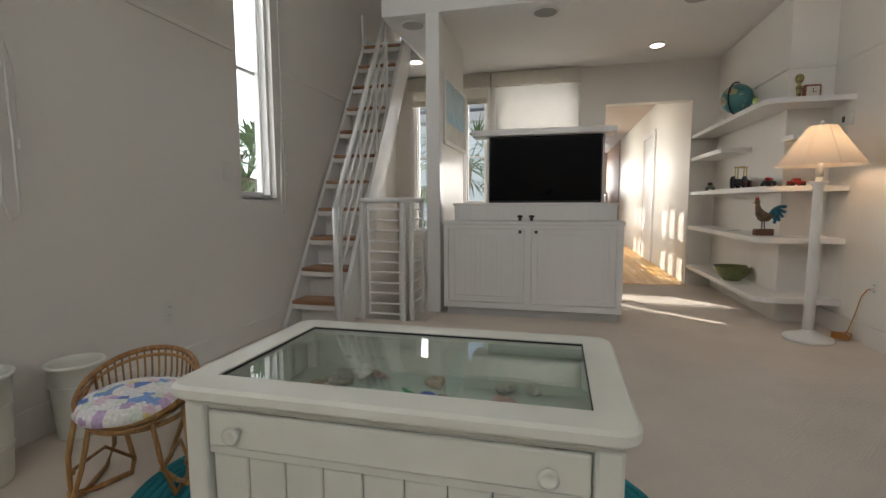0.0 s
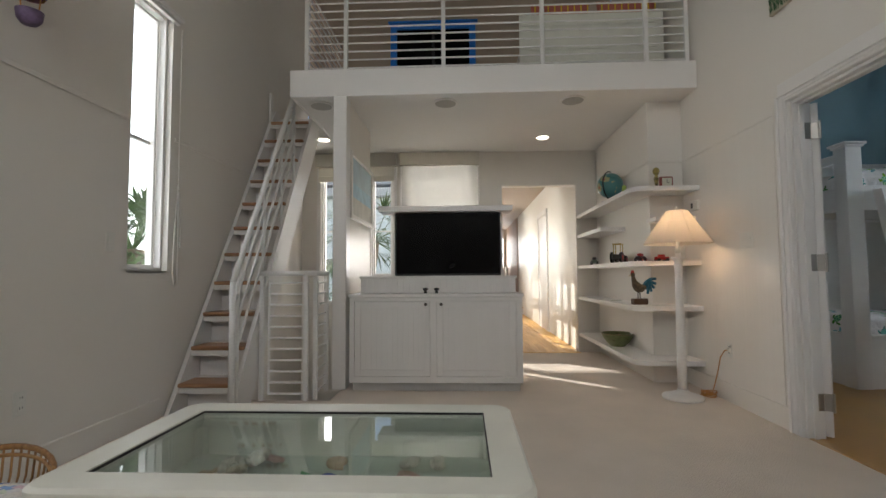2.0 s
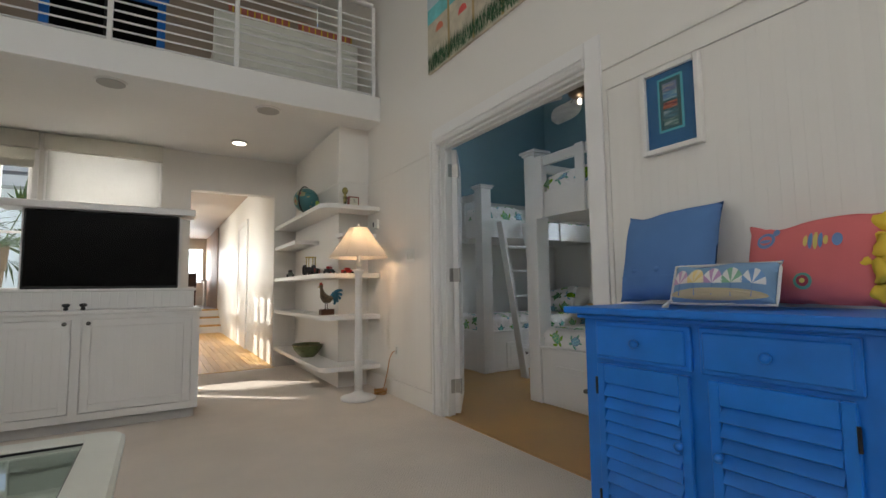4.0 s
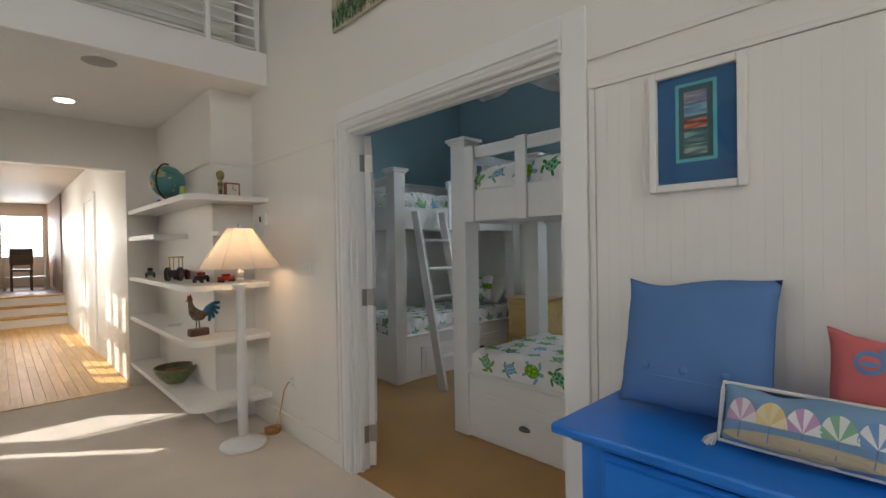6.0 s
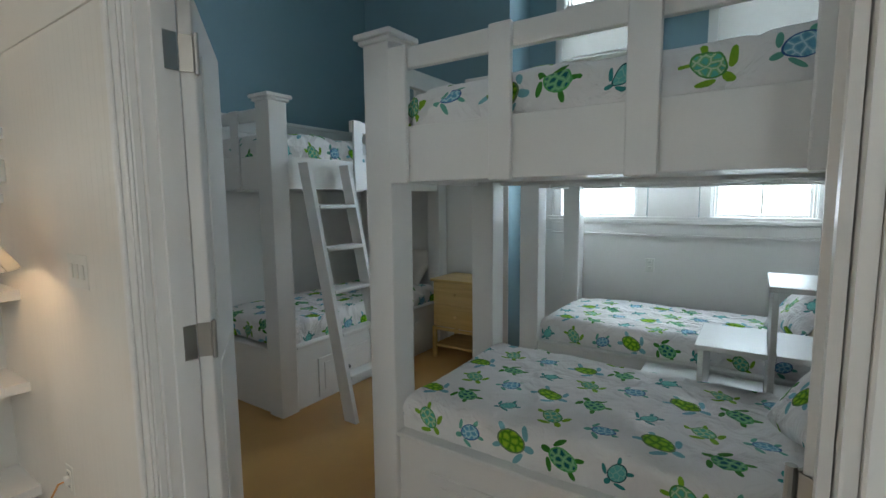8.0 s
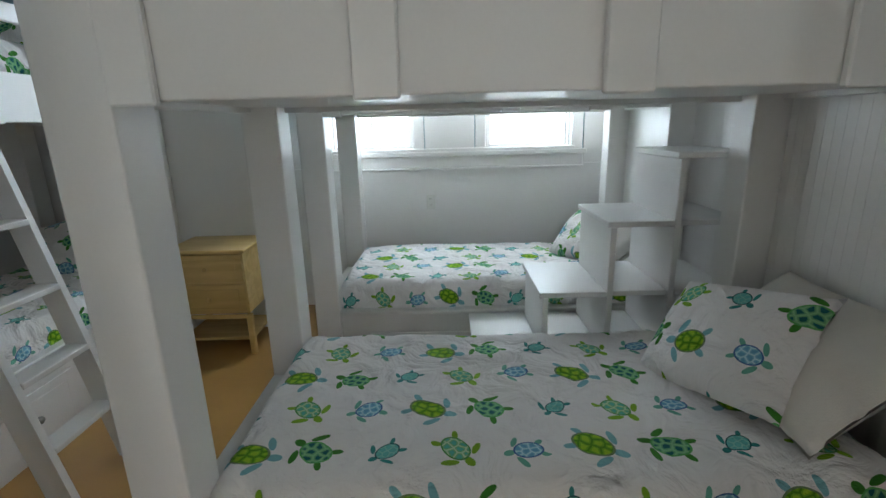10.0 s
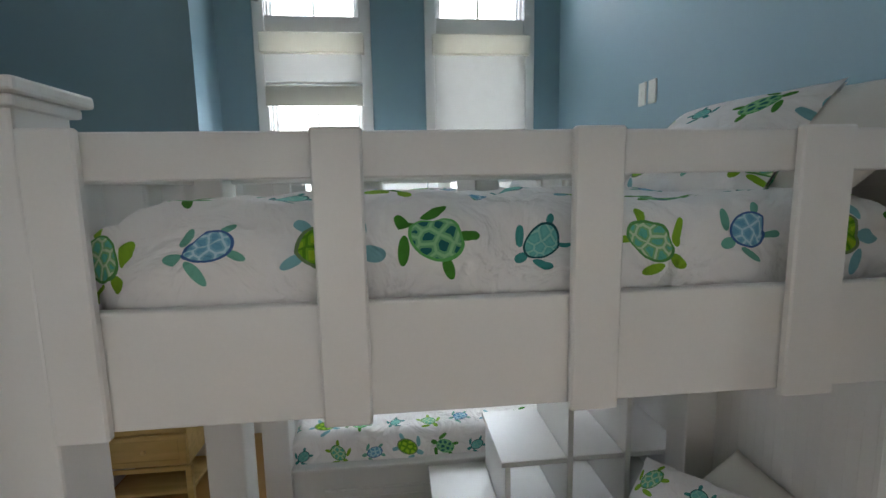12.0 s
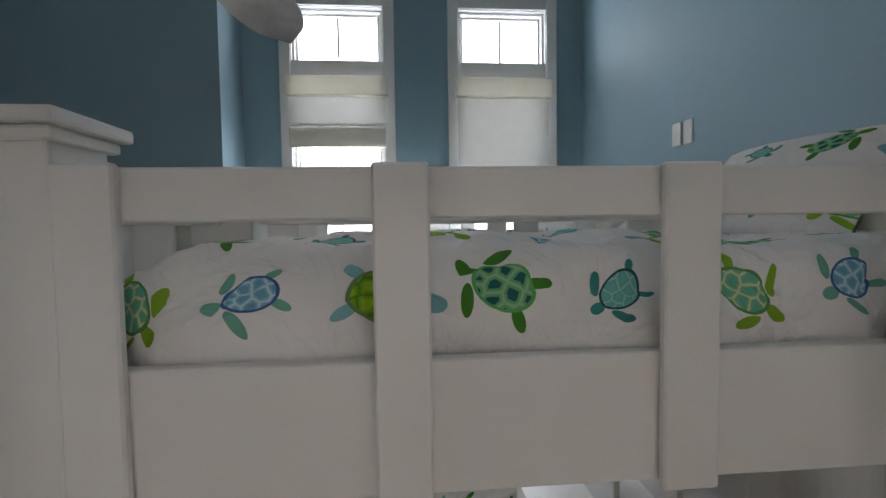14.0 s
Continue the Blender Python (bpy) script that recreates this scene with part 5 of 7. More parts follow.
# ---- ceiling fittings under the loft ----
for x in (-1.285, -0.125, 1.035):
    sp = thing("ceiling_speaker", (x, 4.25, LOFT_LO - 0.014), "round grey speaker in the ceiling", "speaker", "ceiling speakers")
    part("rim", lathe(bmesh.new(), (0, 0, 0.002), [(0.105, 0.0), (0.11, 0.004), (0.11, 0.012)], 32), TRIM, sp, "white rim")
    part("grille", lathe(bmesh.new(), (0, 0, -0.002), [(0.094, 0.0), (0.096, 0.003)], 32), GREY_MESH, sp, "grey mesh grille")
for x, y in ((0.95, 5.37), (-1.58, 5.30)):
    cl = thing("recessed_light", (x, y, LOFT_LO - 0.016), "round recessed ceiling light, switched on", "ceiling light", "recessed lights")
    part("rim", lathe(bmesh.new(), (0, 0, 0.0), [(0.078, 0.0), (0.085, 0.004), (0.085, 0.013)], 32), TRIM, cl, "white rim")
    part("lens", lathe(bmesh.new(), (0, 0, -0.003), [(0.064, 0.0), (0.066, 0.002)], 32), glowing("warm_light_lens", (1.0, 0.9, 0.75), 6.0), cl, "glowing lens")

# ---- wall plates ----


def plate(kind, M, label, knobs, w=0.07, h=0.115):
    p = thing(kind, (0, 0, 0), label, kind.replace("_", " "), "wall plates")
    p.matrix_basis = M
    part("plate", boxes(((-w / 2, -0.007, -h / 2), (w / 2, 0.0, h / 2)), bevel=0.003), PLATE, p)
    for x, z, a, c in knobs:
        part("insert", boxes(((x - a, -0.011, z - c), (x + a, -0.007, z + c)), bevel=0.002), PLATE, p)
        if kind == "outlet":
            part("slot", boxes(((x - 0.008, -0.0118, z - 0.002), (x - 0.005, -0.011, z + 0.008)), ((x + 0.005, -0.0118, z - 0.002), (x + 0.008, -0.011, z + 0.008))), BLACK, p)
    return p


E_M = lambda y, z: Matrix.Translation((EAST, y, z)) @ pose(0, 0, 0, 0, 0, -90)
W_M = lambda y, z: Matrix.Translation((WEST, y, z)) @ pose(0, 0, 0, 0, 0, 90)
two = [(0, 0.024, 0.016, 0.015), (0, -0.024, 0.016, 0.015)]
plate("switch", E_M(3.425, 1.205), "ivory triple light switch plate on the wall", [(x, 0, 0.012, 0.025) for x in (-0.045, 0, 0.045)], 0.165)
plate("outlet", E_M(3.69, 0.39), "ivory wall outlet with a plugged-in cord", two)
plate("outlet", W_M(2.18, 0.375), "ivory wall outlet above the baseboard", two)
plate("switch", W_M(2.71, 1.18), "ivory rocker switch on the wall", [(0, 0, 0.012, 0.028)])
S_M = lambda x, z: Matrix.Translation((x, BUNK_S, z)) @ pose(0, 0, 0, 0, 0, 180)
plate("switch", S_M(4.36, 2.35), "white switch plate on the blue wall", [(0, 0, 0.006, 0.012)])
plate("switch", S_M(4.455, 2.352), "white switch plate on the blue wall", [(0, 0, 0.006, 0.012)])
plate("outlet", Matrix.Translation((BUNK_E - 0.012, 2.33, 0.85)) @ pose(0, 0, 0, 0, 0, -90), "white outlet under the windows", two)
plate("outlet", S_M(4.75, 0.85) @ Matrix.Translation((0, -0.014, 0)), "white outlet beside the cube steps", two)
th = thing("thermostat", (EAST - 0.001, 4.12, 1.555), "white wall thermostat with a small dark display", "thermostat")
part("housing", boxes(((-0.028, -0.055, -0.045), (0.0, 0.055, 0.045)), bevel=0.008, segs=2), PLATE, th)
part("display", boxes(((-0.031, 0.01, -0.02), (-0.028, 0.04, 0.022))), BLACK, th, "dark display")
co = thing("lamp_cord", (1.93, 3.85, 0.0), "orange lamp cord coiled on the carpet", "cord")
bm = bmesh.new()
bend(bm, [(0.10, -0.16, 0.39), (0.07, -0.15, 0.385), (0.055, -0.12, 0.33), (0.06, -0.06, 0.2), (0.05, -0.02, 0.08), (0.03, 0.0, 0.012), (-0.02, 0.03, 0.008), (-0.10, 0.10, 0.006)], 0.004, 6)
part("lead", bm, PINE_CORD, co, "", True)
bm = bmesh.new()
for k in range(6):
    bend(bm, [(0.02 + 0.055 * math.cos(a * 0.6 + k), 0.0 + (0.03 + 0.006 * k) * math.sin(a * 0.6 + k), 0.008 + 0.007 * k + 0.006 * math.sin(a * 1.3 + k)) for a in range(11)], 0.004, 6, True)
part("coil", bm, PINE_CORD, co, "", True)
part("plug", boxes(((0.085, -0.175, 0.375), (0.105, -0.145, 0.405)), bevel=0.004), PLATE, co)

# ---- pictures ----
PICTURE_WHITE = material("white_picture_moulding", (0.78, 0.75, 0.70), 0.35, vary=0.03)
MAT_BLUE = material("deep_blue_mount", (0.01, 0.11, 0.27), 0.7, vary=0.04)
AQUA = material("aqua_mount_edge", (0.10, 0.48, 0.55), 0.6)
SLATE = material("slate_green_mount", (0.03, 0.10, 0.11), 0.7)
pic = thing("framed_picture", (EAST - 0.006, 1.046, 1.665), "white-framed seascape in a deep blue mount on the wall", "picture")
w, h = 0.13, 0.182
part("frame", boxes(((-0.03, -w, -h), (0, -w + 0.022, h)), ((-0.03, w - 0.022, -h), (0, w, h)), ((-0.03, -w + 0.022, -h), (0, w - 0.022, -h + 0.022)), ((-0.03, -w + 0.022, h - 0.022), (0, w - 0.022, h)), bevel=0.004, segs=2), PICTURE_WHITE, pic)
part("mount", boxes(((-0.012, -w + 0.02, -h + 0.02), (-0.006, w - 0.02, h - 0.02))), MAT_BLUE, pic, "deep blue mount")
part("inner_mount", boxes(((-0.0135, -0.056, -0.098), (-0.0125, 0.056, 0.134))), AQUA, pic, "aqua inner mount")
part("panel", boxes(((-0.015, -0.046, -0.088), (-0.014, 0.046, 0.124))), SLATE, pic)


def painted_band(*cols):
    """Brushed paint: streaks of three colours along the band."""
    m = material("brushed_sea_paint", cols[0], 0.6)
    nt = m.node_tree
    tc, mp, nz, rp = (nt.nodes.new("ShaderNode" + k) for k in ("TexCoord", "Mapping", "TexNoise", "ValToRGB"))
    mp.inputs["Scale"].default_value = (1, 14, 75)
    nz.inputs["Scale"].default_value, nz.inputs["Detail"].default_value = 1.2, 3
    els = rp.color_ramp.elements
    els[0].position, els[0].color, els[1].position, els[1].color = 0.36, (*cols[0], 1), 0.66, (*cols[2], 1)
    e = els.new(0.52)
    e.color = (*cols[1], 1)
    nt.links.new(tc.outputs["Object"], mp.inputs[0])
    nt.links.new(mp.outputs[0], nz.inputs[0])
    nt.links.new(nz.outputs[0], rp.inputs[0])
    nt.links.new(rp.outputs[0], nt.nodes["Principled BSDF"].inputs["Base Color"])
    return m


BANDS = [((0.10, 0.15, 0.35), (0.25, 0.25, 0.32), (0.42, 0.36, 0.30)), ((0.05, 0.16, 0.40), (0.14, 0.32, 0.48), (0.34, 0.48, 0.46)), ((0.12, 0.01, 0.02), (0.60, 0.15, 0.06), (0.50, 0.28, 0.22)),
         ((0.02, 0.08, 0.10), (0.08, 0.22, 0.26), (0.34, 0.42, 0.45)), ((0.03, 0.10, 0.09), (0.18, 0.30, 0.26), (0.45, 0.48, 0.40))]
for (z, half), cols in zip(((0.089, 0.018), (0.052, 0.017), (0.012, 0.014), (-0.027, 0.016), (-0.062, 0.015)), BANDS):
    part("painted_band", boxes(((-0.0168, -0.031, z - half), (-0.0158, 0.031, z + half)), bevel=0.0004), painted_band(*cols), pic, "brushed seascape strip")
pane = part("glass", boxes(((-0.0185, -w + 0.022, -h + 0.022), (-0.0175, w - 0.022, h - 0.022))), PICTURE_GLASS, pic, "clear picture glass")
pane.visible_shadow = False

SANDY = material("painted_sand", (0.62, 0.55, 0.42), 0.8, vary=0.2, scale=14)
PAINT_SEA = material("painted_turquoise_sea", (0.15, 0.48, 0.50), 0.8, vary=0.35, scale=9)
PAINT_SKY = material("painted_pale_sky", (0.55, 0.68, 0.72), 0.8, vary=0.15, scale=6)
GRASS = material("painted_dune_grass", (0.06, 0.16, 0.07), 0.85, vary=0.5, scale=40)
UMB = [material("painted_parasol_red", (0.62, 0.09, 0.08), 0.8), material("painted_parasol_coral", (0.65, 0.2, 0.12), 0.8)]
bn = thing("beach_painting", (EAST - 0.002, 1.79, 2.62), "four-panel beach painting with parasols above the doorway", "painting")
part("canvas", boxes(((-0.022, 0, 0), (0, 1.26, 0.66)), bevel=0.003), SANDY, bn)
part("sky_band", boxes(((-0.0235, 0.004, 0.52), (-0.022, 1.256, 0.656))), PAINT_SKY, bn)
part("sea_band", boxes(((-0.0236, 0.004, 0.40), (-0.022, 1.256, 0.52))), PAINT_SEA, bn)
rng = random.Random(4)
for i in range(3):
    part("panel_post", boxes(((-0.0255, 0.30 + 0.315 * i, 0.004), (-0.0238, 0.325 + 0.315 * i, 0.656))), material("painted_bamboo", (0.42, 0.30, 0.14), 0.8), bn)
for i in range(4):
    y, z = 0.13 + 0.315 * i, 0.26 + 0.03 * (i % 2)
    bm = bmesh.new()
    pts = [(y + 0.055 * math.cos(radians(a)), z + 0.06 * math.sin(radians(a))) for a in range(0, 181, 15)]
    bm.faces.new([bm.verts.new((-0.0242, p, q)) for p, q in pts])
    part("parasol", bm, UMB[i % 2], bn)
bm = bmesh.new()
for i in range(900):
    y = rng.uniform(0.01, 1.25)
    z = rng.uniform(0.0, 0.10)
    hgt, lean = rng.uniform(0.03, 0.10), rng.uniform(-0.02, 0.02)
    x = -0.0256 - rng.uniform(0, 0.0015)
    bm.faces.new([bm.verts.new(c) for c in ((x, y - 0.003, z + 0.003), (x, y + 0.003, z + 0.003), (x, y + lean, z + hgt))])
part("dune_grass", bm, GRASS, bn, "dark green dune grass")

sp = thing("sea_picture", (-0.998, 4.65, 1.80), "white-framed pale sea picture on the partition", "picture")
part("frame", boxes(((0, -0.49, -0.31), (0.03, -0.45, 0.31)), ((0, 0.45, -0.31), (0.03, 0.49, 0.31)), ((0, -0.45, -0.31), (0.03, 0.45, -0.27)), ((0, -0.45, 0.27), (0.03, 0.45, 0.31)), bevel=0.005), PICTURE_WHITE, sp)
part("sky", boxes(((0.004, -0.45, 0.03), (0.010, 0.45, 0.27))), material("pale_blue_sky_paint", (0.56, 0.70, 0.76), 0.6, vary=0.15, scale=4), sp)
part("water", boxes(((0.004, -0.45, -0.10), (0.0105, 0.45, 0.03))), material("blue_water_paint", (0.42, 0.60, 0.68), 0.6, vary=0.2, scale=9), sp)
part("beach", boxes(((0.004, -0.45, -0.27), (0.010, 0.45, -0.10))), material("pale_beach_paint", (0.66, 0.64, 0.58), 0.6, vary=0.12, scale=9), sp)

# ---- things on the chest ----
CH_TOP = 0.857


def wall_cushion(name, y, w, h, t, lean, mat, label, x, seed):
    c = thing(name, (x, y, CH_TOP), label, "cushion", "chest cushions")
    m = pose(0, 0, h / 2 * math.cos(radians(lean)) + 0.01, 0, lean, 0) @ pose(0, 0, 0, 0, 0, 90)
    bm = cushion(w, h, t, seed)
    for v in bm.verts:
        up = max(0.0, v.co.z / h + 0.1)
        v.co.z -= up * 0.11 * h * math.exp(-((v.co.x - 0.22 * w) / (0.2 * w)) ** 2) - up * 0.03 * h * math.sin(7 * v.co.x / w + seed)
    bmesh.ops.transform(bm, matrix=m, verts=bm.verts[:])
    part("cover", bm, mat, c, "", True)
    return c, m


def patch(parent, m, dims, x, z, rx, rz, mat, lift, n=18, name="sewn_patch", a0=0, a1=360):
    """A flat piece sewn on a cushion's front, following its bulge."""
    bm = bmesh.new()
    P = lambda px, pz: m @ Vector((px, cushion_face(*dims, px, pz) + lift, pz))
    mid = bm.verts.new(P(x, z))
    rings = []
    full = a1 - a0 == 360
    k = n if full else n + 1
    for s in (0.34, 0.67, 1.0):
        rings.append([bm.verts.new(P(x + s * rx * math.cos(radians(a0 + (a1 - a0) * q / n)), z + s * rz * math.sin(radians(a0 + (a1 - a0) * q / n)))) for q in range(k)])
    for q in range(n):
        r = (q + 1) % k
        bm.faces.new((mid, rings[0][q], rings[0][r]))
        for A, B in zip(rings, rings[1:]):
            bm.faces.new((A[q], B[q], B[r], A[r]))
    return part(name, bm, mat, parent)


D_BLUE, D_PINK, D_PAR = (0.39, 0.38, 0.14, 1), (0.36, 0.275, 0.13, 3), (0.33, 0.138, 0.105, 6)
bc, m = wall_cushion("blue_cushion", 1.025, *D_BLUE[:3], 14, DENIM, "blue denim cushion with three cloth buttons on the chest", 1.915, 1)
for k in (-0.10, 0.0, 0.10):
    bm = bmesh.new()
    bmesh.ops.create_uvsphere(bm, u_segments=10, v_segments=6, radius=0.012, matrix=m @ Matrix.Translation((k, cushion_face(*D_BLUE, k, -0.075), -0.075)) @ Matrix.Diagonal((1, 0.6, 1, 1)))
    part("button", bm, DENIM, bc, "covered button", True)
bm = bmesh.new()
bend(bm, [m @ Vector((-0.165 + 0.0165 * q, cushion_face(*D_BLUE, -0.165 + 0.0165 * q, -0.10), -0.10)) for q in range(21)], 0.0028, 5)
part("seam", bm, DENIM, bc)
pk, m = wall_cushion("pink_cushion", 0.565, *D_PINK[:3], 16, CORAL, "coral pink cushion with sewn fish and a yellow bow", 1.915, 3)
FISH = [material("sewn_blue_patch", (0.16, 0.27, 0.50), 0.9), material("sewn_yellow_patch", (0.66, 0.52, 0.15), 0.9), material("sewn_white_patch", (0.6, 0.62, 0.6), 0.9), material("sewn_dark_red_patch", (0.35, 0.05, 0.08), 0.9), material("sewn_green_patch", (0.12, 0.34, 0.28), 0.9)]
patch(pk, m, D_PINK, 0.10, 0.055, 0.027, 0.027, FISH[0], 0.002)
patch(pk, m, D_PINK, 0.10, 0.055, 0.018, 0.016, CORAL, 0.0035)
patch(pk, m, D_PINK, 0.10, 0.052, 0.016, 0.006, FISH[0], 0.005)
patch(pk, m, D_PINK, 0.073, 0.080, 0.010, 0.012, FISH[0], 0.002)
for q in range(5):
    patch(pk, m, D_PINK, -0.012 - 0.012 * q, 0.04, 0.0055, (0.018, 0.026, 0.028, 0.024, 0.014)[q], FISH[(1, 0)[q % 2]], 0.002 + 0.0004 * q)
patch(pk, m, D_PINK, -0.085, 0.042, 0.012, 0.020, FISH[0], 0.002)
patch(pk, m, D_PINK, -0.005, -0.078, 0.024, 0.024, FISH[4], 0.002)
patch(pk, m, D_PINK, -0.005, -0.078, 0.016, 0.016, FISH[3], 0.0035)
patch(pk, m, D_PINK, -0.005, -0.078, 0.007, 0.007, FISH[1], 0.005)
for z in (0.10, 0.05, 0.0, -0.05, -0.10):
    q = cushion(0.045, 0.055, 0.05, z * 40, 8)
    bmesh.ops.transform(q, matrix=m @ pose(-0.158, 0.0, z, 0, rng.uniform(-20, 20), 0), verts=q.verts[:])
    part("ribbon_ruffle", q, YELLOW, pk, "yellow ribbon ruffle", True)
bm = bmesh.new()
for a, s in ((70, 1.0), (-20, 0.9), (-75, 1.1), (200, 0.7)):
    q = cushion(0.07 * s, 0.04, 0.03, a, 8)
    bmesh.ops.transform(q, matrix=m @ pose(-0.165, 0.03, -0.01, 0, a, 0) @ Matrix.Translation((-0.035, 0, 0)), verts=q.verts[:])
    me = bpy.data.meshes.new("loop")
    q.to_mesh(me)
    q.free()
    bm.from_mesh(me)
part("bow", bm, YELLOW, pk, "yellow ribbon bow", True)
SKYBLUE = cloth("dusty_blue_canvas", (0.20, 0.33, 0.50), 0.0, 420)
lc, m = wall_cushion("parasol_cushion", 0.755, *D_PAR[:3], 20, SKYBLUE, "small blue cushion with embroidered beach parasols", 1.775, 6)
bm = bmesh.new()
bend(bm, [m @ Vector((0.163 * (1 if abs(c) > abs(s) else abs(c) / abs(s)) * (1 if c > 0 else -1), 0.004, 0.066 * (1 if abs(s) > abs(c) else abs(s) / abs(c)) * (1 if s > 0 else -1))) for c, s in ((math.cos(radians(a)) + 1e-6, math.sin(radians(a)) + 1e-6) for a in range(0, 360, 9))], 0.0048, 6, True)
part("piping", bm, CORD_WHITE, lc, "white cord piping", True)
patch(lc, m, D_PAR, 0, -0.045, 0.15, 0.017, material("sewn_sand_patch", (0.55, 0.45, 0.28), 0.9), 0.002, 24)
PAR = [((0.55, 0.35, 0.50), (0.72, 0.66, 0.66)), ((0.70, 0.55, 0.25), (0.72, 0.64, 0.42)), ((0.50, 0.30, 0.50), (0.72, 0.70, 0.70)), ((0.22, 0.42, 0.28), (0.70, 0.70, 0.66)), ((0.16, 0.30, 0.55), (0.72, 0.72, 0.72))]
GORES = [[material("embroidered_gore", c, 0.9) for c in cols] for cols in PAR]
for i in range(5):
    x = 0.112 - 0.056 * i
    for k in range(6):
        patch(lc, m, D_PAR, x, -0.014, 0.031, 0.050, GORES[i][k % 2], 0.004, 3, "parasol_gore", 30 * k, 30 * k + 30)
    bm = bmesh.new()
    rod(bm, m @ Vector((x, cushion_face(*D_PAR, x, -0.012) + 0.003, -0.012)), m @ Vector((x + 0.006, cushion_face(*D_PAR, x, -0.05) + 0.003, -0.05)), 0.0014, n=5)
    part("parasol_pole", bm, FISH[0], lc)
for s in (1,):
    bm = bmesh.new()
    base = m @ Vector((0.165, 0.0, -0.05))
    for k in range(26):
        a = rng.uniform(0, 6.28)
        rr = rng.uniform(0, 0.014)
        bend(bm, [base, base + Vector((rr * math.cos(a) - 0.004, 0.018 + rr * math.sin(a), -0.018)), base + Vector((-0.01 + rr * math.cos(a) * 1.4, 0.03 + rr * math.sin(a) * 1.2, -0.045))], 0.0016, 4)
    part("tassel", bm, CORD_WHITE, lc, "white thread tassel")

# ---- rattan chair, bins and rug ----
rc = thing("rattan_chair", (-1.40, 1.36, 0.0), "low rattan hoop chair with a patchwork cushion", "chair", turn=24)
rc.scale = (0.61, 0.61, 0.72)


def hoop(rx, ry, z0, z1, a0, a1, k=30):
    return [(rx * math.cos(radians(a0 + (a1 - a0) * i / k)), ry * math.sin(radians(a0 + (a1 - a0) * i / k)), z0 + (z1 - z0) * (0.5 - 0.5 * math.sin(radians(a0 + (a1 - a0) * i / k - 180 + 180)) if False else (0.5 + 0.5 * math.sin(radians(a0 + (a1 - a0) * i / k))))) for i in range(k + 1)]


def tube(name, pts, r, parent, label="", closed=False):
    bm = bmesh.new()
    bend(bm, pts, r, 8, closed)
    return part(name, bm, RATTAN, parent, label, True)


tube("top_hoop", hoop(0.30, 0.29, 0.37, 0.58, 0, 360)[:-1], 0.014, rc, "", True)
tube("inner_hoop", [(x * 0.97, y * 0.97, z - 0.025) for x, y, z in hoop(0.30, 0.29, 0.37, 0.57, 0, 360)[:-1]], 0.009, rc, "", True)
tube("seat_hoop", [(0.24 * math.cos(radians(a)), 0.23 * math.sin(radians(a)) - 0.02, 0.33) for a in range(0, 360, 12)], 0.013, rc, "", True)
for k in range(19):
    a = radians(20 + 140 * k / 18)
    zt = 0.37 + 0.21 * (0.5 + 0.5 * math.sin(a))
    tube("spindle", [(0.24 * math.cos(a), 0.23 * math.sin(a) - 0.02, 0.33), (0.28 * math.cos(a), 0.27 * math.sin(a), (0.33 + zt) / 2), (0.295 * math.cos(a), 0.285 * math.sin(a), zt)], 0.006, rc)
for sx in (1, -1):
    tube("arm_brace", [(sx * 0.235, -0.06, 0.33), (sx * 0.285, 0.0, 0.43), (sx * 0.27, 0.09, 0.50), (sx * 0.245, 0.07, 0.33)], 0.009, rc)
    tube("side_leg", [(sx * 0.27, -0.12, 0.39), (sx * 0.30, -0.16, 0.2), (sx * 0.29, -0.18, 0.035), (sx * 0.2, -0.1, 0.015), (sx * 0.08, 0.02, 0.02), (sx * 0.10, 0.10, 0.05), (sx * 0.2, 0.17, 0.31)], 0.014, rc)
    tube("front_leg", [(sx * 0.15, -0.235, 0.36), (sx * 0.19, -0.25, 0.18), (sx * 0.25, -0.25, 0.02), (sx * 0.25, -0.1, 0.015), (sx * 0.26, 0.12, 0.02), (sx * 0.25, 0.2, 0.1), (sx * 0.22, 0.16, 0.31)], 0.013, rc)
    tube("strut", [(sx * 0.295, -0.16, 0.13), (sx * 0.2, 0.0, 0.17), (sx * 0.1, 0.1, 0.06)], 0.009, rc)
    for z in (0.035, 0.13):
        bm = bmesh.new()
        lathe(bm, (sx * 0.29, -0.178 + 0.16 * (z - 0.035), z), [(0.017, -0.012), (0.019, 0.0), (0.017, 0.012)], 10)
        part("binding", bm, RATTAN, rc)
pc = thing("patchwork_cushion", (-1.405, 1.345, 0.245), "round patchwork quilt cushion on the rattan chair", "cushion", turn=24)
pc.scale = (0.72, 0.72, 0.8)
bm = bmesh.new()
QR = 0.245
rings = []
for i in range(31):
    a = -math.pi / 2 + math.pi * i / 30
    rings.append((QR * max(0.0000005, math.cos(a)) ** 0.45, 0.05 + 0.055 * math.sin(a)))
lathe(bm, (0, 0, 0), rings, 60)
bmesh.ops.delete(bm, geom=[f for f in bm.faces if len(f.verts) > 4], context="FACES_ONLY")
QUILT = [material("quilt_cotton", c, 0.92, vary=0.25, scale=70, bump=0.2, bump_scale=200) for c in ((0.72, 0.70, 0.68), (0.12, 0.20, 0.48), (0.48, 0.36, 0.55), (0.66, 0.56, 0.22), (0.62, 0.66, 0.58), (0.70, 0.70, 0.72), (0.20, 0.33, 0.60), (0.64, 0.50, 0.58))]
q = part("quilt", bm, QUILT[0], pc, "", True)
for mt in QUILT[1:]:
    q.data.materials.append(mt)
rng = random.Random(11)
cells = {}
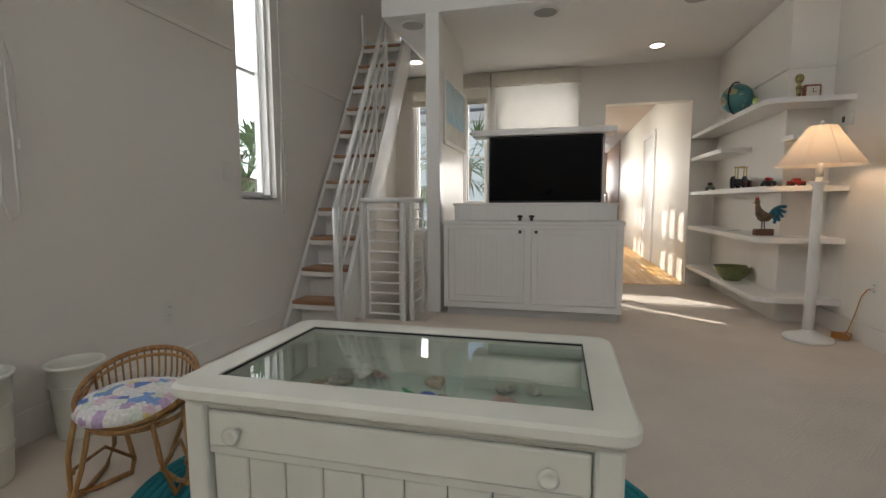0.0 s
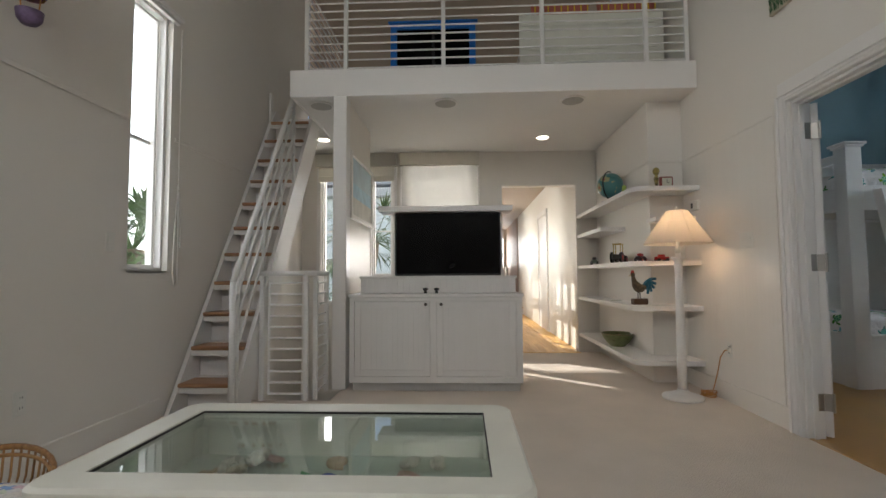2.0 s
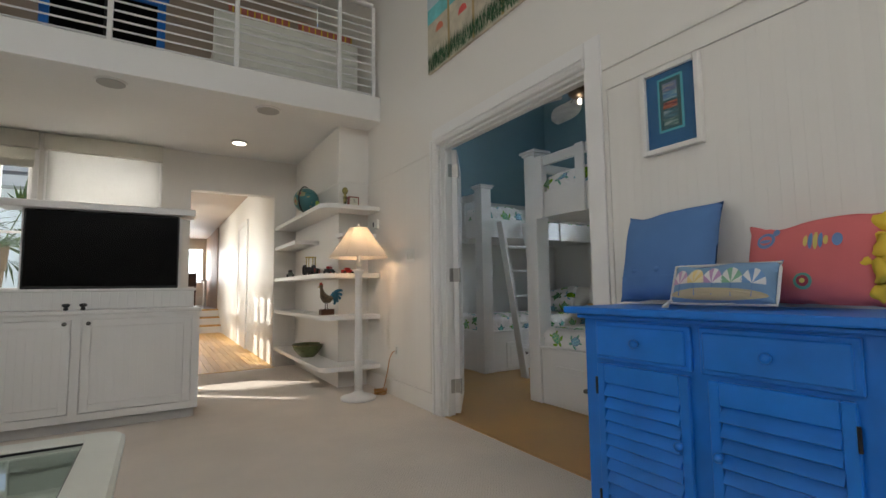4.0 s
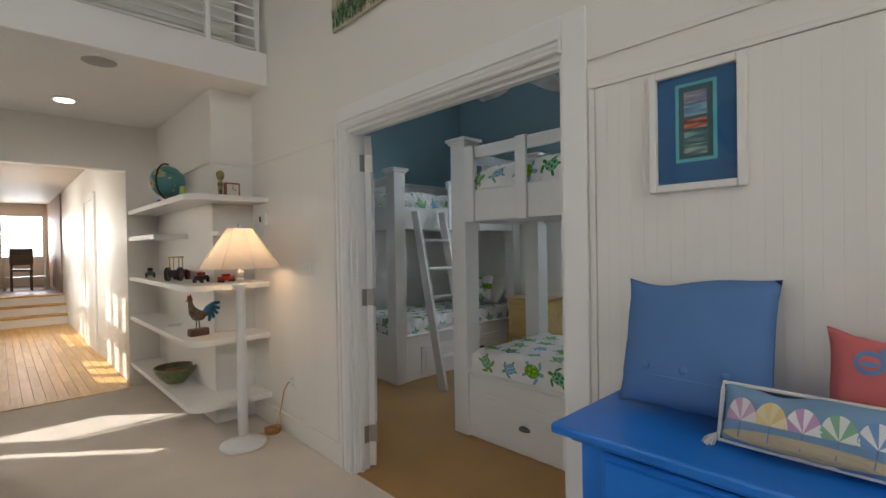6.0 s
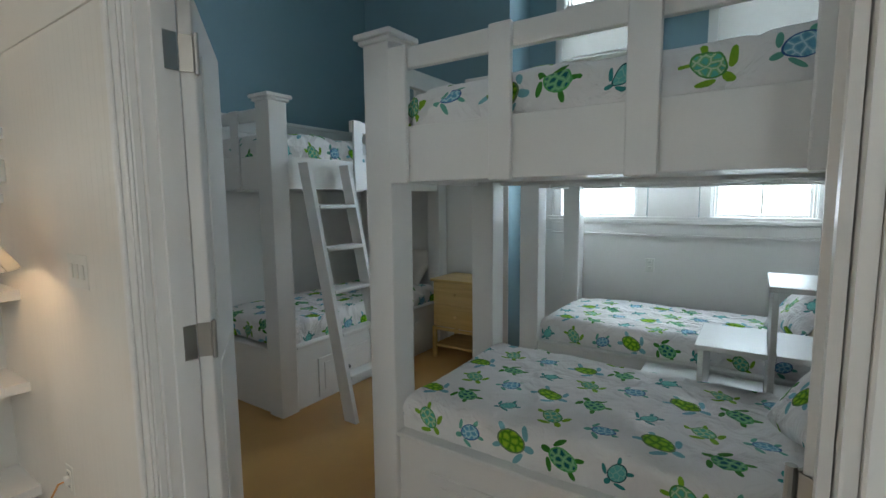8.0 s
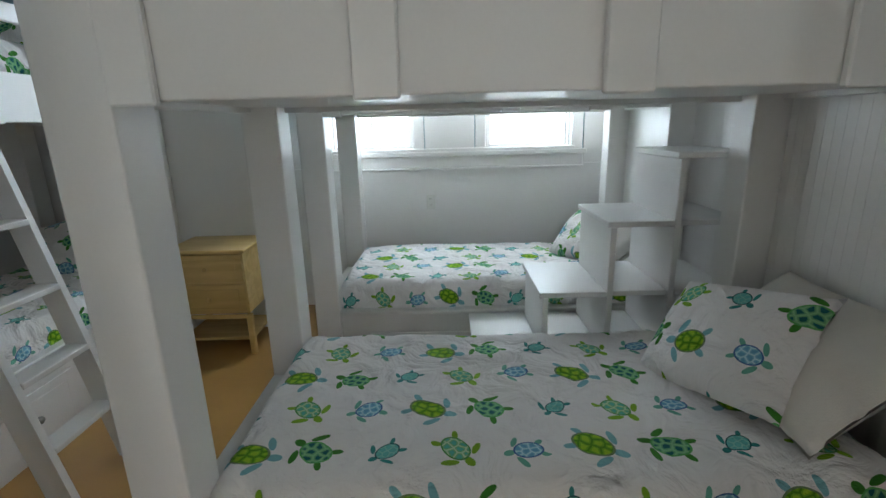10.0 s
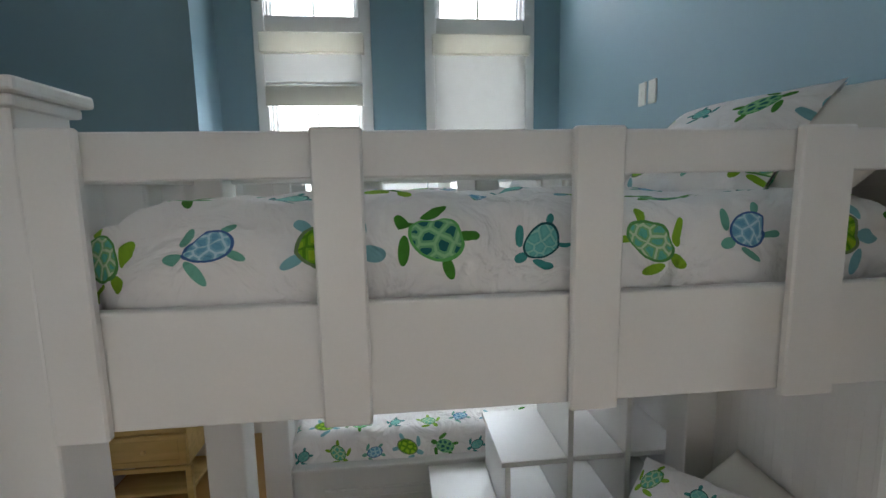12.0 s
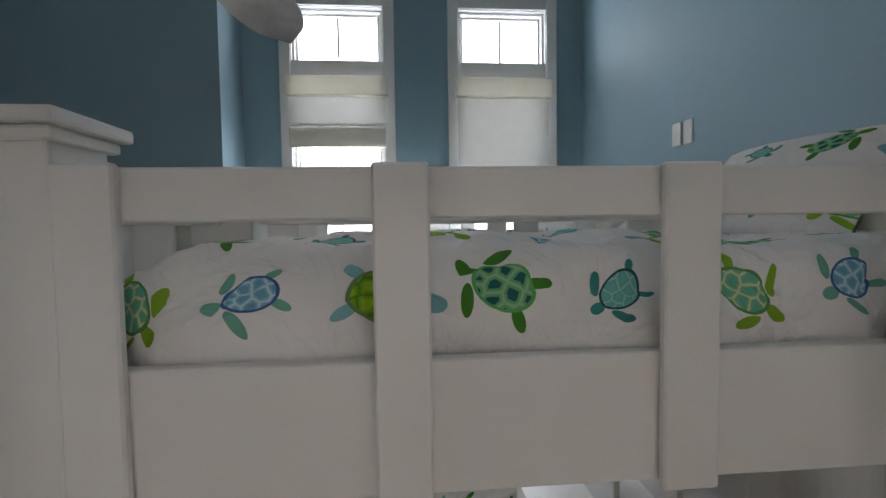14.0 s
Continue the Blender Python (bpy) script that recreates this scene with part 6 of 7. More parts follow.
for p in q.data.polygons:
    key = (int((p.center.x + 2) / 0.045), int((p.center.y + 2) / 0.045), p.center.z > 0.03)
    cells.setdefault(key, rng.choice((0, 0, 0, 5, 5, 1, 2, 3, 4, 6, 7)))
    p.material_index = cells[key]


def bin_(at, r0, r1, h, label):
    b = thing("waste_bin", at, label, "waste bin", "white bins")
    bm = bmesh.new()
    lathe(bm, (0, 0, 0), [(r0, 0), (r0 + 0.002, 0.01), (r0 + (r1 - r0) * 0.6, h * 0.6), (r1, h - 0.01), (r1 + 0.008, h - 0.008), (r1 + 0.010, h), (r1 + 0.004, h + 0.006), (r1 - 0.006, h), (r1 - 0.01, h - 0.02), (r0 - 0.008, 0.02)], 40)
    part("bucket", bm, IVORY, b, "", True)
    for z in (h * 0.33, h * 0.72):
        bm = bmesh.new()
        rr = r0 + (r1 - r0) * z / h
        bend(bm, [((rr + 0.002) * math.cos(radians(a)), (rr + 0.002) * math.sin(radians(a)), z) for a in range(0, 360, 10)], 0.003, 6, True)
        part("hoop", bm, IVORY, b)
    part("lug", boxes(((r1 - 0.002, -0.012, h - 0.07), (r1 + 0.01, 0.012, h - 0.04)), bevel=0.003), IVORY, b, "painted handle lug")
    return b


bin_((-1.925, 1.17, 0.0), 0.105, 0.125, 0.385, "tall white painted metal waste bin by the wall")
bin_((-1.945, 1.56, 0.0), 0.075, 0.098, 0.31, "smaller white painted metal bin by the wall")
rug = thing("rug", (-0.50, 1.42, 0.0), "oval teal braided rug under the display table", "rug")
for k in range(27):
    s = 0.04 + 0.96 * k / 26
    bm = bmesh.new()
    bend(bm, [(0.86 * s * math.cos(radians(a)), 0.60 * s * math.sin(radians(a)), 0.005) for a in range(0, 360, 6)], 0.0165, 6, True)
    bmesh.ops.transform(bm, matrix=Matrix.Diagonal((1, 1, 0.4, 1)), verts=bm.verts[:])
    part("braid", bm, TEAL_RUG, rug, "", True)

# ---- shells in the display table ----
SHELLS = [material("shell", c, 0.45, vary=0.3, scale=40, bump=0.2, bump_scale=90) for c in ((0.62, 0.52, 0.40), (0.55, 0.33, 0.28), (0.66, 0.62, 0.55), (0.35, 0.26, 0.24), (0.60, 0.42, 0.25))]
rng = random.Random(21)
for i in range(30):
    x, y = rng.uniform(TX0 + 0.14, TX1 - 0.14), rng.uniform(TY0 + 0.12, TY1 - 0.12)
    r = rng.uniform(0.014, 0.036)
    bm = bmesh.new()
    prof = [(0.0015, 0.0)]
    turns = rng.randint(2, 3)
    pts, rad = [], []
    for j in range(22):
        u = j / 21
        a = u * turns * 6.28
        rr = r * u
        pts.append((rr * math.cos(a), rr * math.sin(a), r * 0.55 * (1.15 - 0.5 * u)))
    for j in range(21):
        rod(bm, pts[j], Vector(pts[j + 1]) + Vector((1e-4, 0, 0)), max(0.001, r * 0.42 * j / 21), max(0.001, r * 0.42 * (j + 1) / 21), 7)
    bmesh.ops.transform(bm, matrix=pose(0, 0, 0, rng.uniform(-25, 25), rng.uniform(-25, 25), rng.uniform(0, 360)), verts=bm.verts[:])
    lo = min(v.co.z for v in bm.verts)
    put(solid("seashell", bm, SHELLS[i % 5], "small coiled seashell lying in the display table", "seashell", "", "shells in the table", True), Matrix.Translation((x, y, TZ - 0.139 - lo)))
bo = thing("glass_float", (-0.32, 1.24, TZ - 0.139), "small blue and green glass fish in the display table", "ornament")
bm = bmesh.new()
bmesh.ops.create_uvsphere(bm, u_segments=18, v_segments=12, radius=1, matrix=Matrix.Translation((0, 0, 0.028)) @ Matrix.Diagonal((0.032, 0.022, 0.027, 1)))
part("body", bm, material("cobalt_glass", (0.02, 0.07, 0.50), 0.1), bo, "cobalt blue glass body", True)
bm = bmesh.new()
for a in (-35, 0, 35):
    rod(bm, (-0.025, 0, 0.03), (-0.075, 0.03 * math.sin(radians(a)), 0.03 + 0.035 * math.sin(radians(a))), 0.012, 0.004, 8)
part("tail", bm, material("green_glass", (0.02, 0.40, 0.12), 0.1), bo, "green glass tail", True)

# ---- things on the column shelves ----
Z1, Z3, Z4, Z5 = 1.72, 1.08, 0.695, 0.24
gl = thing("globe", (1.585, 5.0, Z1), "tilted world globe on a dark stand on the shelf", "globe")
gl.scale = (1.12, 1.12, 1.12)
GLOBE = material("globe_print", (0.10, 0.33, 0.33), 0.3, vary=0.1)
nt = GLOBE.node_tree
nz = nt.nodes.new("ShaderNodeTexNoise")
nz.inputs["Scale"].default_value, nz.inputs["Detail"].default_value = 9, 5
rp = nt.nodes.new("ShaderNodeValToRGB")
rp.color_ramp.interpolation = "CONSTANT"
els = rp.color_ramp.elements
els[0].color, els[1].color = (0.07, 0.22, 0.22, 1), (0.36, 0.36, 0.20, 1)
els[0].position, els[1].position = 0, 0.55
e = els.new(0.64)
e.color = (0.45, 0.07, 0.06, 1)
tcn = nt.nodes.new("ShaderNodeTexCoord")
nt.links.new(tcn.outputs["Object"], nz.inputs[0])
nt.links.new(nz.outputs[0], rp.inputs[0])
nt.links.new(rp.outputs[0], nt.nodes["Principled BSDF"].inputs["Base Color"])
part("stand", lathe(bmesh.new(), (0, 0, 0), [(0.075, 0), (0.075, 0.008), (0.04, 0.018), (0.015, 0.025), (0.012, 0.04)], 28), BLACK, gl, "dark round stand", True)
bm = bmesh.new()
bmesh.ops.create_uvsphere(bm, u_segments=32, v_segments=20, radius=0.118, matrix=Matrix.Translation((0, 0, 0.165)))
part("ball", bm, GLOBE, gl, "teal printed ball", True)
bm = bmesh.new()
bend(bm, [(-0.131 * math.cos(radians(a)) * 0.72, -0.131 * math.cos(radians(a)) * 0.69, 0.165 + 0.131 * math.sin(radians(a))) for a in range(-84, 97, 6)], 0.006, 8)
rod(bm, (0, 0, 0.025), (0, 0, 0.045), 0.012, n=10)
part("meridian", bm, BLACK, gl, "dark half-ring")
fg = solid("figurine", lathe(bmesh.new(), (0, 0, 0), [(0.022, 0), (0.024, 0.01), (0.013, 0.03), (0.016, 0.07), (0.021, 0.10), (0.01, 0.125), (0.022, 0.14), (0.03, 0.165), (0.022, 0.19), (0.004, 0.20)], 18), material("painted_figurine", (0.40, 0.33, 0.10), 0.5, vary=0.8, scale=30), "small yellow and dark painted figurine on the shelf", "figurine", smooth=True)
put(fg, Matrix.Translation((1.755, 4.24, Z1)))
sh_ = solid("glass_shoe", boxes(((-0.05, -0.03, 0), (0.05, 0.03, 0.035)), ((-0.045, -0.02, 0.035), (-0.005, 0.02, 0.11)), bevel=0.012, segs=2), material("lime_glaze", (0.35, 0.48, 0.10), 0.2), "lime green glazed ornament beside the globe", "ornament")
put(sh_, pose(1.60, 4.62, Z1, 0, 0, 70))
ck = thing("small_clock", (1.83, 4.22, Z1), "small square clock in a red-brown frame", "clock")
part("case", boxes(((-0.055, -0.02, 0), (0.055, 0.02, 0.11)), bevel=0.006), material("red_brown_case", (0.25, 0.05, 0.03), 0.35), ck)
part("dial", boxes(((-0.042, -0.0225, 0.013), (0.042, -0.0205, 0.097))), material("cream_dial", (0.68, 0.66, 0.55), 0.5), ck, "cream dial")
part("hand", boxes(((-0.002, -0.0245, 0.053), (0.002, -0.023, 0.083)), ((-0.002, -0.0245, 0.053), (0.022, -0.023, 0.057))), BLACK, ck)
put(solid("purple_cloth", cushion(0.13, 0.06, 0.05, 4, 10), material("purple_felt", (0.12, 0.08, 0.30), 0.9), "folded purple felt bundle on the shelf", "cloth", smooth=True), pose(1.60, 5.35, Z1 + 0.03, 0, 0, 80))


def wheel(bm, at, r, w):
    rod(bm, (at[0] - w / 2, at[1], at[2]), (at[0] + w / 2, at[1], at[2]), r, n=18)


def toy(name, at, turn, label, mats, scale, cab):
    t = thing(name, at, label, "toy", "toy vehicles", turn)
    s = scale
    part("body", boxes(((-0.03 * s, -0.11 * s, 0.025 * s), (0.03 * s, 0.10 * s, 0.07 * s)), bevel=0.008 * s, segs=2), mats[0], t)
    if cab == "open":
        part("cab", boxes(((-0.03 * s, -0.07 * s, 0.07 * s), (-0.024 * s, -0.064 * s, 0.15 * s)), ((0.024 * s, -0.07 * s, 0.07 * s), (0.03 * s, -0.064 * s, 0.15 * s)), ((-0.03 * s, 0.0, 0.07 * s), (-0.024 * s, 0.006 * s, 0.15 * s)), ((0.024 * s, 0.0, 0.07 * s), (0.03 * s, 0.006 * s, 0.15 * s)), ((-0.034 * s, -0.075 * s, 0.15 * s), (0.034 * s, 0.012 * s, 0.158 * s)), bevel=0.001), mats[1], t, "yellow cab frame")
    else:
        part("cab", boxes(((-0.026 * s, -0.06 * s, 0.07 * s), (0.026 * s, 0.04 * s, 0.105 * s)), bevel=0.012 * s, segs=2), mats[1], t)
    for y, r in ((-0.075 * s, 0.045 * s if cab == "open" else 0.025 * s), (0.065 * s, 0.032 * s if cab == "open" else 0.025 * s)):
        for x in (-0.036 * s, 0.036 * s):
            bm = bmesh.new()
            wheel(bm, (x, y, r), r, 0.018 * s)
            wl = part("wheel", bm, BLACK, t)
            bm = bmesh.new()
            wheel(bm, (x * 1.16, y, r), r * 0.4, 0.012 * s)
            part("hub", bm, mats[2], wl)
    return t


RED = material("red_enamel", (0.45, 0.02, 0.02), 0.3)
IRON = material("cast_iron_black", (0.03, 0.025, 0.022), 0.45)
GOLD = material("old_yellow_enamel", (0.50, 0.36, 0.06), 0.4)
toy("toy_tractor", (1.62, 4.88, Z3), -32, "black cast-iron toy tractor with a yellow cab", (IRON, GOLD, RED), 1.25, "open")
toy("toy_truck", (1.665, 4.42, Z3), -40, "small dark toy truck with a red bed", (IRON, RED, RED), 0.75, "solid")
toy("toy_car", (1.80, 4.28, Z3), -78, "small bright red toy car on the shelf", (RED, RED, IRON), 0.6, "solid")
toy("toy_car", (1.57, 5.62, Z3), -10, "small grey-green toy car on the shelf", (material("grey_green_enamel", (0.16, 0.19, 0.15), 0.35), IRON, STEEL), 0.85, "solid")
ro = thing("rooster_figure", (1.61, 4.33, Z4), "carved rooster in brown and blue on a wooden block", "figure", turn=8)
ro.scale = (0.9, 0.9, 0.98)
part("block", boxes(((-0.075, -0.035, 0), (0.075, 0.035, 0.055)), bevel=0.006), DARK_WOOD, ro, "dark wooden block")
bm = bmesh.new()
rod(bm, (-0.02, -0.008, 0.055), (-0.018, -0.008, 0.12), 0.005, n=8)
rod(bm, (0.012, 0.008, 0.055), (0.008, 0.008, 0.12), 0.005, n=8)
part("leg", bm, IRON, ro)
bm = bmesh.new()
body = [(-0.062, 0.265, 0.012), (-0.058, 0.24, 0.02), (-0.05, 0.21, 0.026), (-0.036, 0.18, 0.038), (-0.012, 0.155, 0.044), (0.02, 0.15, 0.038), (0.05, 0.16, 0.026), (0.07, 0.17, 0.016)]
for (x0, z0, r0), (x1, z1, r1) in zip(body, body[1:]):
    rod(bm, (x0, 0, z0), (x1, 0, z1), r0, r1, 14)
    bmesh.ops.create_uvsphere(bm, u_segments=14, v_segments=8, radius=r1, matrix=Matrix.Translation((x1, 0, z1)))
bmesh.ops.create_uvsphere(bm, u_segments=12, v_segments=8, radius=0.022, matrix=Matrix.Translation((-0.064, 0, 0.272)))
part("body", bm, material("carved_brown_plumage", (0.17, 0.12, 0.065), 0.6, vary=0.6, scale=40, bump=0.4, bump_scale=80), ro, "brown plumage", True)
bm = bmesh.new()
rod(bm, (-0.08, 0, 0.272), (-0.105, 0, 0.262), 0.008, 0.001, 8)
part("beak", bm, GOLD, ro, "yellow beak")
bm = bmesh.new()
slab(bm, [(-0.085, 0.285), (-0.075, 0.315), (-0.066, 0.300), (-0.058, 0.318), (-0.05, 0.298), (-0.042, 0.285)], -0.004, 0.004)
bmesh.ops.transform(bm, matrix=Matrix(((1, 0, 0, 0), (0, 0, 1, 0), (0, 1, 0, 0), (0, 0, 0, 1))), verts=bm.verts[:])
part("comb", bm, RED, ro, "dull red comb")
bm = bmesh.new()
for k, a in enumerate((62, 40, 20, 0, -20)):
    for j in range(3):
        u0, u1 = j / 3, (j + 1) / 3
        P = lambda u: Vector((0.05 + 0.125 * u * math.cos(radians(a - 50 * u)), (k - 2) * 0.006 * u, 0.165 + 0.12 * u * math.sin(radians(a - 50 * u)) + 0.045 * u))
        rod(bm, P(u0), P(u1), 0.022 - 0.004 * j, 0.02 - 0.004 * j, 8)
part("tail", bm, material("blue_black_tail_paint", (0.015, 0.12, 0.20), 0.5, vary=0.4, scale=30), ro, "blue-black tail", True)
bo = thing("bowl", (1.59, 4.90, Z5), "green glazed bowl holding a red trinket", "bowl")
bm = bmesh.new()
lathe(bm, (0, 0, 0), [(0.07, 0), (0.075, 0.008), (0.11, 0.04), (0.145, 0.09), (0.152, 0.125), (0.146, 0.13), (0.135, 0.095), (0.10, 0.05), (0.06, 0.02)], 40)
part("dish", bm, material("olive_green_glaze", (0.13, 0.15, 0.055), 0.3, vary=0.35, scale=25), bo, "", True)
bm = bmesh.new()
bend(bm, [(0.153 * math.cos(radians(a)), 0.153 * math.sin(radians(a)), 0.127) for a in range(0, 360, 10)], 0.007, 8, True)
part("rim", bm, material("brown_rim_glaze", (0.16, 0.13, 0.05), 0.35), bo, "brownish rim", True)
part("trinket", boxes(((-0.07, -0.03, 0.06), (0.05, 0.03, 0.115)), bevel=0.012, segs=2), material("red_lacquer_trinket", (0.30, 0.05, 0.05), 0.4, vary=0.5, scale=50), bo, "red patterned trinket")
put(solid("paper_sheet", boxes(((-0.08, -0.05, 0), (0.08, 0.05, 0.002))), material("pale_paper", (0.62, 0.62, 0.56), 0.7, vary=0.1), "pale folded paper lying on the shelf", "paper"), pose(1.62, 5.0, Z4, 0, 0, 70))
# plain turned shapes for two small black items on the cabinet
for x in (-0.30, -0.205):
    kn = thing("black_ornament", (x, 4.04, 0.814), "small black ceramic ornament on the cabinet", "ornament", "cabinet ornaments")
    part("body", lathe(bmesh.new(), (0, 0, 0), [(0.012, 0), (0.015, 0.006), (0.011, 0.022), (0.022, 0.03), (0.024, 0.042), (0.012, 0.048)], 16), BLACK, kn, "", True)

# ---- balloon ornament ----
ba = thing("balloon_ornament", (-1.83, 1.90, 2.06), "painted paper balloon ornament hanging from the ceiling", "ornament")
part("basket", lathe(bmesh.new(), (0, 0, 0), [(0.03, 0), (0.045, 0.02), (0.05, 0.055), (0.038, 0.06)], 20), material("striped_basket_paint", (0.16, 0.11, 0.20), 0.6, vary=0.6, scale=25), ba, "dark striped basket", True)
bm = bmesh.new()
for a in range(0, 360, 90):
    bm = bmesh.new()
    rod(bm, (0.04 * math.cos(radians(a)), 0.04 * math.sin(radians(a)), 0.055), (0.05 * math.cos(radians(a)), 0.05 * math.sin(radians(a)), 0.13), 0.002, n=5)
    part("line", bm, PINE_CORD, ba)
BALLOON = [material("painted_gore", c, 0.6, vary=0.3, scale=30) for c in ((0.50, 0.22, 0.25), (0.06, 0.08, 0.30), (0.55, 0.30, 0.12), (0.40, 0.16, 0.28))]
prof = [(0.05, 0.12), (0.075, 0.17), (0.13, 0.25), (0.19, 0.34), (0.22, 0.44), (0.21, 0.54), (0.15, 0.63), (0.06, 0.68), (0.01, 0.69)]
for g in range(12):
    bm = bmesh.new()
    rows = []
    for r, z in prof:
        rows.append([bm.verts.new((r * (1 + 0.03 * math.sin(math.pi * j / 3)) * math.cos(radians(g * 30 + 10 * j)), r * (1 + 0.03 * math.sin(math.pi * j / 3)) * math.sin(radians(g * 30 + 10 * j)), z)) for j in range(4)])
    for A, B in zip(rows, rows[1:]):
        for j in range(3):
            bm.faces.new((A[j], A[j + 1], B[j + 1], B[j]))
    part("gore", bm, BALLOON[g % 4], ba, "", True)
bm = bmesh.new()
rod(bm, (0, 0, 0.69), (0, 0, TOP - 2.06), 0.0015, n=5)
part("string", bm, CORD_WHITE, ba)

# ---- ceiling fan in the bunk room ----
fan = thing("ceiling_fan", (3.57, 2.90, 2.56), "ceiling fan with dark leaf blades and a lit lamp", "ceiling fan")
bm = bmesh.new()
rod(bm, (0, 0, 0.34), (0, 0, TOP - 2.56), 0.014, n=10)
part("down_rod", bm, STEEL, fan)
part("motor", lathe(bmesh.new(), (0, 0, 0.14), [(0.05, 0), (0.10, 0.03), (0.115, 0.09), (0.10, 0.15), (0.04, 0.20)], 28), material("aged_bronze", (0.10, 0.075, 0.05), 0.4, 0.8), fan, "bronze motor housing", True)
part("lamp_glass", lathe(bmesh.new(), (0, 0, 0.03), [(0.004, 0.05), (0.012, 0.052), (0.017, 0.06), (0.018, 0.08), (0.014, 0.10)], 20), glowing("lit_lamp_glass", (1.0, 0.92, 0.8), 5.0), fan, "glowing lamp glass", True)
LEAF = material("pale_woven_leaf", (0.45, 0.44, 0.42), 0.6, vary=0.25, scale=8, bump=0.3, bump_scale=30)
for k in range(5):
    a = 72 * k + 62
    bm = bmesh.new()
    rows = []
    for i in range(13):
        u = i / 12
        half = 0.14 * math.sin(math.pi * min(1, 0.08 + 0.92 * u)) ** 0.6 * (1 if u < 0.9 else 0.8)
        rows.append([bm.verts.new((0.16 + 0.52 * u, half * (j - 2) / 2, 0.20 - 0.05 * u * u - 0.03 * abs(j - 2) / 2 + 0.006 * math.sin(9 * u + j))) for j in range(5)])
    for A, B in zip(rows, rows[1:]):
        for j in range(4):
            bm.faces.new((A[j], A[j + 1], B[j + 1], B[j]))
    bmesh.ops.solidify(bm, geom=bm.faces[:], thickness=0.006)
    bmesh.ops.transform(bm, matrix=pose(0, 0, 0, 0, 0, a), verts=bm.verts[:])
    bl = part("blade", bm, LEAF, fan, "dark woven leaf blade", True)
    bm = bmesh.new()
    rod(bm, (0.09, 0, 0.20), (0.24, 0, 0.195), 0.008, n=8)
    bmesh.ops.transform(bm, matrix=pose(0, 0, 0, 0, 0, a), verts=bm.verts[:])
    part("bracket", bm, PEWTER, bl)

# ---- passage details ----
pd = thing("passage_door", (1.46, 8.2, 0.0), "white panelled door in the passage wall", "door")
part("leaf", boxes(((0.0, 0.0, 0), (0.017, 0.8, 2.02)), bevel=0.003), TRIM, pd)
part("casing", boxes(((-0.012, -0.09, 0), (0.018, -0.004, 2.11)), ((-0.012, 0.804, 0), (0.018, 0.89, 2.11)), ((-0.012, -0.004, 2.024), (0.018, 0.804, 2.11)), bevel=0.004), TRIM, pd)
for z in (0.3, 1.0, 1.75):
    part("hinge", boxes(((-0.004, -0.004, z), (0.0, 0.012, z + 0.09))), PEWTER, pd, "dark hinge")
fr = thing("far_desk", (0.62, 14.2, 0.51), "white desk in the far room at the passage end", "desk")
part("top", boxes(((0, 0, 0.70), (0.75, 0.5, 0.73)), bevel=0.004), TRIM, fr)
for x in (0.0, 0.70):
    part("leg", boxes(((x, 0.0, 0), (x + 0.05, 0.5, 0.70)), bevel=0.004), TRIM, fr)
part("shelf", boxes(((0.05, 0.05, 0.25), (0.70, 0.45, 0.28))), TRIM, fr)
fc = thing("far_chair", (0.72, 13.9, 0.51), "dark wooden chair before the far desk", "chair")
part("seat", boxes(((0, 0, 0.42), (0.38, 0.36, 0.46)), bevel=0.01), DARK_WOOD, fc)
part("backrest", boxes(((0, 0.0, 0.55), (0.38, 0.03, 0.9)), bevel=0.01), DARK_WOOD, fc)
for x in (0.01, 0.33):
    for y in (0.01, 0.31):
        part("leg", boxes(((x, y, 0), (x + 0.04, y + 0.04, 0.92 if y < 0.1 else 0.42)), bevel=0.004), DARK_WOOD, fc)

# ---- outside ----
GROUND = material("lawn_and_sand", (0.14, 0.16, 0.07), 0.95, vary=0.4, scale=0.8)
solid("ground", boxes(((-220, -220, -3.3), (220, 260, -3.2))), GROUND, "grassy sandy ground round the house", "ground", "structure")
SIDING = material("pale_blue_siding", (0.62, 0.68, 0.72), 0.6, vary=0.05, scale=2)
PALE = material("cream_siding", (0.74, 0.72, 0.66), 0.6, vary=0.05, scale=2)


def house(at, lx, ly, h, mat, label, face):
    b = thing("house", at, label, "house", "neighbour houses")
    part("wall", boxes(((0, 0, 0), (lx, ly, h))), mat, b)
    bm = bmesh.new()
    slab(bm, [(-0.5, -0.5), (lx + 0.5, -0.5), (lx + 0.5, ly + 0.5), (-0.5, ly + 0.5)], h, h + 0.25)
    box(bm, (0.8, 0.8, h + 0.25), (lx - 0.8, ly - 0.8, h + 1.2), 0.6)
    part("roof", bm, material("grey_metal_roof", (0.32, 0.33, 0.34), 0.5, 0.3), b)
    for f in range(2):
        for k in range(3):
            z = 1.2 + 3.0 * f
            if face == "x":
                y = ly * (k + 0.5) / 3
                wd = part("window", boxes(((lx - 0.02, y - 0.45, z), (lx + 0.05, y + 0.45, z + 1.5)), bevel=0.01), TRIM, b)
                part("pane", boxes(((lx + 0.04, y - 0.38, z + 0.08), (lx + 0.055, y + 0.38, z + 1.42))), SCREEN, wd)
            else:
                x = lx * (k + 0.5) / 3
                wd = part("window", boxes(((x - 0.45, -0.05, z), (x + 0.45, 0.02, z + 1.5)), bevel=0.01), TRIM, b)
                part("pane", boxes(((x - 0.38, -0.055, z + 0.08), (x + 0.38, -0.04, z + 1.42))), SCREEN, wd)
    return b


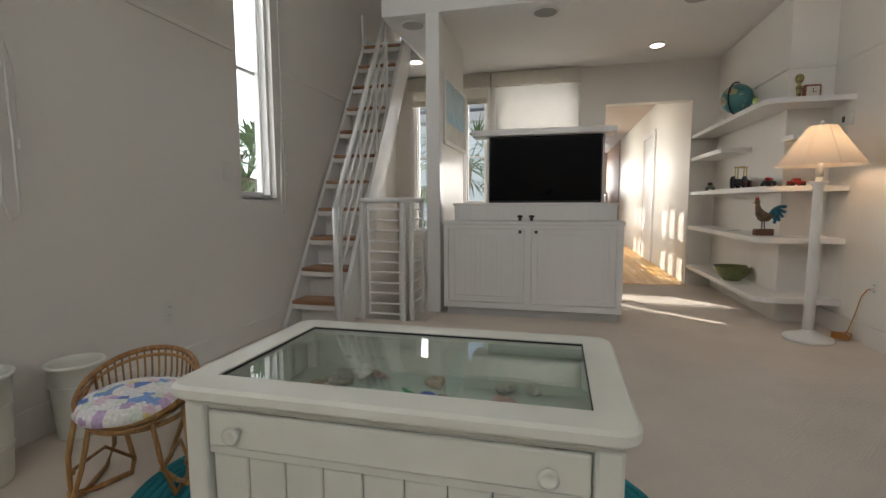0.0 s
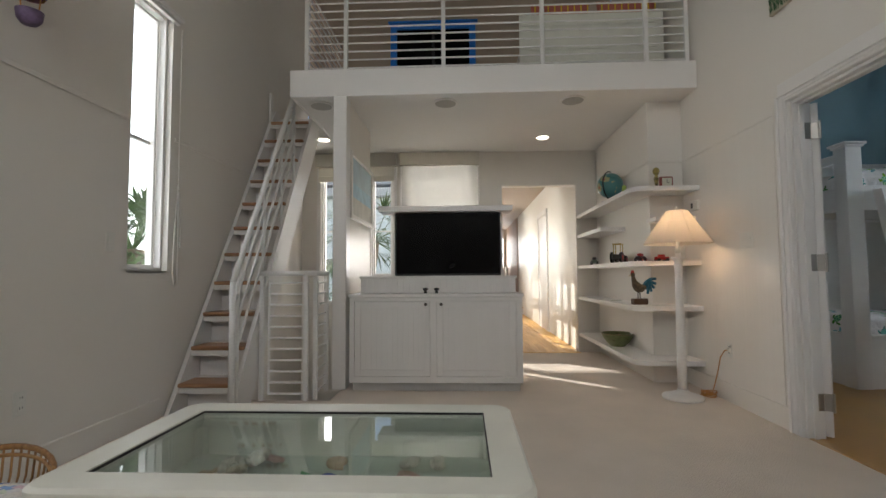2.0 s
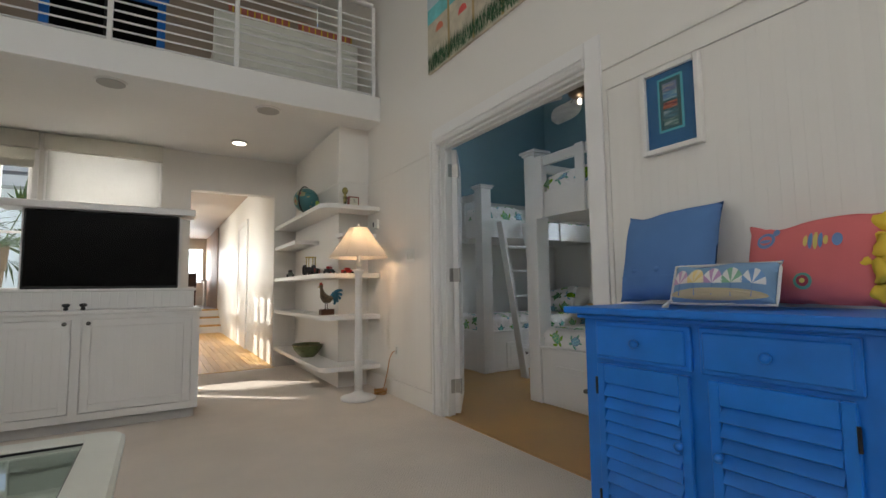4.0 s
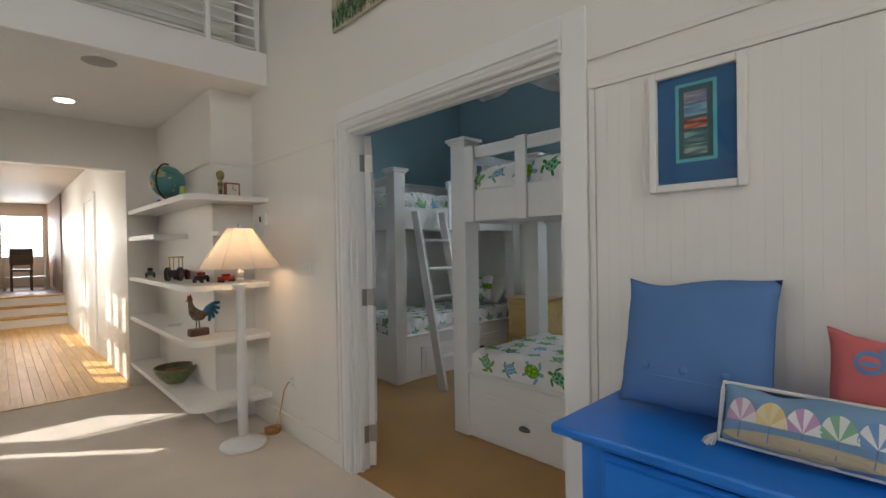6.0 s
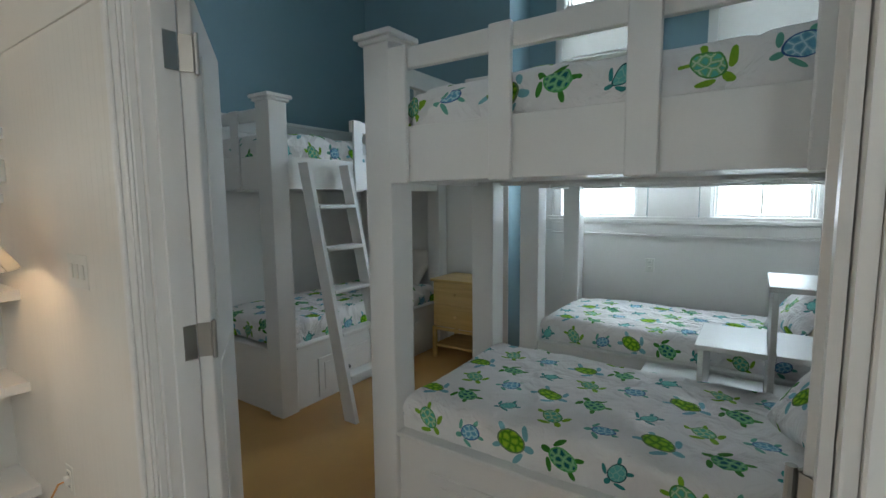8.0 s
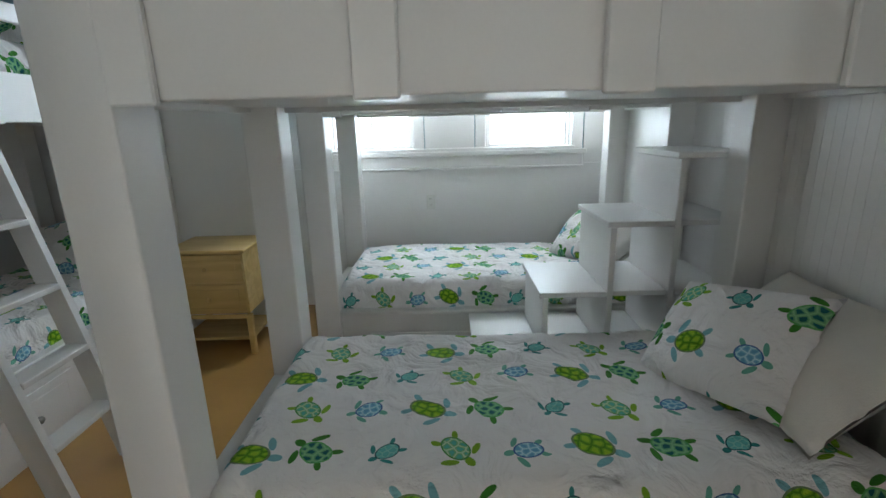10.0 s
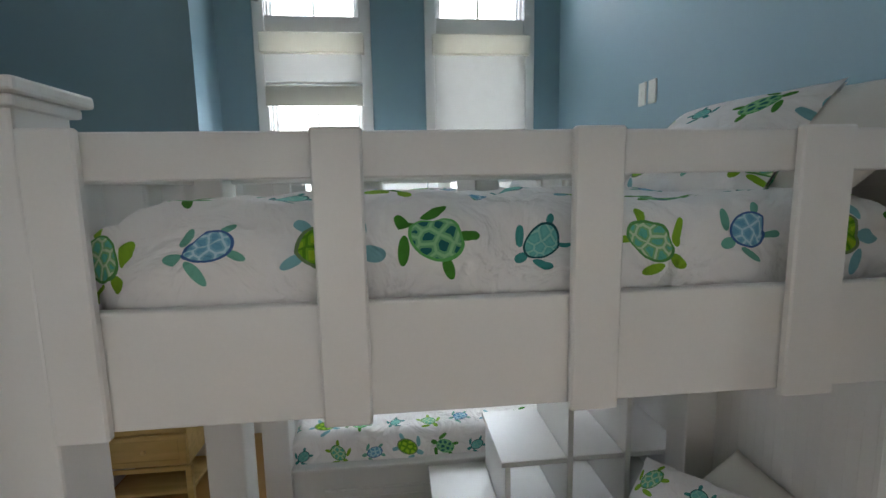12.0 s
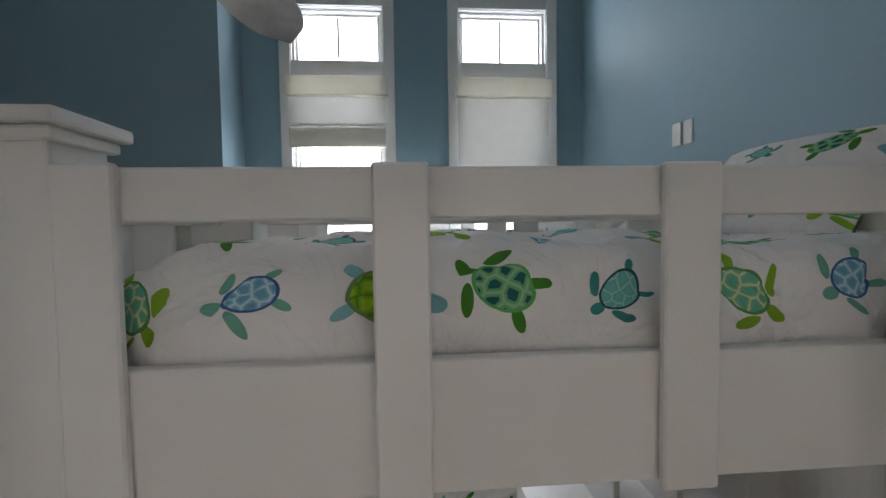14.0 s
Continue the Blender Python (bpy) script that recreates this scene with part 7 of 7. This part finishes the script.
BRIGHT = glowing("bright_hazy_sky", (0.93, 0.97, 1.0), 2.6)
# glowing panel for the sky; added wide and tall to block the sun too
solid("backdrop", boxes(((-7.1, -9, -3.2), (-7.0, 10.0, 9.0))), BRIGHT, "bright hazy sky outside the narrow windows", "backdrop", "structure")
solid("backdrop", boxes(((10.0, -6, -3.2), (10.1, 9.0, 9.0))), BRIGHT, "bright hazy sky outside the bunk room", "backdrop", "structure")
solid("backdrop", boxes(((-2.0, 20.0, -1.0), (4.0, 20.1, 5.0))), BRIGHT, "bright hazy sky beyond the far window", "backdrop", "structure")
house((-6.5, 14.5, -3.2), 6.0, 6.0, 6.6, SIDING, "pale blue neighbour house behind the building", "y")


def palm(at, h, seed, crown=1.5, n=26):
    """A fan palm: leaning ringed trunk and a crown of split, drooping leaves."""
    r = random.Random(seed)
    p = thing("palm_tree", at, "fan palm with drooping split leaves outside", "palm tree", "palms")
    lean = Vector((r.uniform(-0.3, 0.3), r.uniform(-0.3, 0.3), 0))
    bm = bmesh.new()
    k = 14
    for i in range(k):
        a, b = i / k, (i + 1) / k
        rod(bm, Vector((0, 0, h * a)) + lean * a * a, Vector((0, 0, h * b)) + lean * b * b, 0.13 - 0.03 * a, 0.11 - 0.03 * a, 10)
    part("trunk", bm, material("palm_bark", (0.17, 0.13, 0.09), 0.9, vary=0.3, scale=12, bump=0.6, bump_scale=30), p)
    top = Vector((0, 0, h)) + lean
    bm = bmesh.new()
    for i in range(n):
        az, el = r.uniform(0, 6.283), r.uniform(-0.5, 1.2)
        d = Vector((math.cos(az) * math.cos(el), math.sin(az) * math.cos(el), math.sin(el)))
        side = d.cross(Vector((0, 0, 1))).normalized()
        stalk = crown * r.uniform(0.35, 0.55)
        c = top + d * stalk + Vector((0, 0, -0.08))
        rod(bm, top, c, 0.012, 0.006, 5)
        for j in range(18):
            s = (j - 8.5) / 8.5
            tip = c + (d * math.cos(s * 1.3) + side * math.sin(s * 1.3)) * crown * r.uniform(0.4, 0.55) + Vector((0, 0, -0.22 * crown * r.uniform(0.4, 1.0)))
            mid = (c + tip) / 2 + Vector((0, 0, 0.05))
            w = (tip - c).cross(Vector((0, 0, 1))).normalized() * 0.018
            v = [bm.verts.new(q) for q in (c, mid + w, tip, mid - w)]
            bm.faces.new(v)
    part("crown", bm, material("palm_leaf", (0.07, 0.13, 0.035), 0.5, vary=0.4, scale=5), p)
    return p


palm((-2.62, 3.75, -3.2), 4.4, 1, 0.9)
palm((-1.85, 8.1, -3.2), 4.8, 2, 1.4)
palm((-2.6, 7.6, -3.2), 3.6, 3, 1.2)

# ---- pieces of walls and floors ----


def shared_boards(name, parent, count, w, t, h, mat, place):
    """Equal boards on one mesh, each an object of its own."""
    bm = boxes(((0, 0, 0), (w - 0.0001, t, h)), bevel=0.0004)
    me = bpy.data.meshes.new(name)
    bmesh.ops.recalc_face_normals(bm, faces=bm.faces[:])
    bm.to_mesh(me)
    bm.free()
    me.materials.append(mat)
    for i in range(count):
        o = new(name, me)
        o.parent = parent
        o.matrix_basis = place(i)


E_WALL = bpy.data.objects["wall_east"]
shared_boards("beadboard", E_WALL, 46, 0.0405, 0.005, 1.715, WALL, lambda i: Matrix.Translation((EAST, 1.367 - 0.0405 * i, 0.145)) @ pose(0, 0, 0, 0, 0, -90) @ Matrix.Translation((0, -0.006, 0)))
shared_boards("beadboard", E_WALL, 31, 0.0405, 0.005, 1.84, WALL, lambda i: Matrix.Translation((EAST, 4.345 - 0.0405 * i, 0.142)) @ pose(0, 0, 0, 0, 0, -90) @ Matrix.Translation((0, -0.005, 0)))
S_WALL = bpy.data.objects["wall_bunk_south"]
shared_boards("beadboard", S_WALL, 84, 0.0412, 0.012, RAIL_Z, TRIM, lambda i: Matrix.Translation((2.2 + 0.0412 * i, BUNK_S, 0)))
solid("wainscot_cap", boxes(((EAST_BACK, BUNK_S, RAIL_Z), (BUNK_E, BUNK_S + 0.035, RAIL_Z + 0.03)), bevel=0.004), TRIM, "white cap rail on the wainscot", "trim", "structure")
P_FLOOR = bpy.data.objects["passage_floor"]
k = 0
for row in range(13):
    y = NORTH - 0.06 - (row % 3) * 0.35
    while y < 11.6:
        ln = 1.1
        y0, y1 = max(y, NORTH - 0.06), min(y + ln - 0.003, 11.68)
        if y1 - y0 > 0.1:
            ob = mesh_object("plank", boxes(((0.44 + 0.080 * row, y0, -0.011), (0.44 + 0.080 * (row + 1) - 0.002, y1, 0.002)), bevel=0.0015), HONEY)
            ob.parent = P_FLOOR
        y += ln
solid("threshold", boxes(((0.44, NORTH - 0.085, 0.0), (1.475, NORTH - 0.06, 0.006)), bevel=0.002), HONEY, "wood strip between carpet and passage floor", "threshold", "structure")
solid("door_threshold", boxes(((EAST + 0.0, DOOR[0] + 0.02, -0.002), (EAST + 0.03, DOOR[1] - 0.02, 0.004)), bevel=0.002), OCHRE, "threshold strip in the double doorway", "threshold", "structure")
